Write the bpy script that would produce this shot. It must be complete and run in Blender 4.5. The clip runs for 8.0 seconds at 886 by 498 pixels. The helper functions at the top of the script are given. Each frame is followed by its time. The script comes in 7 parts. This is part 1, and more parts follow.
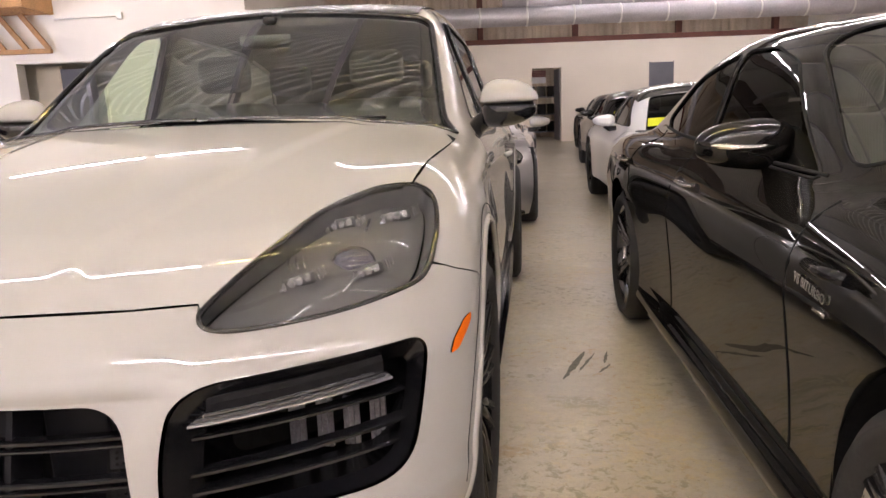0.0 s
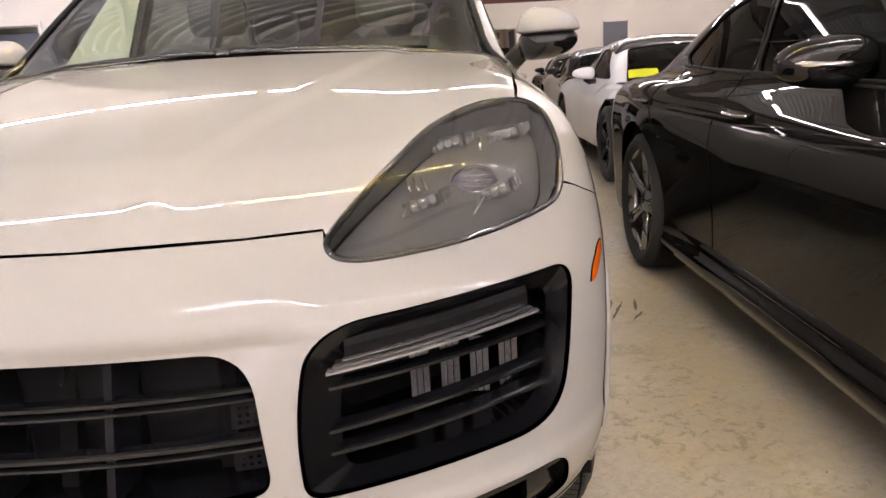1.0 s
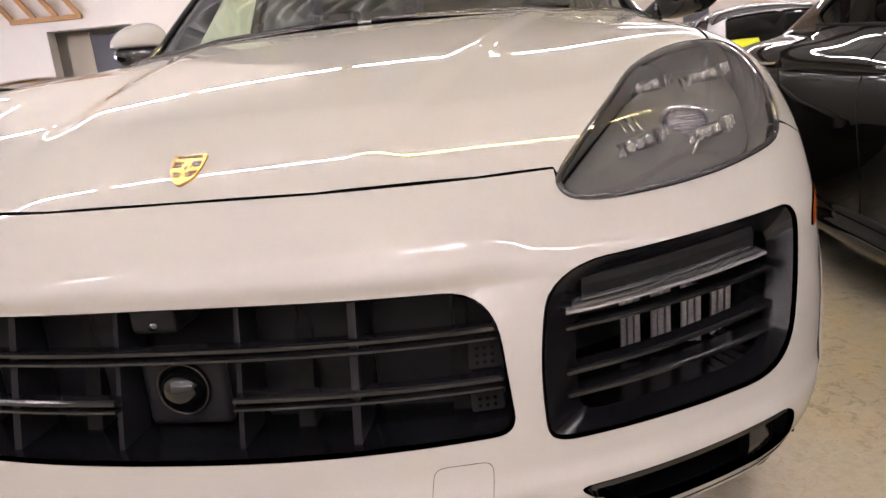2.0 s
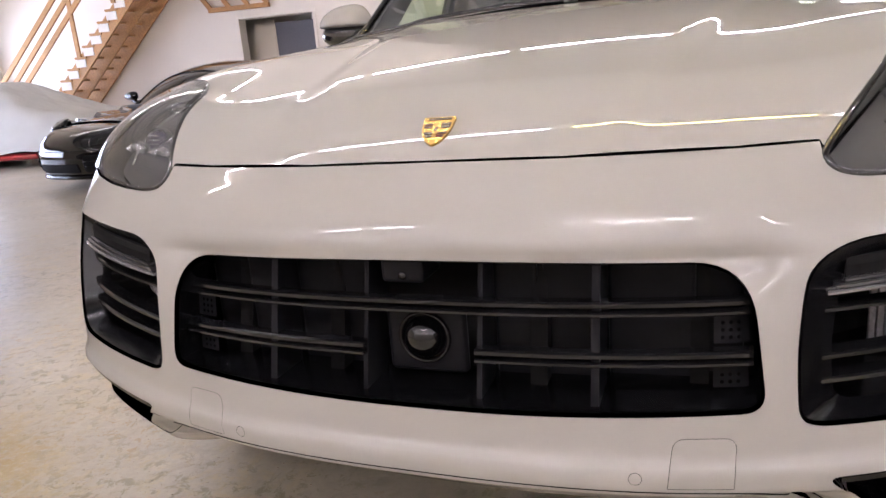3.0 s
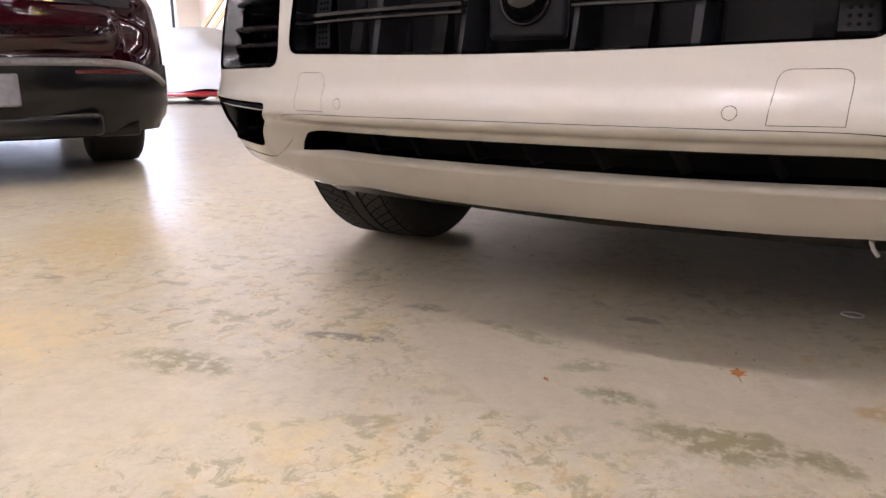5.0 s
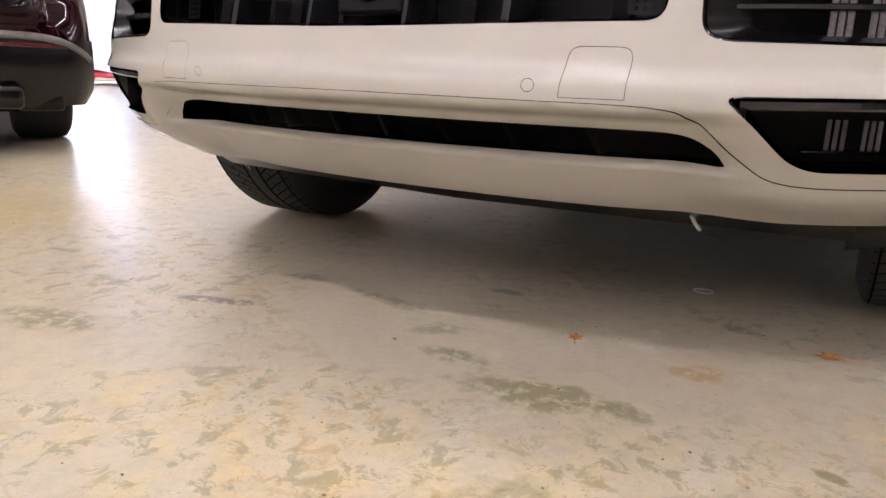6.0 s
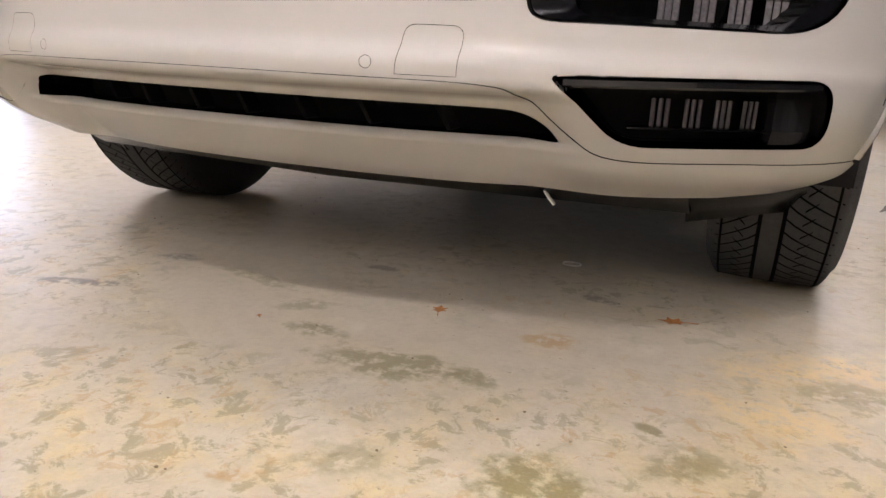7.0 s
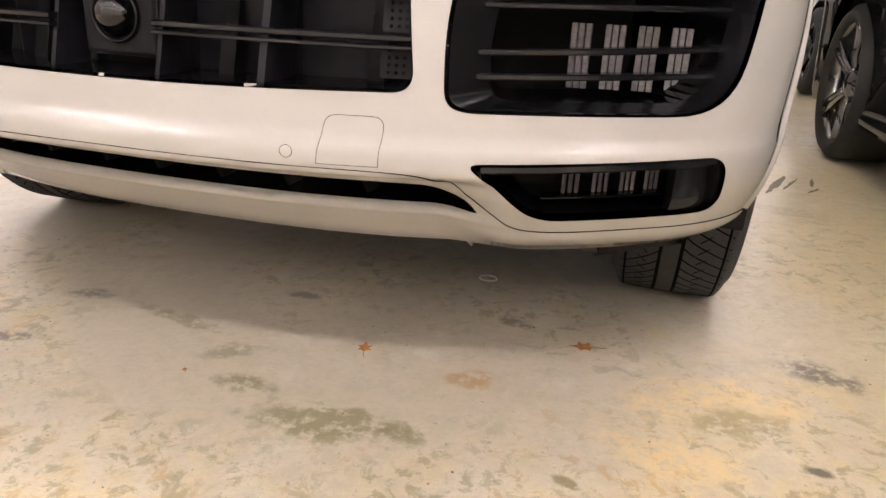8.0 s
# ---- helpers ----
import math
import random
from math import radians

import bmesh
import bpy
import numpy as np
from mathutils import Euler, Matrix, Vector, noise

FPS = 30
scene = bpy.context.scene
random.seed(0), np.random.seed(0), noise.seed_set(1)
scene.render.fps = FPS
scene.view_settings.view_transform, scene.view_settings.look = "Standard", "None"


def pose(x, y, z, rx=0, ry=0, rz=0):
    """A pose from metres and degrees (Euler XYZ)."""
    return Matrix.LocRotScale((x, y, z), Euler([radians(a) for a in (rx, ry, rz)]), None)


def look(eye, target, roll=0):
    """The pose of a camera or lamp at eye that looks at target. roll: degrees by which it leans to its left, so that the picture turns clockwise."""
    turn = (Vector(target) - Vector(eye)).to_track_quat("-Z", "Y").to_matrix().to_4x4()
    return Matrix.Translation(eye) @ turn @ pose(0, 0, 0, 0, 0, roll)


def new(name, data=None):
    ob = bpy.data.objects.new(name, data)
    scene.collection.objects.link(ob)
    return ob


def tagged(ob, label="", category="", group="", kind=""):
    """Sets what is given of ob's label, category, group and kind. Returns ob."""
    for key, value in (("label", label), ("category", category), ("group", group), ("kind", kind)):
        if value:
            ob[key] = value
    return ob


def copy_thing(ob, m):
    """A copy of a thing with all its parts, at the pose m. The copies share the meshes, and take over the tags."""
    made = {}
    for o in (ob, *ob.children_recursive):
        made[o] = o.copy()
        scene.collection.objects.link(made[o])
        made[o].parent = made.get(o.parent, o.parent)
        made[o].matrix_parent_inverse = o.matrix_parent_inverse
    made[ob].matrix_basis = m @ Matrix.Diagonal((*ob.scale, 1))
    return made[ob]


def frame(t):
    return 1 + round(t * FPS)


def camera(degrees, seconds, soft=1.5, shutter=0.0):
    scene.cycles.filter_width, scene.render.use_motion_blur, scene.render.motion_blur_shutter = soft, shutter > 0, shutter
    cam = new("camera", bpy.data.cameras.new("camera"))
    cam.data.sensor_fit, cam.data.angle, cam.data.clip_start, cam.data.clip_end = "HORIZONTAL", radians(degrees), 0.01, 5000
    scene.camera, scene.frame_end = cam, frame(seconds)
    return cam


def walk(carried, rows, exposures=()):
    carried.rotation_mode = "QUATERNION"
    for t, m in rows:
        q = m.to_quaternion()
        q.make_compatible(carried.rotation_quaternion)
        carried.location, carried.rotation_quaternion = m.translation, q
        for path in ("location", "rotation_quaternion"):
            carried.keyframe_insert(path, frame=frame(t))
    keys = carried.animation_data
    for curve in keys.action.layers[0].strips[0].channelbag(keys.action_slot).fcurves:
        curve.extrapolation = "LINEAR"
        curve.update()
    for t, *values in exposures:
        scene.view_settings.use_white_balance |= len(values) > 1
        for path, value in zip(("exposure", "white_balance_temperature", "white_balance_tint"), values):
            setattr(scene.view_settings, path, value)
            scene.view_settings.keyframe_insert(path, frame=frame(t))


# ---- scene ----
cam = camera(64.3, 8.0)
PATH = [
    (0, (1.075, -0.855, 1.148), (0.824, 1.09, 0.752), -2.3),
    (0.5, (0.919, -0.767, 1.104), (0.77, 1.179, 0.666), -2.9),
    (1, (0.74, -0.73, 1.044), (0.628, 1.206, 0.557), -3.4),
    (1.2, (0.682, -0.725, 1.026), (0.567, 1.206, 0.518), -3.6),
    (2.3, (0.463, -0.755, 0.981), (0.045, 1.138, 0.489), -5.6),
    (2.5, (0.436, -0.764, 0.977), (-0.06, 1.113, 0.496), -5.2),
    (3, (0.382, -0.799, 0.967), (-0.318, 1.008, 0.473), -4.8),
    (3.5, (0.362, -0.842, 0.921), (-0.517, 0.871, 0.379), -4.5),
    (4, (0.342, -0.856, 0.738), (-0.658, 0.781, 0.174), -4.2),
    (4.2, (0.345, -0.863, 0.662), (-0.684, 0.758, 0.103), -3.9),
    (5.3, (0.538, -0.851, 0.472), (-0.509, 0.787, 0.002), 0.8),
    (5.5, (0.574, -0.845, 0.471), (-0.451, 0.805, -0.007), 1.2),
    (6, (0.67, -0.826, 0.458), (-0.295, 0.855, -0.035), 1.9),
    (6.5, (0.732, -0.807, 0.458), (-0.146, 0.915, -0.054), 2.4),
    (7, (0.779, -0.801, 0.456), (0.01, 0.967, -0.076), 2.7),
    (7.5, (0.812, -0.792, 0.484), (0.162, 1.009, -0.094), 3.0),
    (8, (0.746, -0.789, 0.649), (0.238, 1.018, -0.041), 3.1),
]
walk(cam, [(t, look(eye, target, roll)) for t, eye, target, roll in PATH],
     [(0, 0.07, 6450, 13), (1.2, 0.11, 6400, 12), (2.5, -0.06, 6300, 13), (3.0, -0.28, 6150, 13), (3.5, -0.34, 6150, 13), (4.2, 0.05, 6200, 13), (5.5, 0.19, 6250, 12), (7, 0.18, 6270, 10), (7.5, 0.24, 6450, 10), (8, 0.48, 6550, 10)])

# ---------------------------------------------------------------- light
world = bpy.data.worlds.new("world")
scene.world = world
world.use_nodes = True
wn = world.node_tree
sky = wn.nodes.new("ShaderNodeTexSky")
sky.sky_type, sky.sun_disc, sky.sun_elevation, sky.sun_rotation = "NISHITA", False, radians(38), radians(90)
wn.nodes["Background"].inputs[1].default_value = 0.12
wn.links.new(sky.outputs[0], wn.nodes["Background"].inputs[0])
sun = new("sun", bpy.data.lights.new("sun", "SUN"))
sun.data.energy, sun.data.angle, sun.data.color = 2.5, radians(0.5), (1.0, 0.95, 0.88)
sun.matrix_world = look((20, 4, 16), (0, 4, 0))
TUBE_WATT = 130.0
DAY_WATT = 950.0

# ---------------------------------------------------------------- geometry tools
from mathutils.geometry import delaunay_2d_cdt


def smax(a, b, k):
    h = np.clip(0.5 + 0.5 * (a - b) / k, 0, 1)
    return b + (a - b) * h + k * h * (1 - h)


def smin(a, b, k):
    return -smax(-a, -b, k)


def step01(t, a, b):
    s = np.clip((t - a) / (b - a), 0, 1)
    return s * s * (3 - 2 * s)


def bump(t, c, w):
    return np.exp(-((t - c) / w) ** 2)


def curve1(xs, ys):
    """A smooth function through a few plan numbers."""
    xs, ys = np.array(xs, float), np.array(ys, float)
    d = np.diff(ys) / np.diff(xs)
    m = np.concatenate(([d[0]], (d[1:] * np.diff(xs)[:-1] + d[:-1] * np.diff(xs)[1:]) / (xs[2:] - xs[:-2]), [d[-1]]))

    def at(t):
        t = np.asarray(t, float)
        i = np.clip(np.searchsorted(xs, t) - 1, 0, len(xs) - 2)
        h = xs[i + 1] - xs[i]
        s = (t - xs[i]) / h
        out = (2 * s**3 - 3 * s**2 + 1) * ys[i] + (s**3 - 2 * s**2 + s) * h * m[i] + (3 * s**2 - 2 * s**3) * ys[i + 1] + (s**3 - s**2) * h * m[i + 1]
        out = np.where(t < xs[0], ys[0] + m[0] * (t - xs[0]), out)
        return np.where(t > xs[-1], ys[-1] + m[-1] * (t - xs[-1]), out)
    return at


def leave(f, o, d, far=3.0):
    """Where rays that start inside the solid f < 0 leave it."""
    lo, hi = np.zeros(len(o)), np.full(len(o), far)
    ts = np.linspace(0, far, 46)
    found = np.zeros(len(o), bool)
    for a, b in zip(ts[:-1], ts[1:]):
        p = o + b * d
        out = (f(p[:, 0], p[:, 1], p[:, 2]) > 0) & ~found
        lo[out], hi[out] = a, b
        found |= out
    for _ in range(26):
        mid = (lo + hi) / 2
        p = o + mid[:, None] * d
        out = f(p[:, 0], p[:, 1], p[:, 2]) > 0
        hi, lo = np.where(out, mid, hi), np.where(out, lo, mid)
    return o + hi[:, None] * d


def grad(f, p, e=0.004):
    x, y, z = p.T
    n = np.stack([f(x + e, y, z) - f(x - e, y, z), f(x, y + e, z) - f(x, y - e, z), f(x, y, z + e) - f(x, y, z - e)], 1)
    return n / np.maximum(np.linalg.norm(n, axis=1), 1e-9)[:, None]


def rounded(points, n=6):
    """A closed outline with rounded corners, from (x, y, radius)."""
    out = []
    k = len(points)
    for i in range(k):
        p, q, r = (np.array(points[j][:2], float) for j in ((i - 1) % k, i, (i + 1) % k))
        rad = points[i][2] if len(points[i]) > 2 else 0
        a, b = (p - q), (r - q)
        la, lb = np.linalg.norm(a), np.linalg.norm(b)
        if rad <= 0:
            out.append(q)
            continue
        t = min(rad, la * 0.49, lb * 0.49)
        s, e = q + a / la * t, q + b / lb * t
        for j in range(n + 1):
            w = j / n
            out.append((1 - w) ** 2 * s + 2 * w * (1 - w) * q + w * w * e)
    return np.array(out)


def spline(points, n=8, closed=True):
    """A closed Catmull-Rom outline."""
    p = np.array(points, float)
    k = len(p)
    out = []
    for i in range(k if closed else k - 1):
        if closed:
            a, b, c, d = p[(i - 1) % k], p[i], p[(i + 1) % k], p[(i + 2) % k]
        else:
            a, b, c, d = p[max(i - 1, 0)], p[i], p[i + 1], p[min(i + 2, k - 1)]
        for j in range(n):
            t = j / n
            out.append(0.5 * (2 * b + (c - a) * t + (2 * a - 5 * b + 4 * c - d) * t**2 + (3 * b - a - 3 * c + d) * t**3))
    if not closed:
        out.append(p[-1])
    return np.array(out)


def mirror(poly):
    """The left-hand twin of an outline."""
    p = np.array(poly, float).copy()
    p[:, 0] *= -1
    return p[::-1]


def both(half):
    """A closed outline from its right half, listed from the middle line round to the middle line."""
    h = np.array(half, float)
    m = h[::-1].copy()
    m[:, 0] *= -1
    keep = [q for q in m if abs(q[0]) > 1e-6]
    return np.array(list(h) + keep)


def dense(poly, step):
    out = []
    for a, b in zip(poly, np.roll(poly, -1, 0)):
        n = max(1, int(math.ceil(np.linalg.norm(b - a) / step)))
        out += [a + (b - a) * i / n for i in range(n)]
    return np.array(out)


def inside(poly, pts):
    x, y = pts[:, 0], pts[:, 1]
    c = np.zeros(len(pts), bool)
    for (ax, ay), (bx, by) in zip(poly, np.roll(poly, -1, 0)):
        if ay == by:
            continue
        hit = ((ay > y) != (by > y)) & (x < (bx - ax) * (y - ay) / (by - ay) + ax)
        c ^= hit
    return c


def near(poly, pts):
    d = np.full(len(pts), 9e9)
    for a, b in zip(poly, np.roll(poly, -1, 0)):
        ab = b - a
        t = np.clip(((pts - a) @ ab) / max(ab @ ab, 1e-12), 0, 1)
        d = np.minimum(d, np.linalg.norm(pts - a - t[:, None] * ab, axis=1))
    return d


def tri_domain(outer, holes, step):
    """Triangles that fill an outline around its holes."""
    loops = [dense(np.array(outer), step * 0.7)] + [dense(np.array(h), step * 0.7) for h in holes]
    lo, hi = loops[0].min(0), loops[0].max(0)
    gx, gy = np.arange(lo[0], hi[0], step), np.arange(lo[1], hi[1], step * 0.87)
    g = np.array([(x + (step / 2 if j % 2 else 0), y) for j, y in enumerate(gy) for x in gx])
    ok = inside(loops[0], g) & (near(loops[0], g) > step * 0.45)
    for h in loops[1:]:
        ok &= ~inside(h, g) & (near(h, g) > step * 0.45)
    g = g[ok]
    verts, edges = [], []
    for l in loops:
        s = len(verts)
        verts += [Vector(p) for p in l]
        edges += [(s + i, s + (i + 1) % len(l)) for i in range(len(l))]
    verts += [Vector(p) for p in g]
    v, e, t, *_ = delaunay_2d_cdt(verts, edges, [], 0, 1e-7)
    pts = np.array([tuple(p) for p in v])
    tri = np.array([f for f in t if len(f) == 3])
    c = pts[tri].mean(1)
    ok = inside(loops[0], c)
    for h in loops[1:]:
        ok &= ~inside(h, c)
    tri = tri[ok]
    a, b, cc = pts[tri[:, 0]], pts[tri[:, 1]], pts[tri[:, 2]]
    area = (b[:, 0] - a[:, 0]) * (cc[:, 1] - a[:, 1]) - (b[:, 1] - a[:, 1]) * (cc[:, 0] - a[:, 0])
    return pts, tri[np.abs(area) > 1e-9], loops


def link(name, verts, faces, mat, parent=None, label="", normals=None, smooth=True):
    me = bpy.data.meshes.new(name)
    me.from_pydata([tuple(map(float, v)) for v in verts], [], [tuple(map(int, f)) for f in faces])
    me.update()
    if smooth:
        me.polygons.foreach_set("use_smooth", [True] * len(me.polygons))
    if normals is not None:
        me.normals_split_custom_set_from_vertices([tuple(map(float, n)) for n in normals])
    if mat:
        me.materials.append(mat)
    ob = new(name, me)
    if parent:
        ob.parent = parent
    return tagged(ob, label) if label else ob


def skin(name, f, place, outer, holes, step, mat, parent, label="", rim=0.0, lift=0.0, middle=9e9):
    """A panel on the solid f: its outline and holes in the panel's own two coordinates, place() turns them into rays."""
    pts, tri, loops = tri_domain(outer, holes, step)
    o, d = place(pts[:, 0], pts[:, 1])
    p = leave(f, o, d)
    n = grad(f, p)
    p = p + n * lift
    a, b, c = p[tri[:, 0]], p[tri[:, 1]], p[tri[:, 2]]
    flip = (np.cross(b - a, c - a) * n[tri[:, 0]]).sum(1) < 0
    tri[flip] = tri[flip][:, ::-1]
    verts, faces, norms = list(p), list(tri), list(n)
    if rim:
        for l in loops:
            lo, ld = place(l[:, 0], l[:, 1])
            q = leave(f, lo, ld)
            qn = grad(f, q)
            q = q + qn * lift
            k, s = len(l), len(verts)
            tang = np.roll(q, -1, 0) - np.roll(q, 1, 0)
            side = np.cross(tang, qn)
            side /= np.maximum(np.linalg.norm(side, axis=1), 1e-9)[:, None]
            verts += list(q) + list(q - qn * rim)
            norms += list(side) * 2
            for i in range(k):
                j = (i + 1) % k
                if min(l[i, 1], l[j, 1]) > middle - 1e-4:
                    continue
                faces.append((s + i, s + j, s + k + j))
                faces.append((s + i, s + k + j, s + k + i))
    used = sorted({i for t in faces for i in t})
    at = {u: i for i, u in enumerate(used)}
    return link(name, [verts[u] for u in used], [tuple(at[i] for i in t) for t in faces], mat, parent, label, [norms[u] for u in used])


def tube(path, r, n=8, closed=False, flat=1.0, up=(0, 0, 1)):
    """Verts and faces of a rod along a path; flat squeezes it."""
    p = np.array(path, float)
    k = len(p)
    t = np.roll(p, -1, 0) - np.roll(p, 1, 0)
    if not closed:
        t[0], t[-1] = p[1] - p[0], p[-1] - p[-2]
    t /= np.linalg.norm(t, axis=1)[:, None]
    s = np.cross(t, np.array(up, float))
    s /= np.maximum(np.linalg.norm(s, axis=1), 1e-9)[:, None]
    w = np.cross(s, t)
    v, f = [], []
    for i in range(k):
        for j in range(n):
            a = 2 * math.pi * j / n
            v.append(p[i] + r * (math.cos(a) * s[i] + flat * math.sin(a) * w[i]))
    for i in range(k if closed else k - 1):
        for j in range(n):
            a, b = i * n + j, i * n + (j + 1) % n
            c, d = ((i + 1) % k) * n + (j + 1) % n, ((i + 1) % k) * n + j
            f.append((a, d, c, b))
    if not closed:
        f += [tuple(range(n)), tuple(reversed(range((k - 1) * n, k * n)))]
    return v, f


def block(x0, x1, y0, y1, z0, z1, bevel=0.0, seg=2):
    """A box with eased edges, as a bmesh."""
    bm = bmesh.new()
    bmesh.ops.create_cube(bm, size=1)
    for v in bm.verts:
        v.co = Vector(((x0 + x1) / 2 + v.co.x * (x1 - x0), (y0 + y1) / 2 + v.co.y * (y1 - y0), (z0 + z1) / 2 + v.co.z * (z1 - z0)))
    if bevel:
        bmesh.ops.bevel(bm, geom=bm.edges[:], offset=bevel, segments=seg, profile=0.5, affect="EDGES")
    return bm


def part(name, bm, mat, parent=None, label="", smooth=False, m=None):
    me = bpy.data.meshes.new(name)
    if m is not None:
        bmesh.ops.transform(bm, matrix=m, verts=bm.verts[:])
    bmesh.ops.recalc_face_normals(bm, faces=bm.faces[:])
    bm.to_mesh(me)
    bm.free()
    if smooth:
        me.polygons.foreach_set("use_smooth", [True] * len(me.polygons))
    if mat:
        me.materials.append(mat)
    ob = new(name, me)
    if parent:
        ob.parent = parent
    return tagged(ob, label) if label else ob


def rod(name, path, r, mat, parent, label="", n=8, closed=False, flat=1.0, up=(0, 0, 1)):
    v, f = tube(path, r, n, closed, flat, up)
    return link(name, v, f, mat, parent, label)


def turned(profile, n=48, axis="x"):
    """A lathe: profile of (along, radius); around the x axis."""
    v, f = [], []
    k = len(profile)
    for i in range(n):
        a = 2 * math.pi * i / n
        for s, r in profile:
            v.append((s, r * math.cos(a), r * math.sin(a)))
    for i in range(n):
        for j in range(k - 1):
            a, b = i * k + j, i * k + j + 1
            c, d = ((i + 1) % n) * k + j + 1, ((i + 1) % n) * k + j
            f.append((a, b, c, d))
    return v, f


def empty(name, m, label, category, group="", kind=""):
    ob = new(name)
    ob.matrix_world = m
    return tagged(ob, label, category, group, kind)

# ---------------------------------------------------------------- materials
def mat(name, base, rough=0.5, metal=0.0, coat=0.0, spec=0.5, grain=0.0, grain_size=60.0, bump_h=0.0, bump_size=200.0, stain=0.0, stain_size=2.0, rough_var=0.0, emit=None, coat_rough=0.02):
    """A surface with variation at two scales: fine grain and broad stains, and fine relief."""
    m = bpy.data.materials.new(name)
    m.use_nodes = True
    nt = m.node_tree
    p = nt.nodes["Principled BSDF"]
    p.inputs["Base Color"].default_value = (*base, 1)
    p.inputs["Roughness"].default_value, p.inputs["Metallic"].default_value = rough, metal
    p.inputs["Specular IOR Level"].default_value = spec
    p.inputs["Coat Weight"].default_value, p.inputs["Coat Roughness"].default_value = coat, coat_rough
    tc = nt.nodes.new("ShaderNodeTexCoord")

    def noise_at(size, detail=4.0):
        n = nt.nodes.new("ShaderNodeTexNoise")
        n.inputs["Scale"].default_value, n.inputs["Detail"].default_value = size, detail
        nt.links.new(tc.outputs["Object"], n.inputs["Vector"])
        return n.outputs["Fac"]

    if grain or stain:
        col = None
        for amount, size in ((grain, grain_size), (stain, stain_size)):
            if not amount:
                continue
            r = nt.nodes.new("ShaderNodeMapRange")
            r.inputs["From Min"].default_value, r.inputs["From Max"].default_value = 0.3, 0.7
            r.inputs["To Min"].default_value, r.inputs["To Max"].default_value = 1 - amount, 1 + amount * 0.5
            nt.links.new(noise_at(size), r.inputs["Value"])
            x = nt.nodes.new("ShaderNodeMix")
            x.data_type, x.blend_type = "RGBA", "MULTIPLY"
            x.inputs["Factor"].default_value = 1
            if col is None:
                x.inputs["A"].default_value = (*base, 1)
            else:
                nt.links.new(col, x.inputs["A"])
            nt.links.new(r.outputs[0], x.inputs["B"])
            col = x.outputs["Result"]
        nt.links.new(col, p.inputs["Base Color"])
    if rough_var:
        r = nt.nodes.new("ShaderNodeMapRange")
        r.inputs["To Min"].default_value, r.inputs["To Max"].default_value = max(rough - rough_var, 0.01), rough + rough_var
        nt.links.new(noise_at(9.0, 6.0), r.inputs["Value"])
        nt.links.new(r.outputs[0], p.inputs["Roughness"])
    if bump_h:
        b = nt.nodes.new("ShaderNodeBump")
        b.inputs["Distance"].default_value = bump_h
        nt.links.new(noise_at(bump_size), b.inputs["Height"])
        nt.links.new(b.outputs[0], p.inputs["Normal"])
    if emit:
        p.inputs["Emission Color"].default_value, p.inputs["Emission Strength"].default_value = (*emit[0], 1), emit[1]
    return m


def glass(name, tint, ior=1.5, rough=0.0):
    """A thin pane: what is behind it shows through the tint, and it mirrors by Fresnel."""
    m = bpy.data.materials.new(name)
    m.use_nodes = True
    nt = m.node_tree
    nt.nodes.remove(nt.nodes["Principled BSDF"])
    a, g, f, x, pw, ma = (nt.nodes.new("ShaderNode" + k) for k in ("BsdfTransparent", "BsdfGlossy", "LayerWeight", "MixShader", "Math", "Math"))
    a.inputs[0].default_value = (*tint, 1)
    g.inputs["Roughness"].default_value = rough
    f.inputs[0].default_value = 0.5
    pw.operation, ma.operation = "POWER", "MULTIPLY_ADD"
    r0 = ((ior - 1) / (ior + 1)) ** 2
    pw.inputs[1].default_value, ma.inputs[1].default_value, ma.inputs[2].default_value = 5.0, 1 - r0, r0
    nt.links.new(f.outputs["Facing"], pw.inputs[0])
    nt.links.new(pw.outputs[0], ma.inputs[0])
    nt.links.new(ma.outputs[0], x.inputs[0])
    nt.links.new(a.outputs[0], x.inputs[1])
    nt.links.new(g.outputs[0], x.inputs[2])
    nt.links.new(x.outputs[0], nt.nodes["Material Output"].inputs[0])
    return m


def glow(name, colour, strength):
    m = bpy.data.materials.new(name)
    m.use_nodes = True
    nt = m.node_tree
    nt.nodes.remove(nt.nodes["Principled BSDF"])
    e = nt.nodes.new("ShaderNodeEmission")
    e.inputs[0].default_value, e.inputs[1].default_value = (*colour, 1), strength
    nt.links.new(e.outputs[0], nt.nodes["Material Output"].inputs[0])
    return m


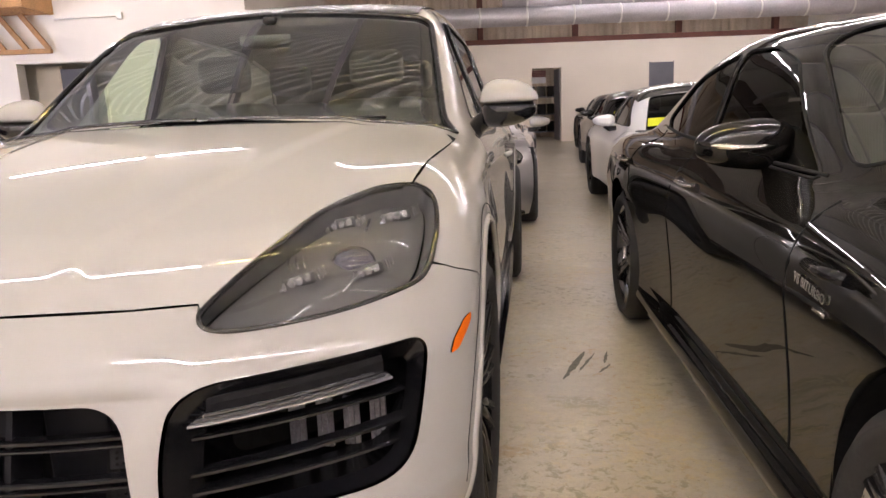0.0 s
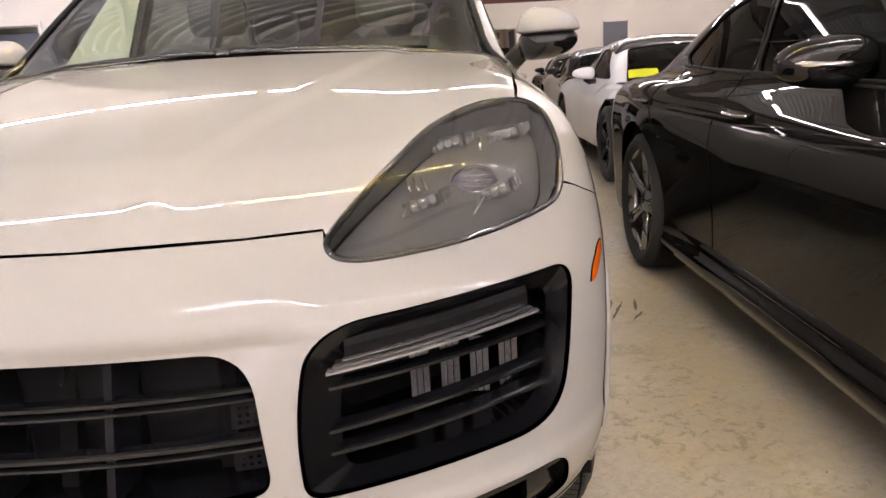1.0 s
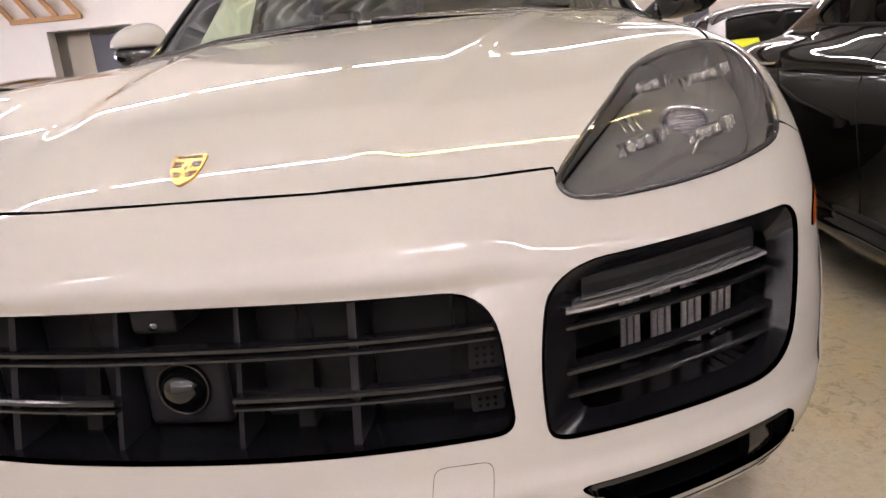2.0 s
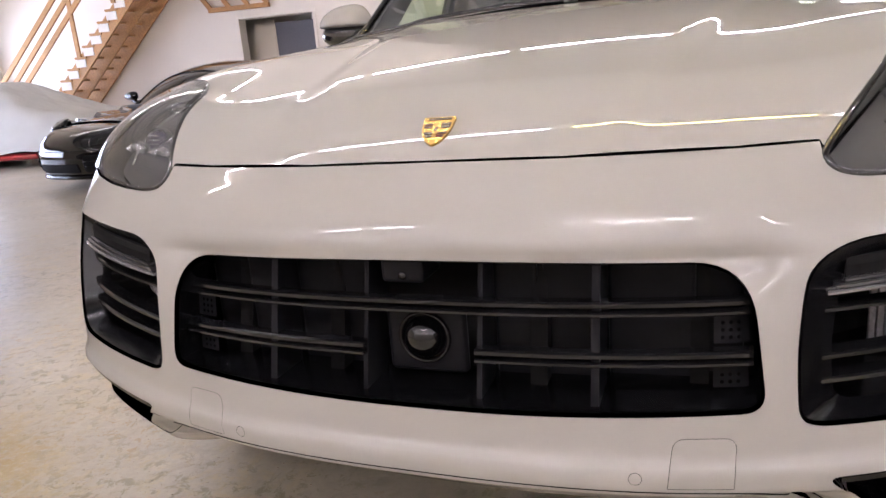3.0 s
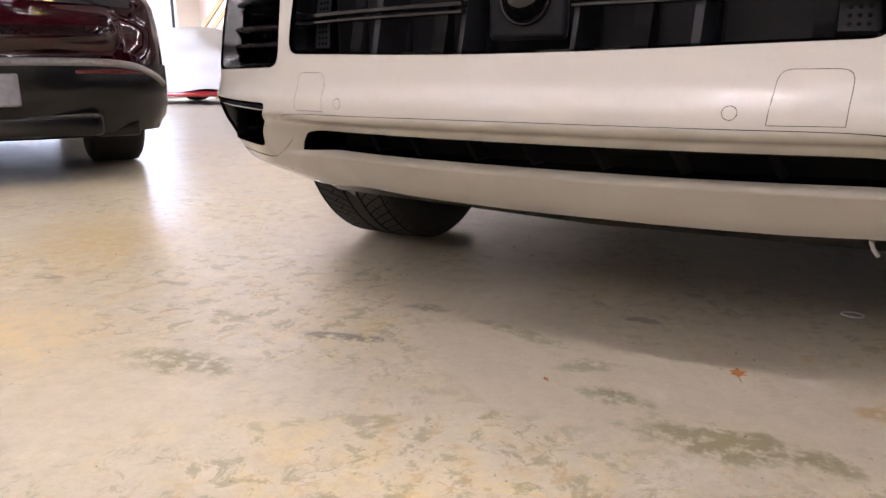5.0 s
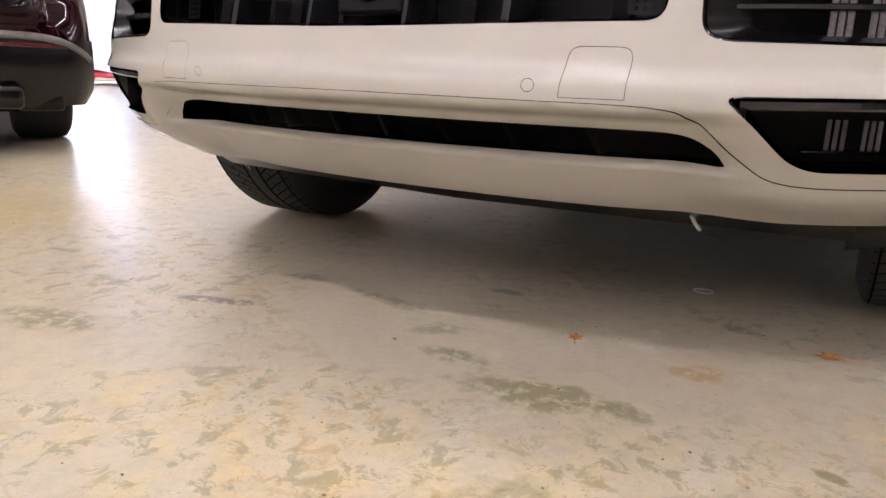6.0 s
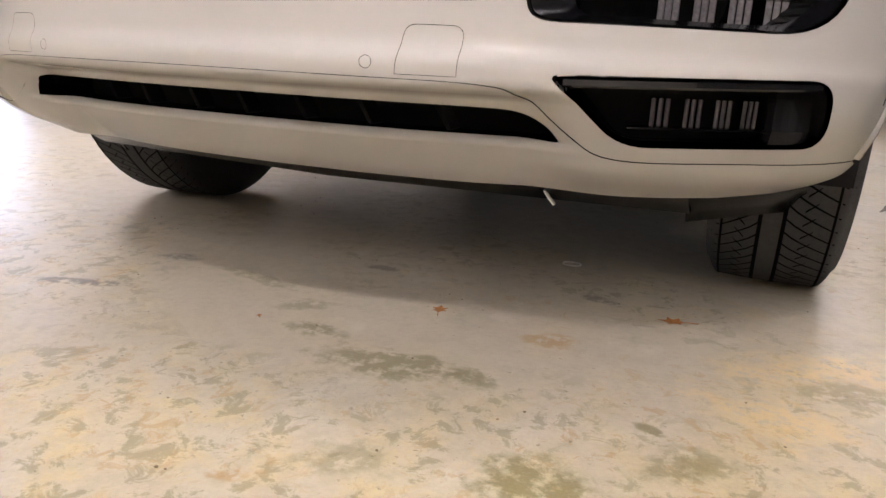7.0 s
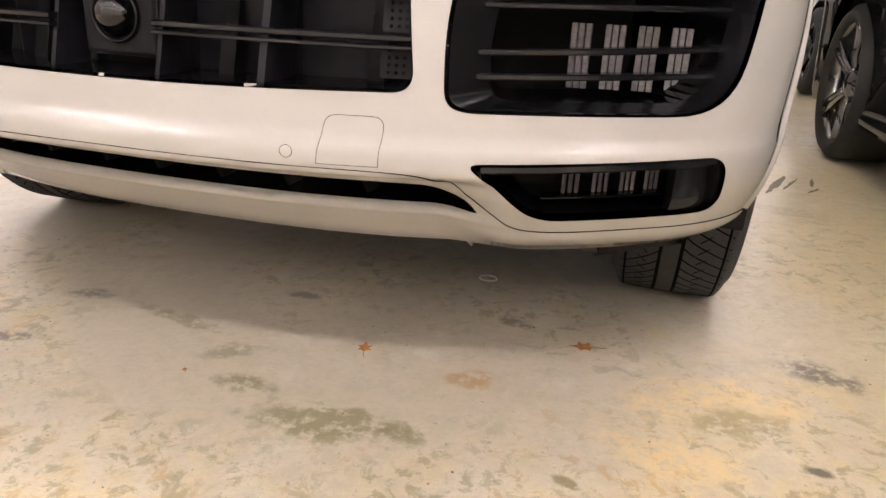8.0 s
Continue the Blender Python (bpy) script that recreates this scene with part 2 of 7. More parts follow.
def floor_mat():
    """Sealed concrete: pale grey with ochre and green-grey blotches, dark specks, worn gloss and a painted patch of
    shade.
    """
    m = bpy.data.materials.new("concrete")
    m.use_nodes = True
    nt = m.node_tree
    p = nt.nodes["Principled BSDF"]
    tc = nt.nodes.new("ShaderNodeTexCoord")

    def nz(size, detail=5.0, rough=0.55, dist=0.0):
        n = nt.nodes.new("ShaderNodeTexNoise")
        for k, v in (("Scale", size), ("Detail", detail), ("Roughness", rough), ("Distortion", dist)):
            n.inputs[k].default_value = v
        nt.links.new(tc.outputs["Object"], n.inputs["Vector"])
        return n.outputs["Fac"]

    def ramp(src, a, b):
        r = nt.nodes.new("ShaderNodeMapRange")
        r.interpolation_type = "SMOOTHSTEP"
        r.inputs["From Min"].default_value, r.inputs["From Max"].default_value = a, b
        nt.links.new(src, r.inputs["Value"])
        return r.outputs[0]

    def times(a, k):
        n = nt.nodes.new("ShaderNodeMath")
        n.operation = "MULTIPLY"
        nt.links.new(a, n.inputs[0])
        if isinstance(k, float):
            n.inputs[1].default_value = k
        else:
            nt.links.new(k, n.inputs[1])
        return n.outputs[0]

    def mix(fac, a, b):
        x = nt.nodes.new("ShaderNodeMix")
        x.data_type = "RGBA"
        nt.links.new(fac, x.inputs["Factor"])
        if isinstance(a, tuple):
            x.inputs["A"].default_value = (*a, 1)
        else:
            nt.links.new(a, x.inputs["A"])
        x.inputs["B"].default_value = (*b, 1)
        return x.outputs["Result"]

    c = mix(ramp(nz(0.9, 5, 0.55), 0.30, 0.70), (0.46, 0.405, 0.310), (0.54, 0.49, 0.395))
    c = mix(times(ramp(nz(0.5, 4, 0.5), 0.45, 0.65), 0.55), c, (0.44, 0.415, 0.345))
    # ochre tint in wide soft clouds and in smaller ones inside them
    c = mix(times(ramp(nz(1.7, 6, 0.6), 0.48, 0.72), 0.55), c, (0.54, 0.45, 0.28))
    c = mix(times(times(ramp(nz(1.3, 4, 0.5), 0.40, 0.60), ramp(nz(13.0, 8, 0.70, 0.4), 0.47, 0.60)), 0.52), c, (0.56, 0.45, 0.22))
    # pale bloom and fine mottling
    c = mix(times(ramp(nz(5.0, 7, 0.62), 0.50, 0.70), 0.45), c, (0.63, 0.585, 0.49))
    c = mix(times(ramp(nz(24.0, 7, 0.7), 0.42, 0.64), 0.5), c, (0.39, 0.35, 0.26))
    c = mix(times(ramp(nz(85.0, 4, 0.7), 0.45, 0.70), 0.30), c, (0.36, 0.32, 0.24))
    # ragged greenish and rusty blotches, gathered in patches
    c = mix(times(times(ramp(nz(1.5, 3, 0.5), 0.42, 0.58), ramp(nz(21, 9, 0.74, 0.5), 0.52, 0.59)), 0.64), c, (0.22, 0.195, 0.105))
    c = mix(times(times(ramp(nz(2.1, 3, 0.5), 0.46, 0.64), ramp(nz(26, 8, 0.72, 0.6), 0.54, 0.62)), 0.62), c, (0.38, 0.25, 0.10))
    pos = nt.nodes.new("ShaderNodeNewGeometry").outputs["Position"]
    wob = nt.nodes.new("ShaderNodeTexNoise")
    for k, v in (("Scale", 13.0), ("Detail", 7.0), ("Roughness", 0.7)):
        wob.inputs[k].default_value = v
    nt.links.new(pos, wob.inputs["Vector"])
    fleck = nz(38, 5, 0.65)
    for x, y, rx, ry, turn, amount, sharp, tone in STAINS_AND_SHADE:
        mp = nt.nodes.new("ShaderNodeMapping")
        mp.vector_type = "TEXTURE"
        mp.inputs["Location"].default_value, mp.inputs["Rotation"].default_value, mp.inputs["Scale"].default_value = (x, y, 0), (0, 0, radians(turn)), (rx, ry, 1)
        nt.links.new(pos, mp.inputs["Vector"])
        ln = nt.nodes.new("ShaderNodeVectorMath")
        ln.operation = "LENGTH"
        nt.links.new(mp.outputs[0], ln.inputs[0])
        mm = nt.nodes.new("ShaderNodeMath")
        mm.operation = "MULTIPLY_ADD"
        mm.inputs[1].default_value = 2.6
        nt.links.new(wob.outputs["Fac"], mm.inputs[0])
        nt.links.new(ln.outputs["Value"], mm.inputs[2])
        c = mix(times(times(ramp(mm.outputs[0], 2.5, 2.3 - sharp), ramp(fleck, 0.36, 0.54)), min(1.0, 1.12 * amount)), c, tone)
    c = mix(times(times(ramp(nz(2.7, 3, 0.5), 0.42, 0.6), ramp(nz(60, 4, 0.65), 0.64, 0.70)), 0.8), c, (0.14, 0.12, 0.075))
    c = mix(times(ramp(nz(240, 3), 0.4, 0.75), 0.16), c, (0.36, 0.33, 0.28))
    nt.links.new(c, p.inputs["Base Color"])
    p.inputs["Specular IOR Level"].default_value = 0.5
    r = nt.nodes.new("ShaderNodeMapRange")
    r.inputs["To Min"].default_value, r.inputs["To Max"].default_value = 0.26, 0.42
    nt.links.new(nz(6, 6, 0.6), r.inputs["Value"])
    nt.links.new(r.outputs[0], p.inputs["Roughness"])
    b = nt.nodes.new("ShaderNodeBump")
    b.inputs["Distance"].default_value, b.inputs["Strength"].default_value = 0.003, 0.25
    nt.links.new(nz(26, 7, 0.6), b.inputs["Height"])
    nt.links.new(b.outputs[0], p.inputs["Normal"])
    return m


# spilt and soaked-in stains, and the wagon's shade as an ochre patch: place, half sizes, turn, strength, softness,
# colour
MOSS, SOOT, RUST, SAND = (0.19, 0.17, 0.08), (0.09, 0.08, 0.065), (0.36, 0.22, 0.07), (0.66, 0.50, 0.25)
STAINS_AND_SHADE = ((0.33, 0.075, 0.13, 0.05, 8, 0.75, 0.35, MOSS), (0.45, 0.09, 0.05, 0.025, -20, 0.6, 0.4, MOSS), (0.15, 0.13, 0.05, 0.03, 0, 0.75, 0.4, MOSS), (0.51, 0.287, 0.05, 0.03, 30, 0.7, 0.5, RUST),
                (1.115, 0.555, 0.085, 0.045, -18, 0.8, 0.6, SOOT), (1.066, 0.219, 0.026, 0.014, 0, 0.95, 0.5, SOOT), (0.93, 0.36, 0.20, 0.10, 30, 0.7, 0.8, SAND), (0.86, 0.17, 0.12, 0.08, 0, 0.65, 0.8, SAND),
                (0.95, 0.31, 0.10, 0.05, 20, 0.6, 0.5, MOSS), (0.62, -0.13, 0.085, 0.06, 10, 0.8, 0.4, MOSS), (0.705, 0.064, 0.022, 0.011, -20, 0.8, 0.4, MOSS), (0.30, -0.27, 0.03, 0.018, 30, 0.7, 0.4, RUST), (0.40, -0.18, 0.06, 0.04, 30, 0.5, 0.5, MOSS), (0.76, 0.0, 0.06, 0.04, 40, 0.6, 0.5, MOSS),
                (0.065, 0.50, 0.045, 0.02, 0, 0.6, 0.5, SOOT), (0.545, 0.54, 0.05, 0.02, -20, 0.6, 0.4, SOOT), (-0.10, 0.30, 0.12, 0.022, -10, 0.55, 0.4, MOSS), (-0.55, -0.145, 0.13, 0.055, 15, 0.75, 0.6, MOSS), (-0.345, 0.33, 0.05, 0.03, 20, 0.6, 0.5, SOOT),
                # wide ochre patch at -1.55: the wagon's shade on the floor, put into the colour
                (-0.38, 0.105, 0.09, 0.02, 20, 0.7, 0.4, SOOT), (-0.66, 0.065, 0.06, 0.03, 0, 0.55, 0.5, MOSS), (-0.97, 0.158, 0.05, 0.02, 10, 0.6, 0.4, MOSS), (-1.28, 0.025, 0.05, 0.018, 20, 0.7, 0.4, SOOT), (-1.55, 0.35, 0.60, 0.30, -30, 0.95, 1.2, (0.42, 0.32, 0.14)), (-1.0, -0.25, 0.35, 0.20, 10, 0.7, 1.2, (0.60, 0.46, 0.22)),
                (0.07, 0.225, 0.07, 0.03, 30, 0.55, 0.5, MOSS), (1.25, 1.75, 0.14, 0.07, 0, 0.4, 0.6, MOSS), (1.0, 1.35, 0.10, 0.05, 20, 0.45, 0.6, RUST))
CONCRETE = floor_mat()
CHALK = mat("chalk_paint", (0.385, 0.372, 0.344), 0.6, 0.0, 0.85, 0.0, coat_rough=0.006, grain=0.02, grain_size=900, stain=0.02, stain_size=1.5)
BLACK_PAINT = mat("black_paint", (0.007, 0.0066, 0.006), 0.4, 0.0, 1.0, 0.0, coat_rough=0.012, stain=0.3, stain_size=2.5)
WHITE_PAINT = mat("white_paint", (0.72, 0.72, 0.72), 0.3, 0.0, 1.0, stain=0.03)
SILVER_PAINT = mat("silver_paint", (0.42, 0.40, 0.39), 0.3, 0.6, 1.0, grain=0.1, grain_size=1200)
WINE_PAINT = mat("wine_red_paint", (0.017, 0.0018, 0.0035), 0.4, 0.0, 0.8, 0.0, grain=0.15, grain_size=900)
PLASTIC = mat("black_plastic", (0.0048, 0.0048, 0.0056), 0.19, spec=0.34, grain=0.15, grain_size=300, bump_h=0.00006, bump_size=700)
BAR_BLACK = mat("satin_black_bar", (0.008, 0.008, 0.0088), 0.16, spec=0.5, grain=0.05, grain_size=300)
LENS_BLACK = mat("lens_black", (0.003, 0.003, 0.0034), 0.04, spec=0.5, grain=0.1)
GLOSS_BLACK = mat("gloss_black", (0.008, 0.008, 0.009), 0.12, coat=0.6)
SEAL = mat("rubber_seal", (0.01, 0.01, 0.01), 0.6, spec=0.2, grain=0.2)
DARK = mat("inner_dark", (0.008, 0.0078, 0.008), 0.8, spec=0.15, grain=0.3)
RADIATOR = mat("radiator", (0.0095, 0.0095, 0.0115), 0.34, 0.0, spec=0.12, grain=0.08, grain_size=120)
FINS = mat("cooler_fin", (0.24, 0.23, 0.25), 0.4, 0.4, grain=0.3, grain_size=200)
# darker copy of the fin metal: the lower intake's shade is in its colour
FIN_SHADE = mat("cooler_fin_shaded", (0.085, 0.08, 0.09), 0.45, 0.4, grain=0.3, grain_size=200)
CHROME = mat("chrome", (0.75, 0.75, 0.76), 0.08, 1.0, grain=0.03)
LAMP_GREY = mat("lamp_bezel", (0.17, 0.17, 0.17), 0.3, 0.4, grain=0.2, grain_size=200)
LAMP_SHELL = mat("lamp_shell", (0.115, 0.114, 0.112), 0.5, 0.0, spec=0.3, grain=0.1, grain_size=60)
LAMP_LENS = mat("lamp_optic", (0.80, 0.81, 0.84), 0.08, 0.75, grain=0.6, grain_size=320, bump_h=0.004, bump_size=260)
PROJECTOR = mat("projector_glass", (0.17, 0.165, 0.20), 0.12, 0.5, coat=0.5, grain=0.4, grain_size=120, bump_h=0.003, bump_size=150)
CLEAR = glass("lamp_cover", (0.86, 0.86, 0.85), 1.5)
SCREEN = glass("windscreen_glass", (0.84, 0.94, 0.80), 3.0)
DOOR_GLASS = glass("door_glass", (0.85, 0.95, 0.78), 1.5)
DUSTY = glass("dusty_tinted_glass", (0.10, 0.105, 0.10), 1.14, 0.0)
DRL_GREY = mat("daytime_light", (0.13, 0.13, 0.135), 0.2, 0.6, coat=0.5, grain=0.1)
DRL_EDGE = mat("daytime_light_edge", (0.40, 0.39, 0.40), 0.22, 0.6, coat=0.5, grain=0.05)
BEAM = mat("beam_paint", (0.09, 0.065, 0.055), 0.6, grain=0.3, grain_size=30, stain=0.3)
TINT = glass("tinted_glass", (0.10, 0.105, 0.10), 1.55)
ORANGE = mat("orange_reflector", (0.85, 0.16, 0.01), 0.15, coat=0.8, grain=0.15, grain_size=400, bump_h=0.001, bump_size=500)
RED_LENS = mat("red_lens", (0.06, 0.003, 0.005), 0.2, coat=0.3, grain=0.2)
TREAD_CUT = mat("tread_cut", (0.0018, 0.0018, 0.0018), 0.9, spec=0.05, grain=0.1)
RUBBER = mat("tyre_rubber", (0.019, 0.018, 0.017), 0.75, grain=0.35, grain_size=120, stain=0.3, stain_size=8, bump_h=0.0008, bump_size=500)
RIM_BLACK = mat("rim_black", (0.012, 0.012, 0.013), 0.22, 0.4, 0.6, grain=0.2)
GUNMETAL = mat("rim_gunmetal", (0.30, 0.30, 0.31), 0.18, 1.0, coat=0.5, grain=0.1)
RIM_SILVER = mat("rim_silver", (0.5, 0.5, 0.52), 0.25, 0.9, grain=0.1)
STEEL = mat("brake_steel", (0.35, 0.34, 0.33), 0.35, 0.9, grain=0.2)
LEATHER = mat("dark_leather", (0.009, 0.009, 0.009), 0.5, grain=0.25, grain_size=150, bump_h=0.001, bump_size=300)
GOLD = mat("gold_badge", (0.50, 0.31, 0.055), 0.22, 0.7, coat=0.6, grain=0.15, grain_size=400)
BADGE_RED = mat("badge_red", (0.07, 0.008, 0.010), 0.25, coat=0.2, grain=0.1)
BADGE_BLACK = mat("badge_black", (0.012, 0.01, 0.01), 0.25, coat=0.2, grain=0.1)
WALL = mat("cream_wall", (0.76, 0.70, 0.61), 0.75, grain=0.03, grain_size=90, stain=0.06, stain_size=0.8, bump_h=0.002, bump_size=60)
TAN_WALL = mat("tan_ribbed_wall", (0.60, 0.50, 0.38), 0.6, 0.0, grain=0.12, grain_size=30, stain=0.25, stain_size=0.9)
DECK = mat("roof_deck", (0.82, 0.81, 0.76), 0.6, 0.0, grain=0.15, grain_size=30, stain=0.2, stain_size=0.6)
IRON = mat("rusty_iron", (0.14, 0.05, 0.035), 0.7, 0.1, grain=0.4, grain_size=40, stain=0.3, stain_size=2)
DUCT = mat("galvanised_duct", (0.50, 0.48, 0.50), 0.45, 0.3, grain=0.12, grain_size=25, stain=0.15, stain_size=1.2)
TIMBER = mat("pine_timber", (0.46, 0.24, 0.085), 0.6, grain=0.25, grain_size=35, stain=0.15, stain_size=3, bump_h=0.002, bump_size=60)
TREAD_WHITE = mat("white_tread", (0.70, 0.66, 0.58), 0.6, grain=0.08, stain=0.1)
GREY_PANEL = mat("grey_panel", (0.13, 0.13, 0.15), 0.5, grain=0.15, stain=0.1)
GREY_BOX = mat("shutter_grey", (0.36, 0.35, 0.34), 0.55, grain=0.06, stain=0.1)
CLOTH = mat("cover_cloth", (0.55, 0.54, 0.50), 0.85, grain=0.06, grain_size=200, stain=0.08, stain_size=1.5, bump_h=0.004, bump_size=18)
RED_TRIM = mat("red_paint", (0.40, 0.012, 0.02), 0.3, coat=1.0, grain=0.1)
SIGN_RED = mat("faded_red", (0.22, 0.07, 0.07), 0.6, grain=0.1)
YELLOW = mat("yellow_strip", (0.75, 0.80, 0.03), 0.5, grain=0.05)
WHITE_TAG = mat("white_plastic", (0.75, 0.75, 0.74), 0.4, grain=0.05)
LEAF = mat("dry_leaf", (0.38, 0.15, 0.03), 0.7, grain=0.4, grain_size=150)
FIXTURE = mat("lamp_tray", (0.75, 0.74, 0.70), 0.4, grain=0.04)
TUBE_NEAR = glow("tube_near", (1.0, 0.905, 0.93), TUBE_WATT * 3.9)
TUBE_DIM = glow("tube_dim", (1.0, 0.905, 0.93), TUBE_WATT * 0.72)
TUBE_MID = glow("tube_mid", (1.0, 0.905, 0.93), TUBE_WATT * 1.7)
TUBE_WHITE = glow("tube_white", (1.0, 0.905, 0.93), TUBE_WATT * 0.72)
TUBE_YELLOW = glow("tube_yellow", (1.0, 0.74, 0.22), TUBE_WATT * 1.5)

# ---------------------------------------------------------------- the hall
TURN = radians(8.5)                       # the hall is turned a little against the parked cars
HALL = Matrix.Rotation(TURN, 4, "Z")


def hall_box(name, x0, x1, y0, y1, z0, z1, material, parent=None, label="", bevel=0.0, kind=""):
    ob = part(name, block(x0, x1, y0, y1, z0, z1, bevel), material, parent, label)
    if not parent:
        ob.matrix_world = HALL
    if kind:
        tagged(ob, kind=kind)
    return ob


X0, X1, Y0, Y1, STAIR_Y, STEP_X, TOPZ = -11.6, 14.0, -9.0, 20.4, 12.0, -2.1, 6.2
floor = part("floor", block(X0 - 0.3, X1 + 0.3, Y0 - 0.3, Y1 + 6, -0.2, 0.0), CONCRETE, None, "sealed concrete floor with ochre stains, specks and a painted-on shade patch")
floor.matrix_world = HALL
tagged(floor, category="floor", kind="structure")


def wall_with_holes(name, length, height, thick, holes, material, label):
    """A wall along local x, its openings (x0, x1, z0, z1) cut right through."""
    xs = sorted({0.0, length, *[h[0] for h in holes], *[h[1] for h in holes]})
    bm = bmesh.new()
    for a, b in zip(xs[:-1], xs[1:]):
        cuts = sorted([(h[2], h[3]) for h in holes if h[0] <= a and h[1] >= b])
        z = 0.0
        for c0, c1 in cuts + [(height, height)]:
            if c0 > z + 1e-6:
                o = block(a, b, 0, thick, z, c0)
                me = bpy.data.meshes.new("tmp")
                o.to_mesh(me)
                o.free()
                bm.from_mesh(me)
                bpy.data.meshes.remove(me)
            z = c1
    bmesh.ops.remove_doubles(bm, verts=bm.verts[:], dist=1e-5)
    ob = part(name, bm, material, None, label)
    return tagged(ob, category="wall", kind="structure")


def corrugated(x0, x1, y0, y1, z, pitch=0.30, depth=0.07):
    xs = []
    x = y0
    while x < y1:
        xs += [(x, 0), (x + pitch * 0.3, 0), (x + pitch * 0.45, depth), (x + pitch * 0.8, depth)]
        x += pitch
    v, f = [], []
    for a, d in xs:
        v += [(x0, a, z + d), (x1, a, z + d)]
    for i in range(len(xs) - 1):
        f.append((2 * i, 2 * i + 1, 2 * i + 3, 2 * i + 2))
    return v, f


# low partition at the far end, with a doorway and a dark panel
FAR = 20.0
wall_far = wall_with_holes("wall_north", X1 + 2.2, 2.83, 0.2, [(6.33, 7.2, 0.0, 2.14)], WALL, "cream painted low partition wall with an open doorway")
wall_far.matrix_world = HALL @ Matrix.Translation((-2.2, FAR, 0))
v, f = corrugated(0, TOPZ, -2.2, X1, 0, 0.30, 0.05)
wall_upper = link("wall_upper", [(b, FAR + 3.2 + c, a) for a, b, c in v], f, TAN_WALL, None, "tan ribbed metal wall behind the partition", smooth=False)
wall_upper.matrix_world = HALL
tagged(wall_upper, category="wall", kind="structure")
wall_stair = wall_with_holes("wall_stairs", STEP_X - X0, TOPZ, 0.25, [(5.43, 6.9, 0.0, 2.17)], WALL, "cream painted wall behind the timber stairs")
wall_stair.matrix_world = HALL @ Matrix.Translation((X0, STAIR_Y, 0))
hall_box("wall_return", STEP_X - 0.25, STEP_X, STAIR_Y + 0.25, FAR + 3.2, 0, TOPZ, WALL, None, "cream painted side wall of the stair block", kind="structure")
hall_box("wall_recess", X0, STEP_X - 0.3, STAIR_Y + 1.0, STAIR_Y + 1.1, 0, 3.0, WALL, None, "cream wall behind the recess", kind="structure")
wall_west = wall_with_holes("wall_west", 30.0, TOPZ, 0.25, [(12.5, 20.6, 0.35, 2.30)], WALL, "cream painted side wall with a wide window")
wall_west.matrix_world = HALL @ Matrix.Translation((X0, -9.3, 0)) @ Matrix.Rotation(radians(90), 4, "Z")
hall_box("wall_east", X1, X1 + 0.25, Y0 - 0.3, Y1 + 3, 0, TOPZ, WALL, None, "cream painted side wall", kind="structure")
hall_box("wall_south", X0, X1, Y0 - 0.25, Y0, 0, TOPZ, WALL, None, "cream painted end wall", kind="structure")


v, f = corrugated(X0, X1, Y0, FAR + 3.2, TOPZ - 0.1, 0.17, 0.22)
ceiling = link("ceiling", v, f, DECK, None, "tan ribbed metal roof deck on steel beams", smooth=False)
ceiling.matrix_world = HALL
tagged(ceiling, category="ceiling", kind="structure")
for k in (0, 1, 4, 5):
    y = -7.5 + 5.5 * k
    hall_box("ceiling_beam", X0, X1, y - 0.09, y + 0.09, TOPZ - 0.55, TOPZ - 0.12, BEAM, None, "dark brown steel roof beam", bevel=0.01, kind="structure")
for k in range(15):
    x = -10.0 + 1.7 * k
    hall_box("ceiling_joist", x - 0.05, x + 0.05, Y0, FAR + 3.2, TOPZ - 0.3, TOPZ - 0.11, DUCT, None, "grey steel joist", kind="structure")

# ---------------------------------------------------------------- rows of tube lamps
LAMP_Z = 4.6


def tube_lamp(x, y, material):
    lamp = empty("tube_lamp", HALL @ Matrix.Translation((x, y, LAMP_Z)), "white tray lamp with a long lit fluorescent tube", "ceiling lamp", "rows of tube lamps")
    part("tray", block(-1.2, 1.2, -0.042, 0.042, 0.030, 0.075, 0.012), FIXTURE, lamp)
    v, f = tube([(-1.17, 0, 0), (1.17, 0, 0)], 0.015, 8)
    link("tube", v, f, material, lamp, "lit tube")
    for s in (-0.8, 0.8):
        rod("hanger", [(s, 0, 0.09), (s, 0, TOPZ - LAMP_Z + 0.115)], 0.006, STEEL, lamp)


# rows 14.8 and 18.4 are unseen lamps, added to brighten the far end
LAMP_ROWS = ((-7.6, -9.5, 9), (-5.5, -9.5, 9), (-3.2, -9.8, 8), (1.3, -3.98, 4), (9.8, -9.9, 8), (14.8, 5.6, 3), (18.4, 5.6, 3))
for y, x_first, count in LAMP_ROWS:
    for i in range(count):
        x = x_first + 2.55 * i
        if X0 + 1.2 < x < X1 - 1.2:
            tube_lamp(x, y, TUBE_YELLOW if (y == 1.3 and i == 2) else ((TUBE_NEAR if abs(x - 0.4) < 1 else TUBE_WHITE) if y == -3.2 else TUBE_MID if y == 1.3 else TUBE_DIM if y < -5 else TUBE_WHITE))

# ---------------------------------------------------------------- far end: duct, beams, doorway
hall_box("trim_beam", -2.1, X1, FAR + 0.02, FAR + 0.18, 2.84, 2.98, IRON, None, "rust-red steel beam on top of the partition", 0.01, "structure")
for x in (2.9, 6.0, 9.4, 12.6):
    hall_box("column", x - 0.09, x + 0.09, FAR + 2.7, FAR + 2.9, 0, TOPZ - 0.55, IRON, None, "rust-brown steel column", 0.01, "structure")
duct = empty("air_duct", HALL @ Matrix.Translation((0, 18.6, 3.42)), "grey galvanised round air duct under the roof", "air duct")
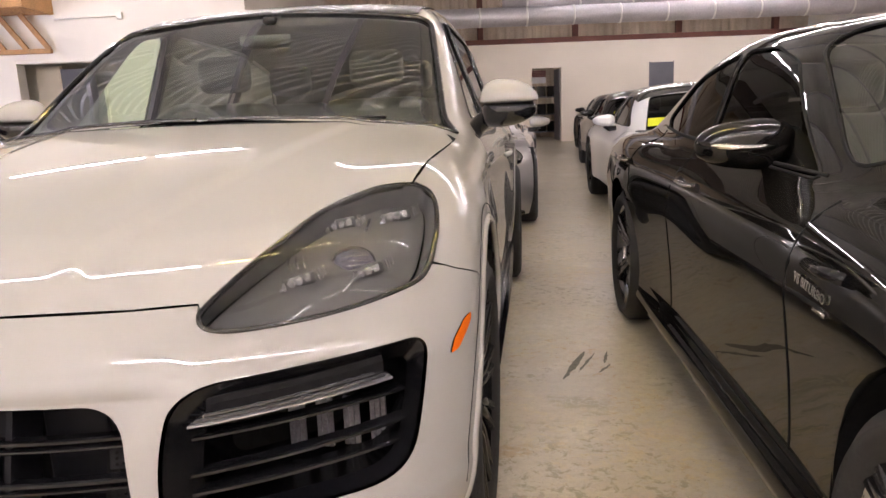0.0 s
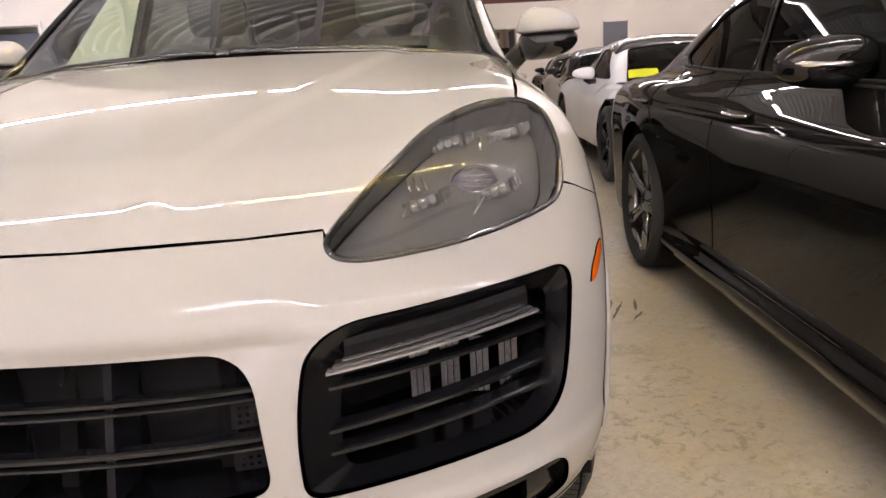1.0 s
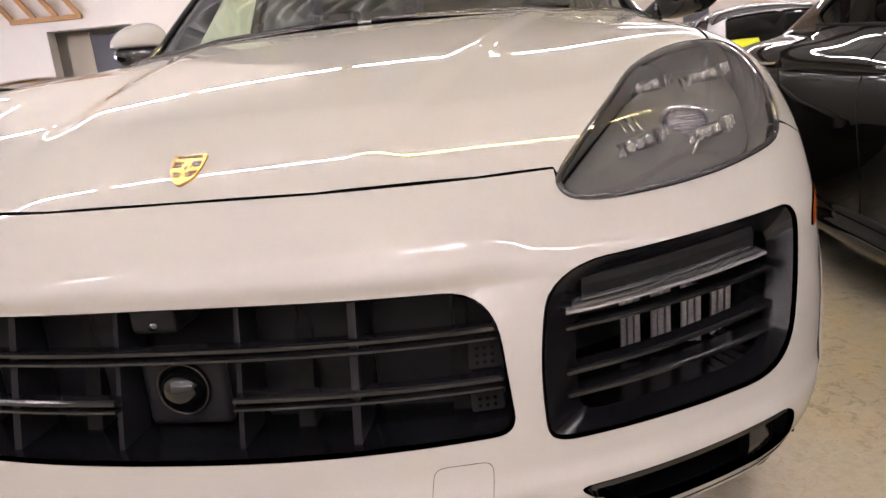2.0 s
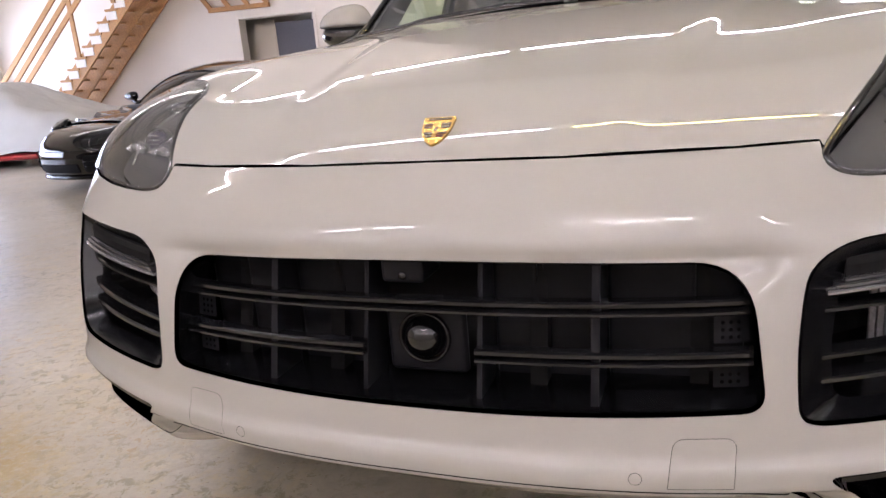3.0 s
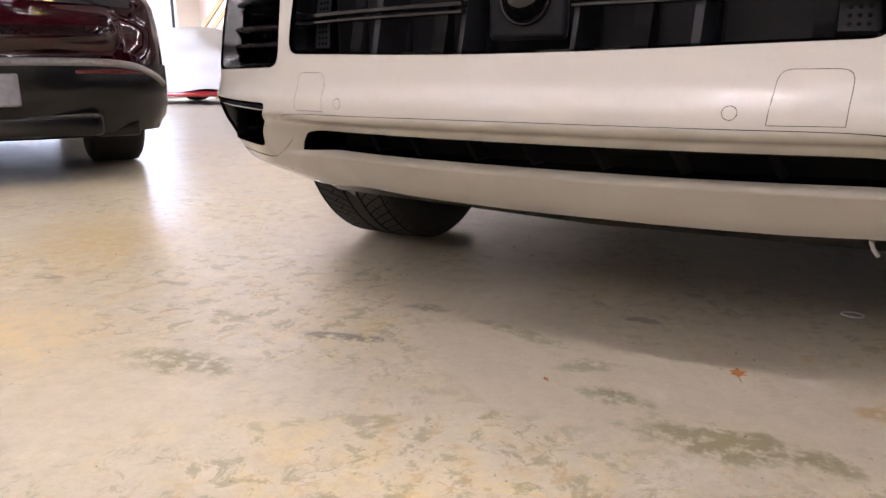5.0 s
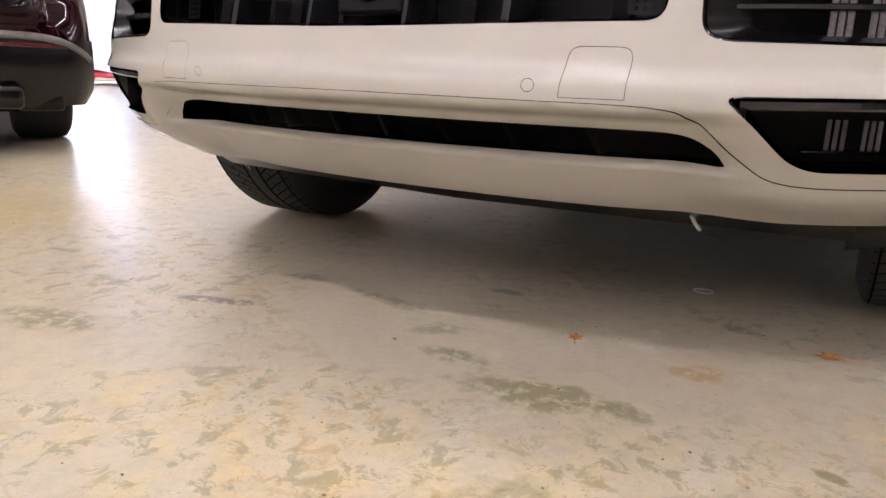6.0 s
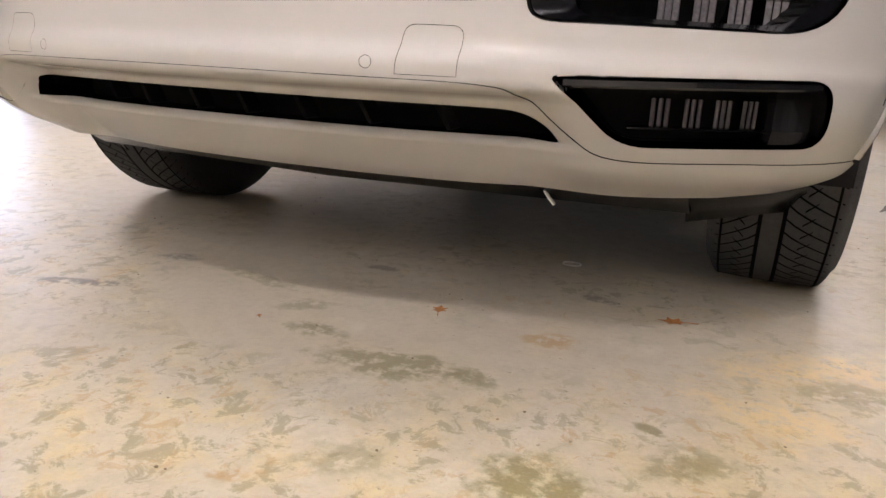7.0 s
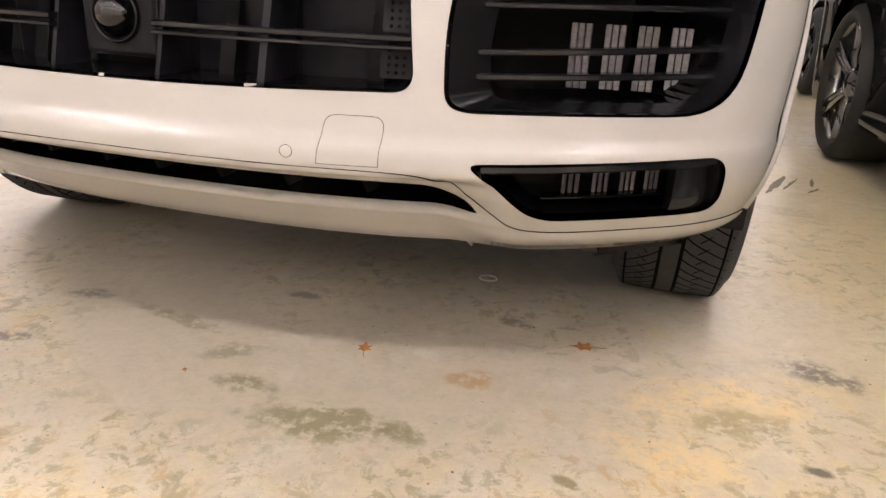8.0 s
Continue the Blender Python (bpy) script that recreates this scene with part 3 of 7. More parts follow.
rod("duct_pipe", [(x, 0, 0) for x in np.linspace(-1.9, 13.6, 12)], 0.25, DUCT, duct, n=24)
for x in np.arange(-1.2, 13.6, 1.25):
    v, f = turned([(-0.025, 0.252), (-0.025, 0.260), (0.025, 0.260), (0.025, 0.252)], 24)
    link("duct_band", [(q[0] + x, q[1], q[2]) for q in v], f, FIXTURE, duct)
for x in (0.5, 4.4, 8.3, 12.2):
    rod("duct_strap", [(x, 0, 0.2), (x, 0, TOPZ - 3.42 - 0.12)], 0.012, STEEL, duct)
duct2 = empty("air_duct", HALL @ Matrix.Translation((0, 21.3, 4.15)), "grey galvanised air duct behind the partition", "air duct")
rod("duct_pipe", [(x, 0, 0) for x in np.linspace(3.5, 13.6, 8)], 0.26, DUCT, duct2, n=24)
for x in np.arange(4.2, 13.6, 1.6):
    v, f = turned([(-0.03, 0.262), (-0.03, 0.275), (0.03, 0.275), (0.03, 0.262)], 24)
    link("duct_band", [(q[0] + x, q[1], q[2]) for q in v], f, FIXTURE, duct2)
for x in (5.0, 9.0, 13.0):
    rod("duct_strap", [(x, 0, 0.2), (x, 0, TOPZ - 4.15 - 0.12)], 0.012, STEEL, duct2)
panel = empty("wall_panel", HALL @ Matrix.Translation((7.93, FAR - 0.012, 1.55)), "dark grey panel fixed to the cream wall", "panel")
part("panel_board", block(-0.34, 0.34, -0.02, 0.01, -0.62, 0.62, 0.006), GREY_PANEL, panel)
part("panel_frame", block(-0.36, -0.335, -0.025, 0.012, -0.64, 0.64, 0.004), GREY_PANEL, panel)
part("panel_frame", block(0.335, 0.36, -0.025, 0.012, -0.64, 0.64, 0.004), GREY_PANEL, panel)
door_frame = empty("door_1", HALL @ Matrix.Translation((4.565, FAR, 0)), "open doorway in the cream partition", "doorway", kind="structure")
for x0, x1, z0, z1 in ((-0.465, -0.425, 0, 2.17), (0.425, 0.465, 0, 2.17), (-0.425, 0.425, 2.13, 2.17)):
    part("door_jamb", block(x0, x1, -0.012, 0.21, z0, z1, 0.004), WALL, door_frame)
part("door_leaf", block(0.40, 0.44, 0.22, 1.0, 0.02, 2.1, 0.004), GREY_PANEL, door_frame, "dark open door leaf")
rack = empty("storage_rack", HALL @ Matrix.Translation((4.75, FAR + 2.2, 0)), "dark storage rack with boxes behind the doorway", "rack")
for x in (-0.55, 0.55):
    for y in (-0.2, 0.2):
        part("rack_post", block(x - 0.02, x + 0.02, y - 0.02, y + 0.02, 0, 1.75, 0.002), GREY_PANEL, rack)
for z in (0.2, 0.75, 1.3):
    part("rack_shelf", block(-0.55, 0.55, -0.22, 0.22, z, z + 0.03, 0.002), GREY_PANEL, rack)
    for x in (-0.35, 0.0, 0.33):
        part("rack_box", block(x - 0.14, x + 0.14, -0.18, 0.15, z + 0.03, z + 0.36, 0.01), PLASTIC, rack)

sign = empty("sign_board", HALL @ Matrix.Translation((4.62, FAR + 2.2, 1.75)), "white board with dark red slats standing on the rack", "board")
part("board_face", block(-0.30, 0.30, -0.02, 0.02, 0.0, 0.20, 0.004), WHITE_TAG, sign)
for k in range(4):
    part("board_slat", block(-0.30, 0.30, -0.03, 0.015, 0.205 + 0.05 * k, 0.245 + 0.05 * k, 0.004), SIGN_RED, sign)

# ---------------------------------------------------------------- stair wall: stairs, landing, recess
stairs = empty("timber_stairs", HALL, "pine timber staircase with open treads and handrails against the wall", "staircase")


def board(name, a, b, width, thick, y0, y1, material, parent, label=""):
    """A plank between two points (x, z) of the wall's plane, from y0 to y1."""
    (ax, az), (bx, bz) = a, b
    L = math.hypot(bx - ax, bz - az)
    ang = math.atan2(bz - az, bx - ax)
    bm = block(0, L, y0, y1, -width / 2, width / 2, 0.004)
    return part(name, bm, material, parent, label, m=Matrix.Translation((ax, 0, az)) @ Matrix.Rotation(-ang, 4, "Y"))


RISE, RUN = 0.19, 0.20
BX, BZ = -10.75, 0.0
steps = 18
for y0, y1 in ((10.92, 10.97), (11.40, 11.44), (11.90, 11.95)):
    board("stringer", (BX + 0.25, BZ - 0.02), (BX + 0.25 + steps * RUN, BZ - 0.02 + steps * RISE), 0.27, 0, y0, y1, TIMBER, stairs)
for i in range(1, steps):
    x, z = BX + RUN * i, BZ + RISE * i
    part("tread", block(x - 0.02, x + RUN + 0.03, 10.90, 11.96, z - 0.04, z, 0.004), TIMBER, stairs)
    part("riser", block(x - 0.012, x + 0.004, 10.905, 10.918, z - RISE, z - 0.042, 0.001), TREAD_WHITE, stairs, "white painted riser edge")
    part("step_face", block(x, x + RUN, 10.903, 10.917, z - RISE + 0.005, z - 0.045, 0.001), TREAD_WHITE, stairs, "white painted step face")
for k, dz in enumerate((0.32, 0.58, 0.86)):
    board("handrail", (BX - 0.35, BZ + dz + 0.02), (BX - 0.35 + 15 * RUN, BZ + dz + 0.02 + 15 * RISE), 0.085, 0, 10.86, 10.90, TIMBER, stairs)
for i in (9.5, 14):
    x, z = BX + RUN * i, BZ + RISE * i
    part("baluster", block(x - 0.04, x + 0.04, 10.865, 10.905, max(z - 0.1, 0), z + 1.15, 0.004), TIMBER, stairs)
pole = empty("white_pole", HALL @ Matrix.Translation((-8.02, 10.6, 0)), "white painted round steel pole beside the stairs", "pole")
rod("pole_pipe", [(0, 0, 0), (0, 0, 3.0), (0, 0, TOPZ - 0.12)], 0.06, TREAD_WHITE, pole, n=16)
part("pole_foot", block(-0.12, 0.12, -0.12, 0.12, 0, 0.015, 0.003), TREAD_WHITE, pole)
landing = empty("timber_landing", HALL, "pine timber landing frame hung from the wall above the recess", "landing")
part("rim_beam", block(-7.3, -5.40, 11.0, 11.05, 2.98, 3.26, 0.006), TIMBER, landing)
part("rim_beam", block(-7.3, -5.40, 11.93, 11.99, 2.98, 3.26, 0.006), TIMBER, landing)
part("end_beam", block(-5.44, -5.40, 11.05, 11.93, 2.98, 3.26, 0.006), TIMBER, landing)
part("deck_board", block(-7.3, -5.38, 10.98, 11.99, 3.26, 3.30, 0.004), TIMBER, landing)
part("bottom_beam", block(-6.72, -5.50, 11.90, 11.99, 2.33, 2.41, 0.006), TIMBER, landing)
for i in range(4):
    x = -6.68 + 0.385 * i
    a = Vector((x + 0.0, 11.94, 2.40))
    board("brace", (x - 0.42, 2.99), (x, 2.40), 0.085, 0, 11.90, 11.945, TIMBER, landing)
recess = empty("door_2", HALL @ Matrix.Translation((-5.435, STAIR_Y, 0)), "cream framed recess with a grey door panel", "doorway", kind="structure")
part("recess_back", block(-0.30, 0.58, 0.62, 0.66, 0.02, 2.10, 0.005), GREY_PANEL, recess, "grey door panel")
part("recess_side", block(-0.73, -0.30, 0.60, 0.70, 0.0, 2.16, 0.004), WALL, recess)
part("recess_side", block(0.58, 0.73, 0.60, 0.70, 0.0, 2.16, 0.004), WALL, recess)
part("recess_trim", block(-0.79, -0.735, -0.02, 0.24, 0, 2.23, 0.004), WALL, recess)
part("recess_trim", block(0.735, 0.79, -0.02, 0.24, 0, 2.23, 0.004), WALL, recess)
part("recess_trim", block(-0.735, 0.735, -0.02, 0.24, 2.175, 2.23, 0.004), WALL, recess)
conduit = empty("wall_conduit", HALL, "thin cream conduit along the wall", "conduit")
rod("conduit_pipe", [(-5.4, STAIR_Y - 0.02, 2.90), (-4.27, STAIR_Y - 0.02, 2.92)], 0.012, WALL, conduit)
rod("conduit_pipe", [(-4.27, STAIR_Y - 0.025, 2.98), (-4.27, STAIR_Y - 0.025, 0.4)], 0.018, WALL, conduit)
part("conduit_box", block(-4.32, -4.22, STAIR_Y - 0.06, STAIR_Y, 2.86, 2.98, 0.006), WALL, conduit)

# ---------------------------------------------------------------- wide window in the side wall and what is outside
win = empty("window_1", HALL @ Matrix.Translation((X0 - 0.12, 7.25, 0)), "wide shop window with a black frame", "window", kind="structure")
for y0, y1, z0, z1 in ((-4.05, 4.05, 0.35, 0.43), (-4.05, 4.05, 2.22, 2.30), (-4.05, -3.97, 0.43, 2.22), (3.97, 4.05, 0.43, 2.22), (-1.36, -1.30, 0.43, 2.22), (1.30, 1.36, 0.43, 2.22)):
    part("window_frame", block(-0.05, 0.05, y0, y1, z0, z1, 0.006), GLOSS_BLACK, win)
for y0, y1 in ((-3.97, -1.36), (-1.30, 1.30), (1.36, 3.97)):
    pane = part("pane", block(-0.004, 0.004, y0, y1, 0.43, 2.22), glass("pane_glass", (0.93, 0.95, 0.95), 1.45), win)
    pane.visible_shadow = False
shutter = empty("shutter_box", HALL @ Matrix.Translation((X0, 7.25, 2.31)), "grey roller shutter box fixed over the window", "shutter box")
part("box_shell", block(0.0, 0.28, -4.15, 4.15, 0.0, 0.52, 0.02), GREY_BOX, shutter)
part("box_lip", block(0.06, 0.22, -4.10, 4.10, -0.03, 0.0, 0.006), GLOSS_BLACK, shutter)
ground = part("ground", block(-400, X0 - 0.3, -400, 400, -0.25, -0.05), mat("asphalt", (0.06, 0.06, 0.06), 0.9, grain=0.3, grain_size=30, stain=0.2, stain_size=0.4), None, "grey asphalt yard outside the window")
ground.matrix_world = HALL
tagged(ground, category="ground", kind="structure")
# the backdrop's daylight is emission in its own material
facade = part("backdrop", block(X0 - 16.5, X0 - 16, -30, 45, 0, 7.0), mat("glowing_pale_stone", (0.60, 0.52, 0.56), 0.8, grain=0.25, grain_size=3, stain=0.25, stain_size=0.7, emit=((0.84, 0.80, 1.0), 0.9)), None, "pale stone backdrop across the yard, its daylight put in as a glow")
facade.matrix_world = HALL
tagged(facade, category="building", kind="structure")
day = new("window_daylight", bpy.data.lights.new("window_daylight", "AREA"))
day.data.shape, day.data.size, day.data.size_y, day.data.energy, day.data.color = "RECTANGLE", 7.9, 1.8, DAY_WATT, (0.74, 0.77, 1.0)
day.matrix_world = HALL @ look((X0 - 0.2, 7.25, 1.33), (X0 + 5, 7.25, 1.33))

# ---------------------------------------------------------------- the chalk-white SUV: its solid
FRONT = curve1([0.12, 0.22, 0.28, 0.34, 0.39, 0.44, 0.447, 0.453, 0.460, 0.466, 0.475, 0.49, 0.52, 0.60, 0.66, 0.70, 0.72, 0.74, 0.78, 0.85, 0.92, 1.02], [0.17, 0.12, 0.095, 0.055, 0.014, 0.0, 0.0004, 0.0028, 0.0074, 0.0108, 0.0132, 0.0148, 0.0172, 0.027, 0.040, 0.051, 0.058, 0.069, 0.098, 0.153, 0.226, 0.36])
UNDER = curve1([0.10, 0.22, 0.245, 0.275, 0.30, 0.325, 0.334, 0.338, 0.343, 0.352, 0.37, 0.382, 0.395, 0.4025, 0.4065, 0.411, 0.416, 0.422, 0.43, 0.5], [0.19, 0.17, 0.146, 0.110, 0.093, 0.080, 0.0765, 0.083, 0.098, 0.10, 0.092, 0.077, 0.070, 0.060, 0.039, 0.014, 0.003, 0.0005, 0.0, 0.0])

def TOP(y):
    """The hood's middle line from nose to windscreen."""
    y = np.clip(y, -0.1, 1.75)
    return 1.3907 - 0.0604 * np.exp(-y / 0.08) - 0.5339 * np.exp(-y / 2.0)


ROLL = curve1([0.20, 0.26, 0.275, 0.29, 0.305, 0.33, 0.4], [0.16, 0.085, 0.055, 0.026, 0.007, 0.0, 0.0])
WIDE = curve1([0.15, 0.25, 0.35, 0.5, 0.7, 0.85, 1.0, 1.1], [-0.09, -0.05, -0.02, 0.0, 0.0, -0.012, -0.045, -0.09])


BROW = curve1([0.60, 0.64, 0.66, 0.70, 0.711, 0.72, 0.732, 0.742, 0.752, 0.766, 0.78, 0.80, 0.82, 0.84, 0.9],
              [0.0, 0.0, 0.004, 0.013, 0.0153, 0.0092, 0.001, -0.0026, -0.0042, -0.0067, -0.0075, -0.0045, -0.0005, 0.0, 0.0])


def suv(x, y, z):
    a = np.abs(x)
    front = (0.28 - 0.045 * step01(-x, 0.30, 0.90)) * (np.minimum(a, 1.1) / 0.853) ** 2.6 + FRONT(z) + UNDER(z) * (1 - step01(a, 0.44, 0.60)) + ROLL(z) * step01(a, 0.44, 0.60) + BROW(z) * (1 - step01(a, 0.40, 0.54)) - y
    top = z - (TOP(y) - 0.034 * (a / 0.8) ** 2 - 0.007 * step01(a - 0.272 - 0.20 * (y - 0.19), -0.032, 0.032)
               + 0.026 * bump(a, 0.82, 0.19) * step01(y, 0.22, 0.80) - 0.050 * step01(y, 0.70, 1.40) * step01(a, 0.45, 0.98))
    side = a - (0.955 + WIDE(z) + 0.022 * bump(y, 0.93, 0.45) + 0.03 * bump(y, 3.83, 0.5))
    rear = y - 4.9 + 0.25 * (np.minimum(a, 1.1) / 0.9) ** 3 + 0.1 * (z - 0.6) ** 2
    return smax(smax(smax(front, top, 0.10), side, 0.14), rear, 0.1)


PIV = np.array((0.5, 0.75))


def fan_front(u, z):
    """The bumper's own coordinates: across (straight to 0.5 m, then turning round the corner) and height."""
    s, a = np.sign(u), np.abs(u)
    ang = np.maximum(a - PIV[0], 0) / 0.45
    o = np.stack([s * np.minimum(a, PIV[0]), np.full_like(u, PIV[1]), z], 1)
    return o, np.stack([s * np.sin(ang), -np.cos(ang), np.zeros_like(u)], 1)


def to_front(p):
    p = np.atleast_2d(np.array(p, float))
    a = np.abs(p[:, 0])
    u = np.where(a <= 0.5, a, 0.5 + 0.45 * np.arctan2(a - 0.5, PIV[1] - p[:, 1]))
    return np.stack([np.sign(p[:, 0]) * u, p[:, 2]], 1)


def fan_hood(x, v):
    """The hood's own coordinates: across, and along (straight from 0.6 m back, turning over the nose in front)."""
    b = np.maximum(0.6 - v, 0) / 0.45
    o = np.stack([x, np.maximum(v, 0.6), np.full_like(x, 0.6)], 1)
    return o, np.stack([np.zeros_like(x), -np.sin(b), np.cos(b)], 1)


def to_hood(p):
    p = np.atleast_2d(np.array(p, float))
    return np.stack([p[:, 0], np.where(p[:, 1] >= 0.6, p[:, 1], 0.6 - 0.45 * np.arctan2(0.6 - p[:, 1], p[:, 2] - 0.6))], 1)


def fan_lamp(a, b):
    """Round the headlamp: turn from straight ahead to the side, and rise; the sign of a is the side."""
    s, a = np.sign(a), np.abs(a)
    o = np.stack([s * 0.45, np.full_like(a, 0.8), np.full_like(a, 0.6)], 1)
    return o, np.stack([s * np.sin(a) * np.cos(b), -np.cos(a) * np.cos(b), np.sin(b)], 1)


def fan_side(y, w):
    """Fenders and flanks: along, and height below 0.7 m, turning over the shoulder above."""
    b = np.maximum(w - 0.7, 0) / 0.4
    o = np.stack([np.full_like(y, 0.45), y, np.minimum(w, 0.7)], 1)
    return o, np.stack([np.cos(b), np.zeros_like(y), np.sin(b)], 1)


def to_side(p):
    p = np.atleast_2d(np.array(p, float))
    return np.stack([p[:, 1], np.where(p[:, 2] <= 0.7, p[:, 2], 0.7 + 0.4 * np.arctan2(p[:, 2] - 0.7, np.abs(p[:, 0]) - 0.45))], 1)

# ---------------------------------------------------------------- wheels
def tyre_mesh(r, w, around, tread, gap=0.105):
    """A tyre on the x axis: grooves run round it and slanting cuts divide the tread."""
    across = []
    n = 44 if tread else 14
    for j in range(n + 1):
        s = -1 + 2 * j / n
        edge = max(0, abs(s) - 0.80) / 0.20
        across.append((s * w / 2, r - 0.004 * s * s - 0.030 * edge**2, s))
    side = [(0.5 * w + 0.006, r - 0.476 * gap), (0.5 * w + 0.008, r - 0.714 * gap), (0.5 * w - 0.004, r - gap), (0.5 * w - 0.02, r - gap - 0.013)]
    prof = [(-a, b, None) for a, b in reversed(side)] + across + [(a, b, None) for a, b in side]
    v, f = [], []
    k = len(prof)
    for i in range(around):
        a = 2 * math.pi * i / around
        for x, rad, s in prof:
            d = 0.0
            v.append((x, (rad - d) * math.cos(a), (rad - d) * math.sin(a)))
    for i in range(around):
        for j in range(k - 1):
            f.append((i * k + j, ((i + 1) % around) * k + j, ((i + 1) % around) * k + j + 1, i * k + j + 1))
    return v, f


def wheel(car, at, r, w, spokes, rim_mat, turn=0.0, out=1, tread=False, twin=True, gap=0.105):
    """A wheel under a car: tyre > rim, hub cap, brake disc. out: the side that its face looks to."""
    m = Matrix.Translation(at) @ Matrix.Rotation(radians(turn), 4, "Z") @ Matrix.Rotation(0 if out > 0 else math.pi, 4, "Z")
    wh = new("wheel")
    wh.parent, wh.matrix_local = car, m
    v, f = tyre_mesh(r, w, 128 if tread else 64, tread, gap)
    link("tyre", v, f, RUBBER, wh, "black tyre with a grooved tread", smooth=True)
    if tread:
        def skin_r(q):
            edge = max(0, abs(q) - 0.80) / 0.20
            return r - 0.004 * q * q - 0.030 * edge**2

        for q, half in ((-0.24, 0.0036), (0.10, 0.0036), (-0.80, 0.0022), (0.78, 0.0022)):
            h = 2 * half / w
            v, f = turned([((q - h) * w / 2, skin_r(q - h) - 0.002), ((q - h) * w / 2, skin_r(q - h) + 0.0008), ((q + h) * w / 2, skin_r(q + h) + 0.0008), ((q + h) * w / 2, skin_r(q + h) - 0.002)], 96)
            link("tread_groove", v, f, TREAD_CUT, wh)
        v, f = [], []
        cuts = 74
        for i in range(cuts):
            a0 = 2 * math.pi * i / cuts
            for q0, q1, lean, off in ((0.13, 0.97, 0.16, 0.0), (-0.27, -0.96, 0.16, 0.5), (0.36, 0.52, -0.10, 0.35), (-0.45, -0.60, -0.10, 0.8)):
                base = len(v)
                for k in range(8):
                    t = k / 7
                    q = q0 + (q1 - q0) * t
                    ang = a0 + off * 2 * math.pi / cuts + lean * (t ** 0.8) * (1 if lean > 0 else abs(q))
                    hw = 0.0026 * (1 - 0.4 * t) / r
                    for g in (-hw, hw):
                        v.append((q * w / 2, (skin_r(q) + 0.0009) * math.cos(ang + g), (skin_r(q) + 0.0009) * math.sin(ang + g)))
                f += [(base + 2 * k, base + 2 * k + 1, base + 2 * k + 3, base + 2 * k + 2) for k in range(7)]
        tagged(link("tread_pattern", v, f, TREAD_CUT, wh, "fine slanting tread pattern", smooth=False), kind="stuff")
    rr = r - gap
    v, f = turned([(-w * 0.42, rr + 0.004), (-w * 0.40, rr - 0.02), (w * 0.30, rr - 0.03), (w * 0.43, rr - 0.012), (w * 0.46, rr + 0.006), (w * 0.42, rr + 0.01)], 56)
    link("rim", v, f, rim_mat, wh)
    face = w * 0.40
    for i in range(spokes):
        a = 2 * math.pi * i / spokes
        for off in ((-0.11, 0.11) if twin else (0.0,)):
            p = [(face - 0.035, 0.05 * math.cos(a + off * 2), 0.05 * math.sin(a + off * 2)), (face - 0.01, 0.5 * rr * math.cos(a + off * 0.9), 0.5 * rr * math.sin(a + off * 0.9)), (face + 0.004, (rr - 0.012) * math.cos(a + off), (rr - 0.012) * math.sin(a + off))]
            vv, ff = tube(p, 0.017 if twin else 0.032, 6, up=(1, 0, 0.01), flat=1.0)
            link("spoke", vv, ff, rim_mat, wh)
    v, f = turned([(face - 0.05, 0.085), (face - 0.02, 0.075), (face, 0.035), (face + 0.004, 0.0)], 24)
    link("hub_cap", v, f, rim_mat, wh)
    v, f = turned([(0.0, 0.04), (0.0, rr * 0.78), (-0.025, rr * 0.78), (-0.025, 0.04)], 40)
    link("brake_disc", v, f, STEEL, wh)
    return wh

def lateral(xp, zp, s):
    """Up the flank, over the shoulder and in along the roof: (along, girth)."""
    def place(y, w):
        ang = np.clip((w - zp) / 0.5, 0, math.pi / 2)
        x = np.where(w > zp + 0.25 * math.pi, np.maximum(xp - (w - zp - 0.25 * math.pi), 0.0), xp)
        o = np.stack([s * x, y, np.minimum(w, zp)], 1)
        return o, np.stack([s * np.cos(ang), np.zeros_like(y), np.sin(ang)], 1)

    def inv(p):
        p = np.atleast_2d(np.array(p, float))
        a = np.abs(p[:, 0])
        w = np.where(p[:, 2] <= zp, p[:, 2], zp + 0.5 * np.arctan2(p[:, 2] - zp, a - xp))
        w = np.where((a < xp) & (p[:, 2] > zp), zp + 0.25 * math.pi + xp - a, w)
        return np.stack([p[:, 1], w], 1)
    return place, inv

# ---------------------------------------------------------------- the chalk-white SUV: its parts
suv_car = empty("suv", Matrix.Identity(4), "chalk-white sport utility car with black grilles, parked on the concrete", "car")
AX, AZ, AR, AXLE2 = 0.93, 0.395, 0.455, 3.825

LIP = [(0.0, 0.425), (0.26, 0.424), (0.447, 0.421), (0.492, 0.405), (0.531, 0.358), (0.582, 0.327), (0.72, 0.326), (0.93, 0.326)]
LIP = [tuple(q) for q in spline(LIP, 5, False)]
LAMP = [(0.527, 0.199, 0.819), (0.528, 0.213, 0.834), (0.561, 0.274, 0.871), (0.610, 0.380, 0.915), (0.662, 0.525, 0.952), (0.734, 0.620, 0.984), (0.798, 0.653, 0.994), (0.840, 0.663, 0.982),
        (0.866, 0.638, 0.956), (0.881, 0.570, 0.915), (0.884, 0.504, 0.877), (0.880, 0.460, 0.849), (0.860, 0.415, 0.829), (0.788, 0.339, 0.813), (0.718, 0.284, 0.804), (0.650, 0.241, 0.800), (0.583, 0.207, 0.799), (0.543, 0.195, 0.805)]
lamp3 = spline(LAMP, 6)


def arch_pts(y, a0, a1, n, r=AR):
    return [np.array((0.96, y - r * math.cos(t), AZ + r * math.sin(t))) for t in np.linspace(a0, a1, n)]


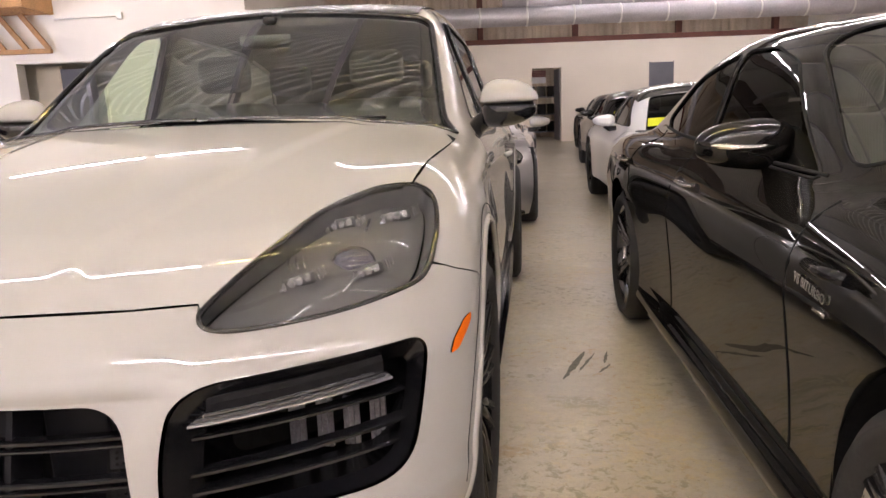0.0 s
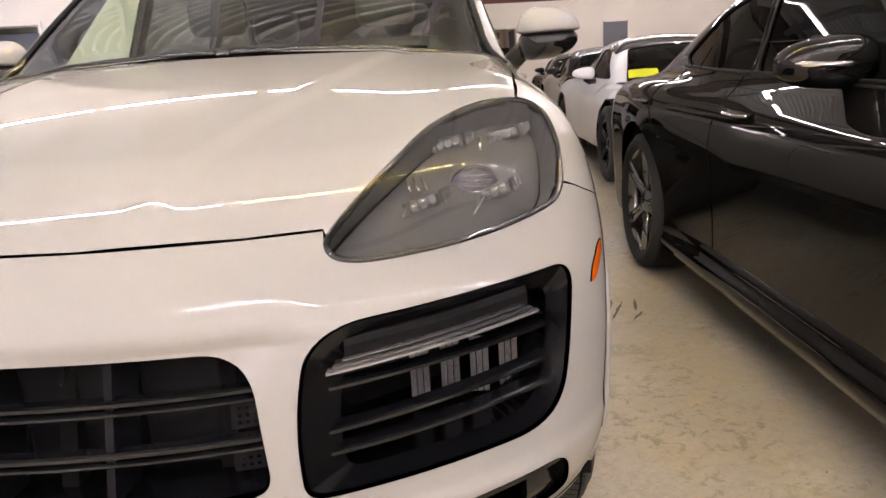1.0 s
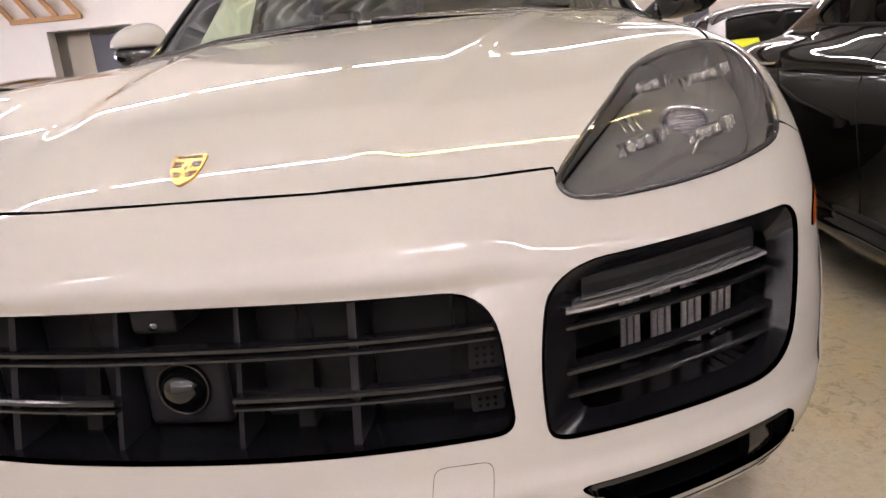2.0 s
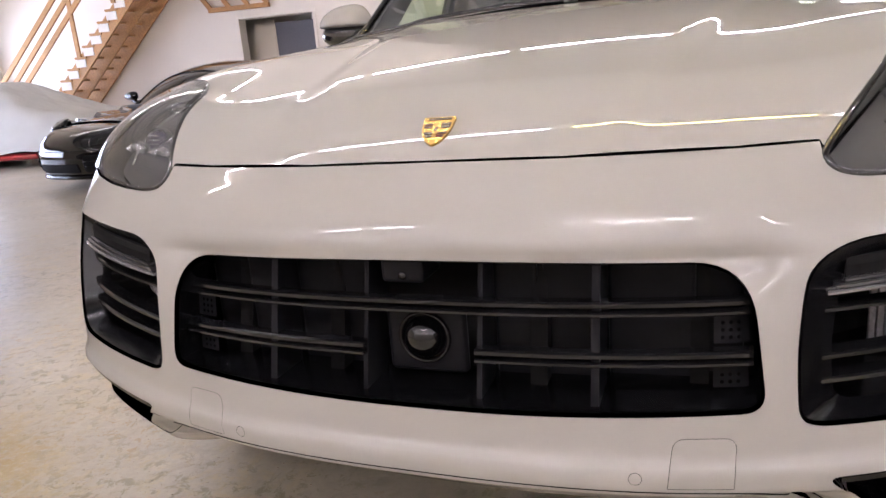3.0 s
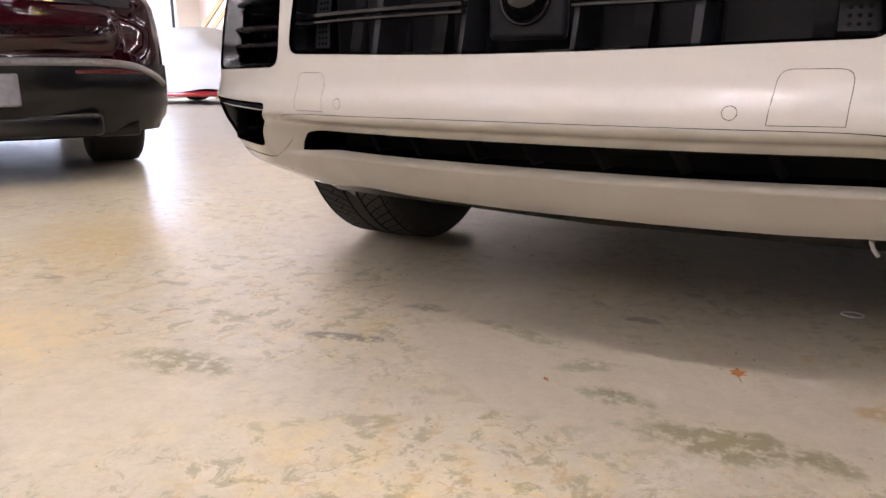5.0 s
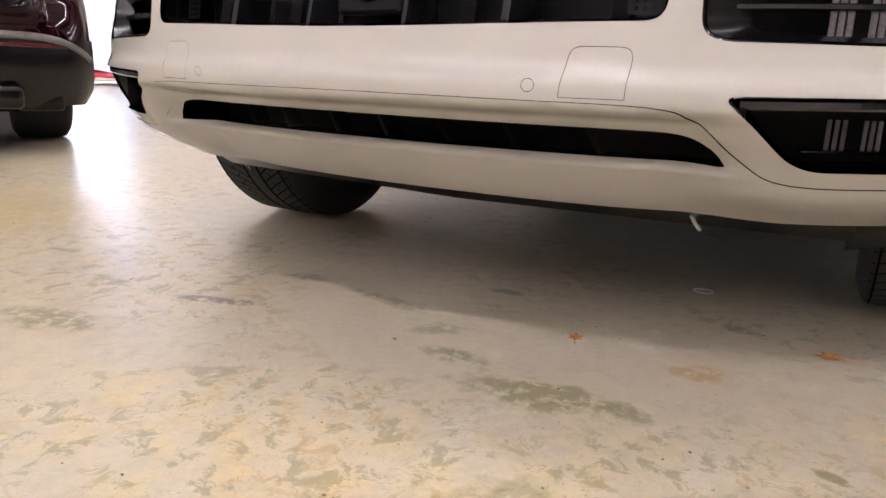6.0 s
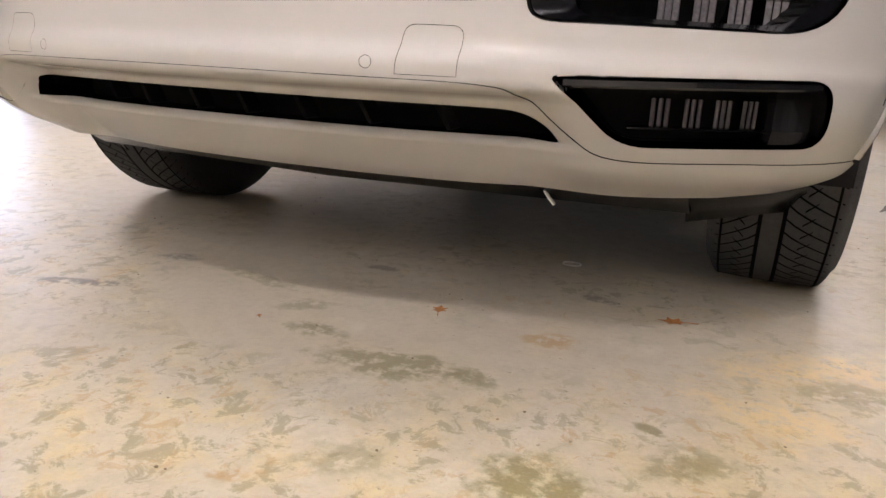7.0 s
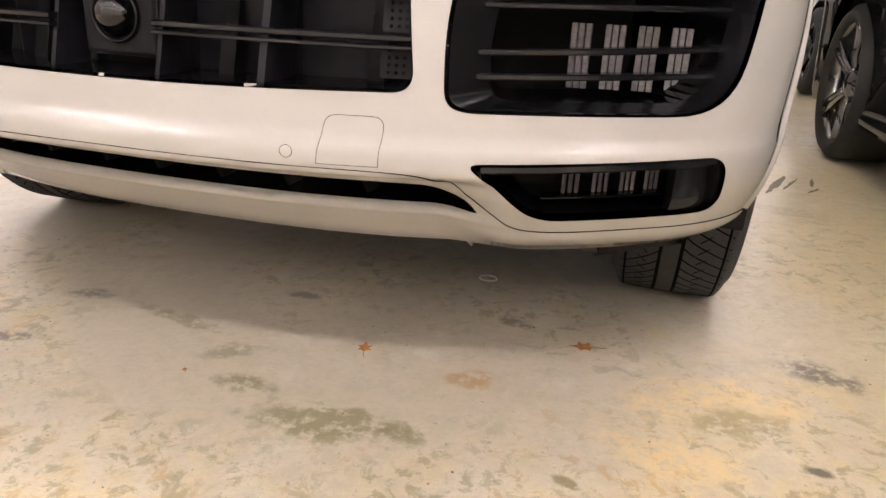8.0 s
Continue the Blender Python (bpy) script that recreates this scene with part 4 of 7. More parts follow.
# bumper: grille, intakes, sensors and covers are cut out of it
seam_front = [(0.0, 0.837), (0.2, 0.836), (0.415, 0.836), (0.515, 0.837)]
low_edge = to_front(np.array(LAMP)[[0, 17, 16, 15, 14, 13, 12, 11]])
low_edge[:, 1] -= 0.004
low_edge[0, 0] -= 0.004
low_edge[-1, 1] += 0.006
sy = np.linspace(0.474, 0.647, 9)
seam_side = leave(suv, np.stack([np.full(9, 0.4), sy, np.interp(sy, [0.474, 0.516, 0.611, 0.647], [0.853, 0.830, 0.797, 0.752])], 1), np.tile(np.array((1.0, 0, 0)), (9, 1)))
ARCH_A = math.atan2(0.752 - AZ, AX - 0.647)
arch_front = to_front(np.array(arch_pts(AX, ARCH_A, radians(-8), 10)))
half = [(0.0, 0.425)] + LIP[1:] + [tuple(p) for p in arch_front[::-1][:-1]] + [tuple(p) for p in to_front(seam_side)[::-1][:-1] - np.array((0, 0.0012))] + [tuple(p) for p in low_edge[::-1]] + seam_front[::-1]
half = [half[0]] + [q for q in half[1:]]
bumper_outline = both(half)

GRILLE = rounded([(-0.455, 0.5235, 0.03), (0.0, 0.5115, 0.9), (0.455, 0.5235, 0.03), (0.434, 0.7065, 0.07), (0.0, 0.7145, 0.6), (-0.434, 0.7065, 0.07)], 8)
INTAKE = rounded([(0.492, 0.501, 0.03), (0.798, 0.500, 0.075), (0.862, 0.741, 0.045), (0.70, 0.735, 0.2), (0.501, 0.726, 0.13), (0.486, 0.60, 0.1)], 8)
FOG = rounded([(0.516, 0.438, 0.015), (0.798, 0.445, 0.03), (0.822, 0.350, 0.03), (0.582, 0.346, 0.03)], 6)
COVER = rounded([(0.338, 0.4235, 0.004), (0.418, 0.4225, 0.004), (0.421, 0.492, 0.016), (0.345, 0.492, 0.016)], 5)
RING = np.array([(0.30 + 0.0086 * math.cos(a), 0.4425 + 0.0086 * math.sin(a)) for a in np.linspace(0, 2 * math.pi, 20, endpoint=False)])


def grown(poly, d):
    """An outline moved outwards by d (inwards if negative)."""
    p = np.array(poly)
    t = np.roll(p, -1, 0) - np.roll(p, 1, 0)
    n = np.stack([t[:, 1], -t[:, 0]], 1)
    n /= np.maximum(np.linalg.norm(n, axis=1), 1e-9)[:, None]
    area = (p[:, 0] * np.roll(p[:, 1], -1) - np.roll(p[:, 0], -1) * p[:, 1]).sum()
    return p + n * d * (1 if area > 0 else -1)


cover_hole = np.array([(u, max(z, 0.4285)) for u, z in COVER])
openings = [GRILLE, INTAKE, mirror(INTAKE), FOG, mirror(FOG)]
small = [cover_hole, mirror(cover_hole), RING, mirror(RING)]
skin("bumper", suv, fan_front, bumper_outline, openings + small, 0.010, CHALK, suv_car, "", rim=0.014)
for s in (1, -1):
    c = grown(cover_hole, -0.0007)
    r = grown(RING, -0.0007)
    skin("tow_cover", suv, fan_front, c if s > 0 else mirror(c), [], 0.016, CHALK, suv_car, rim=0.008)
    skin("parking_sensor", suv, fan_front, r if s > 0 else mirror(r), [], 0.01, CHALK, suv_car, rim=0.006)
backing = both([(0.0, 0.40)] + [(u, z - 0.02) for u, z in LIP[1:]] + [(1.10, 0.6), (1.10, 0.78), (0.93, 0.83), (0.85, 0.80), (0.52, 0.79), (0.45, 0.85), (0.0, 0.85)])
skin("bumper_carrier", suv, fan_front, backing, [grown(o, 0.008) for o in openings], 0.03, DARK, suv_car, lift=-0.016)

# lower spoiler with its slot
SLOT = both([(0.0, 0.3425), (0.30, 0.3425), (0.512, 0.3425)] + [tuple(q) for q in spline([(0.520, 0.3445), (0.509, 0.364), (0.492, 0.3785), (0.467, 0.386), (0.42, 0.3885), (0.30, 0.389), (0.0, 0.389)], 4, False)])
SP_LOW = [(0.0, 0.256), (0.36, 0.257), (0.45, 0.259), (0.53, 0.257), (0.60, 0.255), (0.665, 0.255), (0.75, 0.258), (0.832, 0.270), (0.925, 0.301), (0.945, 0.320)]
sp_half = SP_LOW + [(u, z - 0.0004) for u, z in LIP[::-1][:-1]] + [(0.0, 0.4246)]
skin("spoiler", suv, fan_front, both(sp_half), [SLOT], 0.0065, CHALK, suv_car, "chalk-white front spoiler blade", rim=0.02, lift=0.0015)

# hood
so, sd = fan_front(np.array([q[0] for q in seam_front]), np.array([q[1] for q in seam_front]) + 0.0028)
hood_half = [tuple(q) for q in to_hood(leave(suv, so, sd))]
inner = to_hood(np.array(LAMP)[[1, 2, 3, 4, 5, 6]])
inner[:, 0] -= 0.004
hood_half += [tuple(p) for p in inner] + [(0.815, 0.675), (0.822, 0.863), (0.832, 1.114), (0.836, 1.33), (0.80, 1.42), (0.6, 1.40), (0.3, 1.36), (0.0, 1.35)]
skin("hood", suv, fan_hood, both(hood_half), [], 0.02, CHALK, suv_car, rim=0.012)
skin("hood_carrier", suv, fan_hood, both([(0.0, 0.08), (0.5, 0.11), (0.56, 0.25), (0.66, 0.56), (0.80, 0.69), (0.85, 0.9), (0.87, 1.5), (0.0, 1.5)]), [], 0.04, DARK, suv_car, lift=-0.018)


def side_of(s):
    def place(y, w):
        o, d = fan_side(y, w)
        o[:, 0] *= s
        d[:, 0] *= s
        return o, d
    return place


arch2 = to_side(np.array(arch_pts(AX, radians(-12), radians(192), 30)))
fend = list(to_side(seam_side)[::-1] + np.array((0, 0.0012))) + list(to_side(np.array([(0.885, 0.4685, 0.8562)]))) + list(to_side(np.array(LAMP)[[10, 9, 8, 7]] + np.array((0.004, 0.002, 0.002))))
rail = np.array([(0.820, 0.682), (0.8265, 0.863), (0.8365, 1.114), (0.8405, 1.33), (0.840, 1.452)])
fend += list(to_side(leave(suv, np.column_stack([rail, np.full(5, 0.6)]), np.tile(np.array((0, 0, 1.0)), (5, 1)))))
fend += [np.array((1.452, 0.30))] + [p for p in arch2[::-1] if p[1] > 0.30 and not (p[0] < 0.66 and p[1] < 0.85)]
for s in (1, -1):
    skin("fender", suv, side_of(s), np.array(fend), [], 0.022, CHALK, suv_car, rim=0.012)

# flanks: doors and rear quarter, with the rear arch cut out
WAIST = curve1([1.4, 2.0, 3.0, 4.0, 4.7], [1.00, 1.04, 1.055, 1.07, 1.06])
for s in (1, -1):
    for name, y0, y1 in (("front_door", 1.456, 2.55), ("rear_door", 2.554, 3.62), ("rear_quarter", 3.624, 4.86)):
        out = [(y0, 0.30), (y1, 0.30), (y1, float(WAIST(y1))), ((y0 + y1) / 2, float(WAIST((y0 + y1) / 2))), (y0, float(WAIST(y0)))]
        if name == "rear_quarter":
            a = to_side(np.array(arch_pts(AXLE2, radians(-12), radians(192), 24)))
            out = [(3.84 + 0.47, 0.30)] + [(4.86, 0.36)] + out[2:] + [(3.624, 0.84)] + [tuple(p) for p in a if p[0] > 3.63][:]
            out = [(4.86, 0.36), (4.86, 1.05), (4.2, 1.07), (3.624, 1.06), (3.624, 0.80)] + [tuple(p) for p in a if p[0] > 3.63 and p[1] > 0.3] + [(4.30, 0.30)]
        if name == "rear_door":
            out = [(2.554, 0.30), (3.30, 0.30), (3.36, 0.45), (3.48, 0.66), (3.62, 0.79), (3.62, 1.06), (3.1, 1.06), (2.554, 1.05)]
        skin(name, suv, side_of(s), np.array(out), [], 0.05, CHALK, suv_car, rim=0.01)
    # sill
    v, f = tube([(s * 0.92, 1.38, 0.30), (s * 0.93, 2.4, 0.28), (s * 0.92, 3.38, 0.30)], 0.045, 8)
    link("sill", v, f, PLASTIC, suv_car, "black plastic sill")
    for y in (2.38, 3.46):
        v, f = tube([(s * 0.965, y - 0.1, 0.93), (s * 0.985, y - 0.05, 0.935), (s * 0.985, y + 0.05, 0.937), (s * 0.965, y + 0.1, 0.937)], 0.011, 8)
        link("door_handle", v, f, CHALK, suv_car)
    # wheel arch lip and liner
    for yc in (AX, AXLE2):
        pts = np.array([(0.3, yc - (AR + 0.010) * math.cos(t), AZ + (AR + 0.010) * math.sin(t)) for t in np.linspace(radians(-8), radians(188), 40)])
        pts = leave(suv, pts, np.tile(np.array((1.0, 0, 0)), (len(pts), 1))) * np.array((s, 1, 1)) - np.array((s * 0.004, 0, 0))
        v, f = tube(pts, 0.015, 8, flat=0.7, up=(1, 0, 0))
        link("arch_lip", v, f, CHALK, suv_car)
        pts = np.array([(0.3, yc - (AR + 0.048) * math.cos(t), AZ + (AR + 0.048) * math.sin(t)) for t in np.linspace(radians(2), radians(178), 40)])
        pts = leave(suv, pts, np.tile(np.array((1.0, 0, 0)), (len(pts), 1))) * np.array((s, 1, 1)) + np.array((s * 0.0002, 0, 0))
        v, f = tube(pts, 0.0014, 5)
        link("arch_groove", v, f, DARK, suv_car, "groove along the wheel arch trim")
        v, f = [], []
        for t in np.linspace(radians(-15), radians(195), 26):
            for x in (0.93, 0.60):
                v.append((s * x, yc - (AR - 0.003) * math.cos(t), AZ + (AR - 0.003) * math.sin(t)))
        f = [(2 * i, 2 * i + 1, 2 * i + 3, 2 * i + 2) for i in range(25)]
        link("arch_liner", v, f, DARK, suv_car, "black wheel arch liner")

wheel(suv_car, (0.838, AX, 0.383), 0.383, 0.236, 10, RIM_BLACK, -1, 1, True, gap=0.085)
wheel(suv_car, (-0.812, AX, 0.383), 0.383, 0.262, 10, RIM_BLACK, 3, -1, True)
wheel(suv_car, (0.845, AXLE2, 0.383), 0.383, 0.30, 10, RIM_BLACK, 0, 1)
wheel(suv_car, (-0.845, AXLE2, 0.383), 0.383, 0.30, 10, RIM_BLACK, 0, -1)
part("underbody", block(-0.62, 0.62, 0.52, 4.6, 0.235, 0.30, 0.02), DARK, suv_car)
v, f = [], []
for i, x in enumerate(np.linspace(-0.69, 0.69, 21)):
    y = 0.285 + 0.10 * abs(x)
    v += [(x, y, 0.266), (x, y + 0.10, 0.212), (x, y + 0.5, 0.195), (x, y + 0.5, 0.27)]
f = [(4 * i + j, 4 * i + 4 + j, 4 * i + 5 + j, 4 * i + 1 + j) for i in range(20) for j in range(3)]
link("undertray", v, f, PLASTIC, suv_car, "dark plastic undertray")
for s in (1, -1):
    v, f = [], []
    for t in np.linspace(0, 1, 8):
        x, y = s * (0.68 + 0.19 * t), 0.46 + 0.09 * t
        v += [(x, y, 0.275), (x, y + 0.05, 0.185 + 0.03 * t), (x, y + 0.06, 0.185 + 0.03 * t)]
    f = [(3 * i + j, 3 * i + 3 + j, 3 * i + 4 + j, 3 * i + 1 + j) for i in range(7) for j in range(2)]
    link("air_deflector", v, f, PLASTIC, suv_car, "dark rubber air deflector")

# ---- headlamps
P0 = np.array((0.45, 0.8, 0.6))


def to_lamp(p):
    q = np.array(p) - P0
    return np.stack([np.arctan2(q[:, 0], -q[:, 1]), np.arctan2(q[:, 2], np.hypot(q[:, 0], q[:, 1]))], 1)


lamp_out = to_lamp(lamp3)


def suv_lamp(x, y, z):
    """The body with the lamp covers' own bulge."""
    d2 = ((np.abs(x) - 0.745) / 0.13) ** 2 + ((y - 0.41) / 0.19) ** 2 + ((z - 0.885) / 0.085) ** 2
    return suv(x, y, z) - 0.028 * np.exp(-d2)


for s in (1, -1):
    hl = new("headlamp")
    hl.parent = suv_car
    tagged(hl, "teardrop headlamp with four lit-free diode modules behind a clear cover")
    o = lamp_out if s > 0 else mirror(lamp_out)
    skin("lamp_cover", suv_lamp, fan_lamp, o, [], 0.025, CLEAR, hl, "clear lamp cover", lift=0.001)
    skin("lamp_bowl", suv, fan_lamp, grown(o, -0.012), [], 0.03, LAMP_SHELL, hl, "dark grey lamp bowl", lift=-0.050)
    ro, rd = fan_lamp(o[:, 0], o[:, 1])
    edge = leave(suv, ro, rd)
    en = grad(suv, edge)
    v, f = tube(edge - en * 0.002, 0.0055, 6, closed=True)
    link("lamp_seal", v, f, GLOSS_BLACK, hl, "black lamp seal")
    k = len(edge)
    v = list(edge) + list(edge - en * 0.054)
    f = [(i, (i + 1) % k, k + (i + 1) % k, k + i) for i in range(k)]
    link("lamp_wall", v, f, LAMP_SHELL, hl)
    # diode modules, the middle lens and thin bright fins
    face = Vector((s * 0.30, -0.93, 0.22)).normalized()
    turn = face.to_track_quat("Z", "Y").to_matrix().to_4x4()

    def in_lamp(a, b, depth):
        oo, dd = fan_lamp(np.array([s * a]), np.array([b]))
        c = leave(suv, oo, dd)
        return (c - grad(suv, c) * depth)[0]

    for a, b, tilt in ((0.721, 0.785, 8), (1.009, 0.718, 10), (0.4285, 0.500, 14), (0.698, 0.494, 14)):
        m = Matrix.Translation(in_lamp(a, b, 0.040)) @ turn @ Matrix.Rotation(radians(tilt * s), 4, "Z")
        part("module_frame", block(-0.031, 0.031, -0.012, 0.012, -0.02, -0.004, 0.005), LAMP_SHELL, hl, m=m)
        for k in (-1, 0, 1):
            part("diode_module", block(-0.0066, 0.0066, -0.0075, 0.0075, -0.012, 0.006, 0.003, 1), LAMP_LENS, hl, "bright faceted diode lens", m=m @ Matrix.Translation((k * 0.0155, 0.001 * k, 0)) @ Matrix.Rotation(0.35 * k, 4, "Y") @ Matrix.Rotation(0.3 - 0.2 * k, 4, "X"))
        bm = bmesh.new()
        q = [bm.verts.new(c) for c in ((-0.046, -0.013, 0.004), (-0.026, -0.013, 0.004), (-0.026, 0.006, 0.004), (-0.046, -0.013, -0.01), (-0.026, -0.013, -0.01), (-0.026, 0.006, -0.01), (-0.034, -0.008, 0.012))]
        for c in ((0, 1, 6), (1, 2, 6), (2, 0, 6), (0, 3, 4, 1), (1, 4, 5, 2), (2, 5, 3, 0), (3, 5, 4)):
            bm.faces.new([q[i] for i in c])
        part("crystal_wedge", bm, LAMP_LENS, hl, "clear faceted wedge", m=m)
        for k in range(3):
            part("module_rib", block(0.036 + 0.0065 * k, 0.0378 + 0.0065 * k, -0.012 + 0.004 * k, 0.013, -0.02, 0.000, 0.0005, 1), LAMP_LENS, hl, m=m)
    c = in_lamp(0.667, 0.557, 0.052)
    m = Matrix.Translation(c) @ face.to_track_quat("X", "Z").to_matrix().to_4x4()
    v, f = turned([(0.0, 0.040), (0.006, 0.038), (0.014, 0.028), (0.018, 0.014), (0.019, 0.0)], 32)
    link("projector_lens", [m @ Vector((q[0], q[1], q[2] * 0.72)) for q in v], f, PROJECTOR, hl, "round projector lens")
    v, f = turned([(-0.01, 0.045), (0.003, 0.044), (0.004, 0.042), (0.0, 0.040)], 32)
    link("projector_ring", [m @ Vector((q[0], q[1], q[2] * 0.76)) for q in v], f, LAMP_SHELL, hl)
    for z in (-0.014, -0.005, 0.004, 0.013):
        rod("lens_line", [m @ Vector((0.014, -0.026, z)), m @ Vector((0.0205 - 6 * z * z, 0, z)), m @ Vector((0.014, 0.026, z))], 0.0010, CHROME, hl, n=5)
    for pa, pb in (((0.782, 0.671), (0.86, 0.74)), ((0.575, 0.426), (0.649, 0.483))):
        rod("lamp_fin", [in_lamp(*pa, 0.035), in_lamp(*pb, 0.035)], 0.0028, CHROME, hl, n=5)
    for k in range(3):
        q0, q1 = in_lamp(0.40 + 0.03 * k, 0.54, 0.035), in_lamp(0.40 + 0.03 * k, 0.60, 0.035)
        rod("lamp_rib", [q0, (q0 + q1) / 2 + np.array((0, -0.006, 0)), q1], 0.0022, CHROME, hl, n=5)

# ---- grille: dark cavity, bars, sensor lens and camera
def on_front(u, z, depth=0.0):
    o, d = fan_front(np.atleast_1d(np.array(u, float)), np.atleast_1d(np.array(z, float)))
    p = leave(suv, o, d)
    return p - d * depth


def strip(name, us, zs, depth, half_h, thick, material, parent, label=""):
    """A bar that follows the bumper's curve, set back by depth: half_h high, thick deep, with a softened nose."""
    us, zs = np.array(us, float), np.array(zs, float)
    prof = [(half_h * 0.55, 0.0), (half_h, 0.004), (half_h, thick), (-half_h, thick), (-half_h, 0.004), (-half_h * 0.55, 0.0)]
    v, f = [], []
    base = on_front(us, zs, depth)
    o, d = fan_front(us, zs)
    for p, dd in zip(base, d):
        for h, t in prof:
            v.append(p - dd * t + np.array((0, 0, h)))
    k = len(prof)
    for i in range(len(us) - 1):
        for j in range(k):
            f.append((i * k + j, i * k + (j + 1) % k, (i + 1) * k + (j + 1) % k, (i + 1) * k + j))
    f += [tuple(range(k)), tuple(reversed(range((len(us) - 1) * k, len(us) * k)))]
    return link(name, v, f, material, parent, label, smooth=False)


def cavity(name, outline, depth, material, parent, label, inset=-0.004):
    """Walls that run inwards from an opening, and a back."""
    o = dense(grown(np.array(outline), inset), 0.02)
    p0 = on_front(o[:, 0], o[:, 1], 0.008)
    p1 = on_front(o[:, 0], o[:, 1], depth)
    k = len(o)
    v = list(p0) + list(p1)
    f = [(i, (i + 1) % k, k + (i + 1) % k, k + i) for i in range(k)]
    link(name + "_frame", v, f, material, parent, label, smooth=False)
    pts, tri, _ = tri_domain(o, [], 0.04)
    link(name + "_back", on_front(pts[:, 0], pts[:, 1], depth), tri, DARK, parent)


grille = new("grille")
grille.parent = suv_car
tagged(grille, "black slatted radiator grille with a round sensor lens")
cavity("grille", GRILLE, 0.14, PLASTIC, grille, "black grille frame")
xs = np.linspace(-0.435, 0.435, 31)
for dz, h in ((0.0, 0.0045), (-0.0115, 0.003)):
    strip("grille_bar", xs, 0.652 + dz + 0 * xs, 0.026, h, 0.022, BAR_BLACK, grille)
for s in (1, -1):
    xb = np.linspace(0.085, 0.44, 15) * s
    for dz, h in ((0.0, 0.0045), (-0.0115, 0.003)):
        strip("grille_bar", xb if s > 0 else xb[::-1], 0.587 + dz + 0 * xb, 0.026, h, 0.022, BAR_BLACK, grille)


def upright(x, z0, z1, depth, half_w, thick, name="grille_upright", parent=None, material=None):
    p0, p1 = on_front(x, z0, depth)[0], on_front(x, z1, depth)[0]
    bm = block(-half_w, half_w, 0, thick, 0, 1, 0)
    me = part(name, bm, material or RADIATOR, parent or grille)
    for vtx in me.data.vertices:
        t = vtx.co.z
        base = p0 * (1 - t) + p1 * t
        vtx.co = Vector((base[0] + vtx.co.x, base[1] + vtx.co.y, base[2]))
    return me


for x in (-0.247, 0.247):
    upright(x, 0.514, 0.714, 0.022, 0.0055, 0.075)
for x in (-0.088, 0.088):
    upright(x, 0.512, 0.714, 0.032, 0.0035, 0.07)
for x in (-0.355, -0.165, 0.160, 0.375):
    upright(x, 0.514, 0.712, 0.085, 0.012, 0.03, "brace", None, DARK)
for x0, x1 in ((-0.432, -0.352), (-0.346, -0.252), (-0.244, -0.168), (-0.162, -0.09), (0.09, 0.156), (0.163, 0.244), (0.252, 0.370), (0.378, 0.432)):
    p = on_front((x0 + x1) / 2, 0.61, 0.112)[0]
    part("radiator_panel", block(x0, x1, p[1], p[1] + 0.01, 0.516, 0.710, 0.006), RADIATOR, grille, "dark grey radiator core")
# perforated end plates
for s in (1, -1):
    for zc in (0.556, 0.615):
        o = grown(rounded([(s * 0.392, zc - 0.022, 0.003), (s * 0.436, zc - 0.022, 0.003), (s * 0.434, zc + 0.022, 0.003), (s * 0.392, zc + 0.022, 0.003)], 3), 0)
        holes = []
        for i in range(3):
            for j in range(4):
                cx, cz = s * (0.403 + 0.010 * i), zc - 0.0145 + 0.0097 * j
                holes.append(np.array([(cx + 0.0026 * math.cos(a), cz + 0.0026 * math.sin(a)) for a in np.linspace(0, 2 * math.pi, 8, endpoint=False)]))
        pts, tri, _ = tri_domain(o, holes, 0.012)
        link("vent_plate", on_front(pts[:, 0], pts[:, 1], 0.055), tri, RADIATOR, grille, "perforated plate")
# sensor plate with a round lens
c = on_front(0.0, 0.595, 0.05)[0]
part("sensor_plate", block(-0.062, 0.062, c[1] + 0.012, c[1] + 0.03, 0.535, 0.64, 0.01, 3), RADIATOR, grille, smooth=True)
m = Matrix.Translation((0, c[1], 0.593)) @ Matrix.Rotation(radians(-90), 4, "Z")
v, f = turned([(-0.02, 0.0405), (-0.006, 0.0395), (-0.004, 0.0375), (-0.006, 0.0345), (-0.016, 0.032)], 40)
link("lens_ring", [m @ Vector(q) for q in v], f, PLASTIC, grille)
v, f = turned([(-0.010, 0.032), (-0.001, 0.0295), (0.007, 0.025), (0.013, 0.019), (0.0165, 0.012), (0.0185, 0.005), (0.019, 0.0)], 40)
link("sensor_lens", [m @ Vector(q) for q in v], f, LENS_BLACK, grille, "glossy black round sensor lens")
c = on_front(-0.028, 0.695, 0.03)[0]
part("camera_box", block(-0.062, 0.005, c[1] - 0.004, c[1] + 0.07, 0.672, 0.712, 0.008, 3), RADIATOR, grille, smooth=True)
v, f = turned([(0.0, 0.007), (0.003, 0.006), (0.004, 0.0)], 16)
m = Matrix.Translation((-0.028, c[1] - 0.003, 0.684)) @ Matrix.Rotation(radians(-90), 4, "Z")
link("camera_eye", [m @ Vector(q) for q in v], f, GLOSS_BLACK, grille)

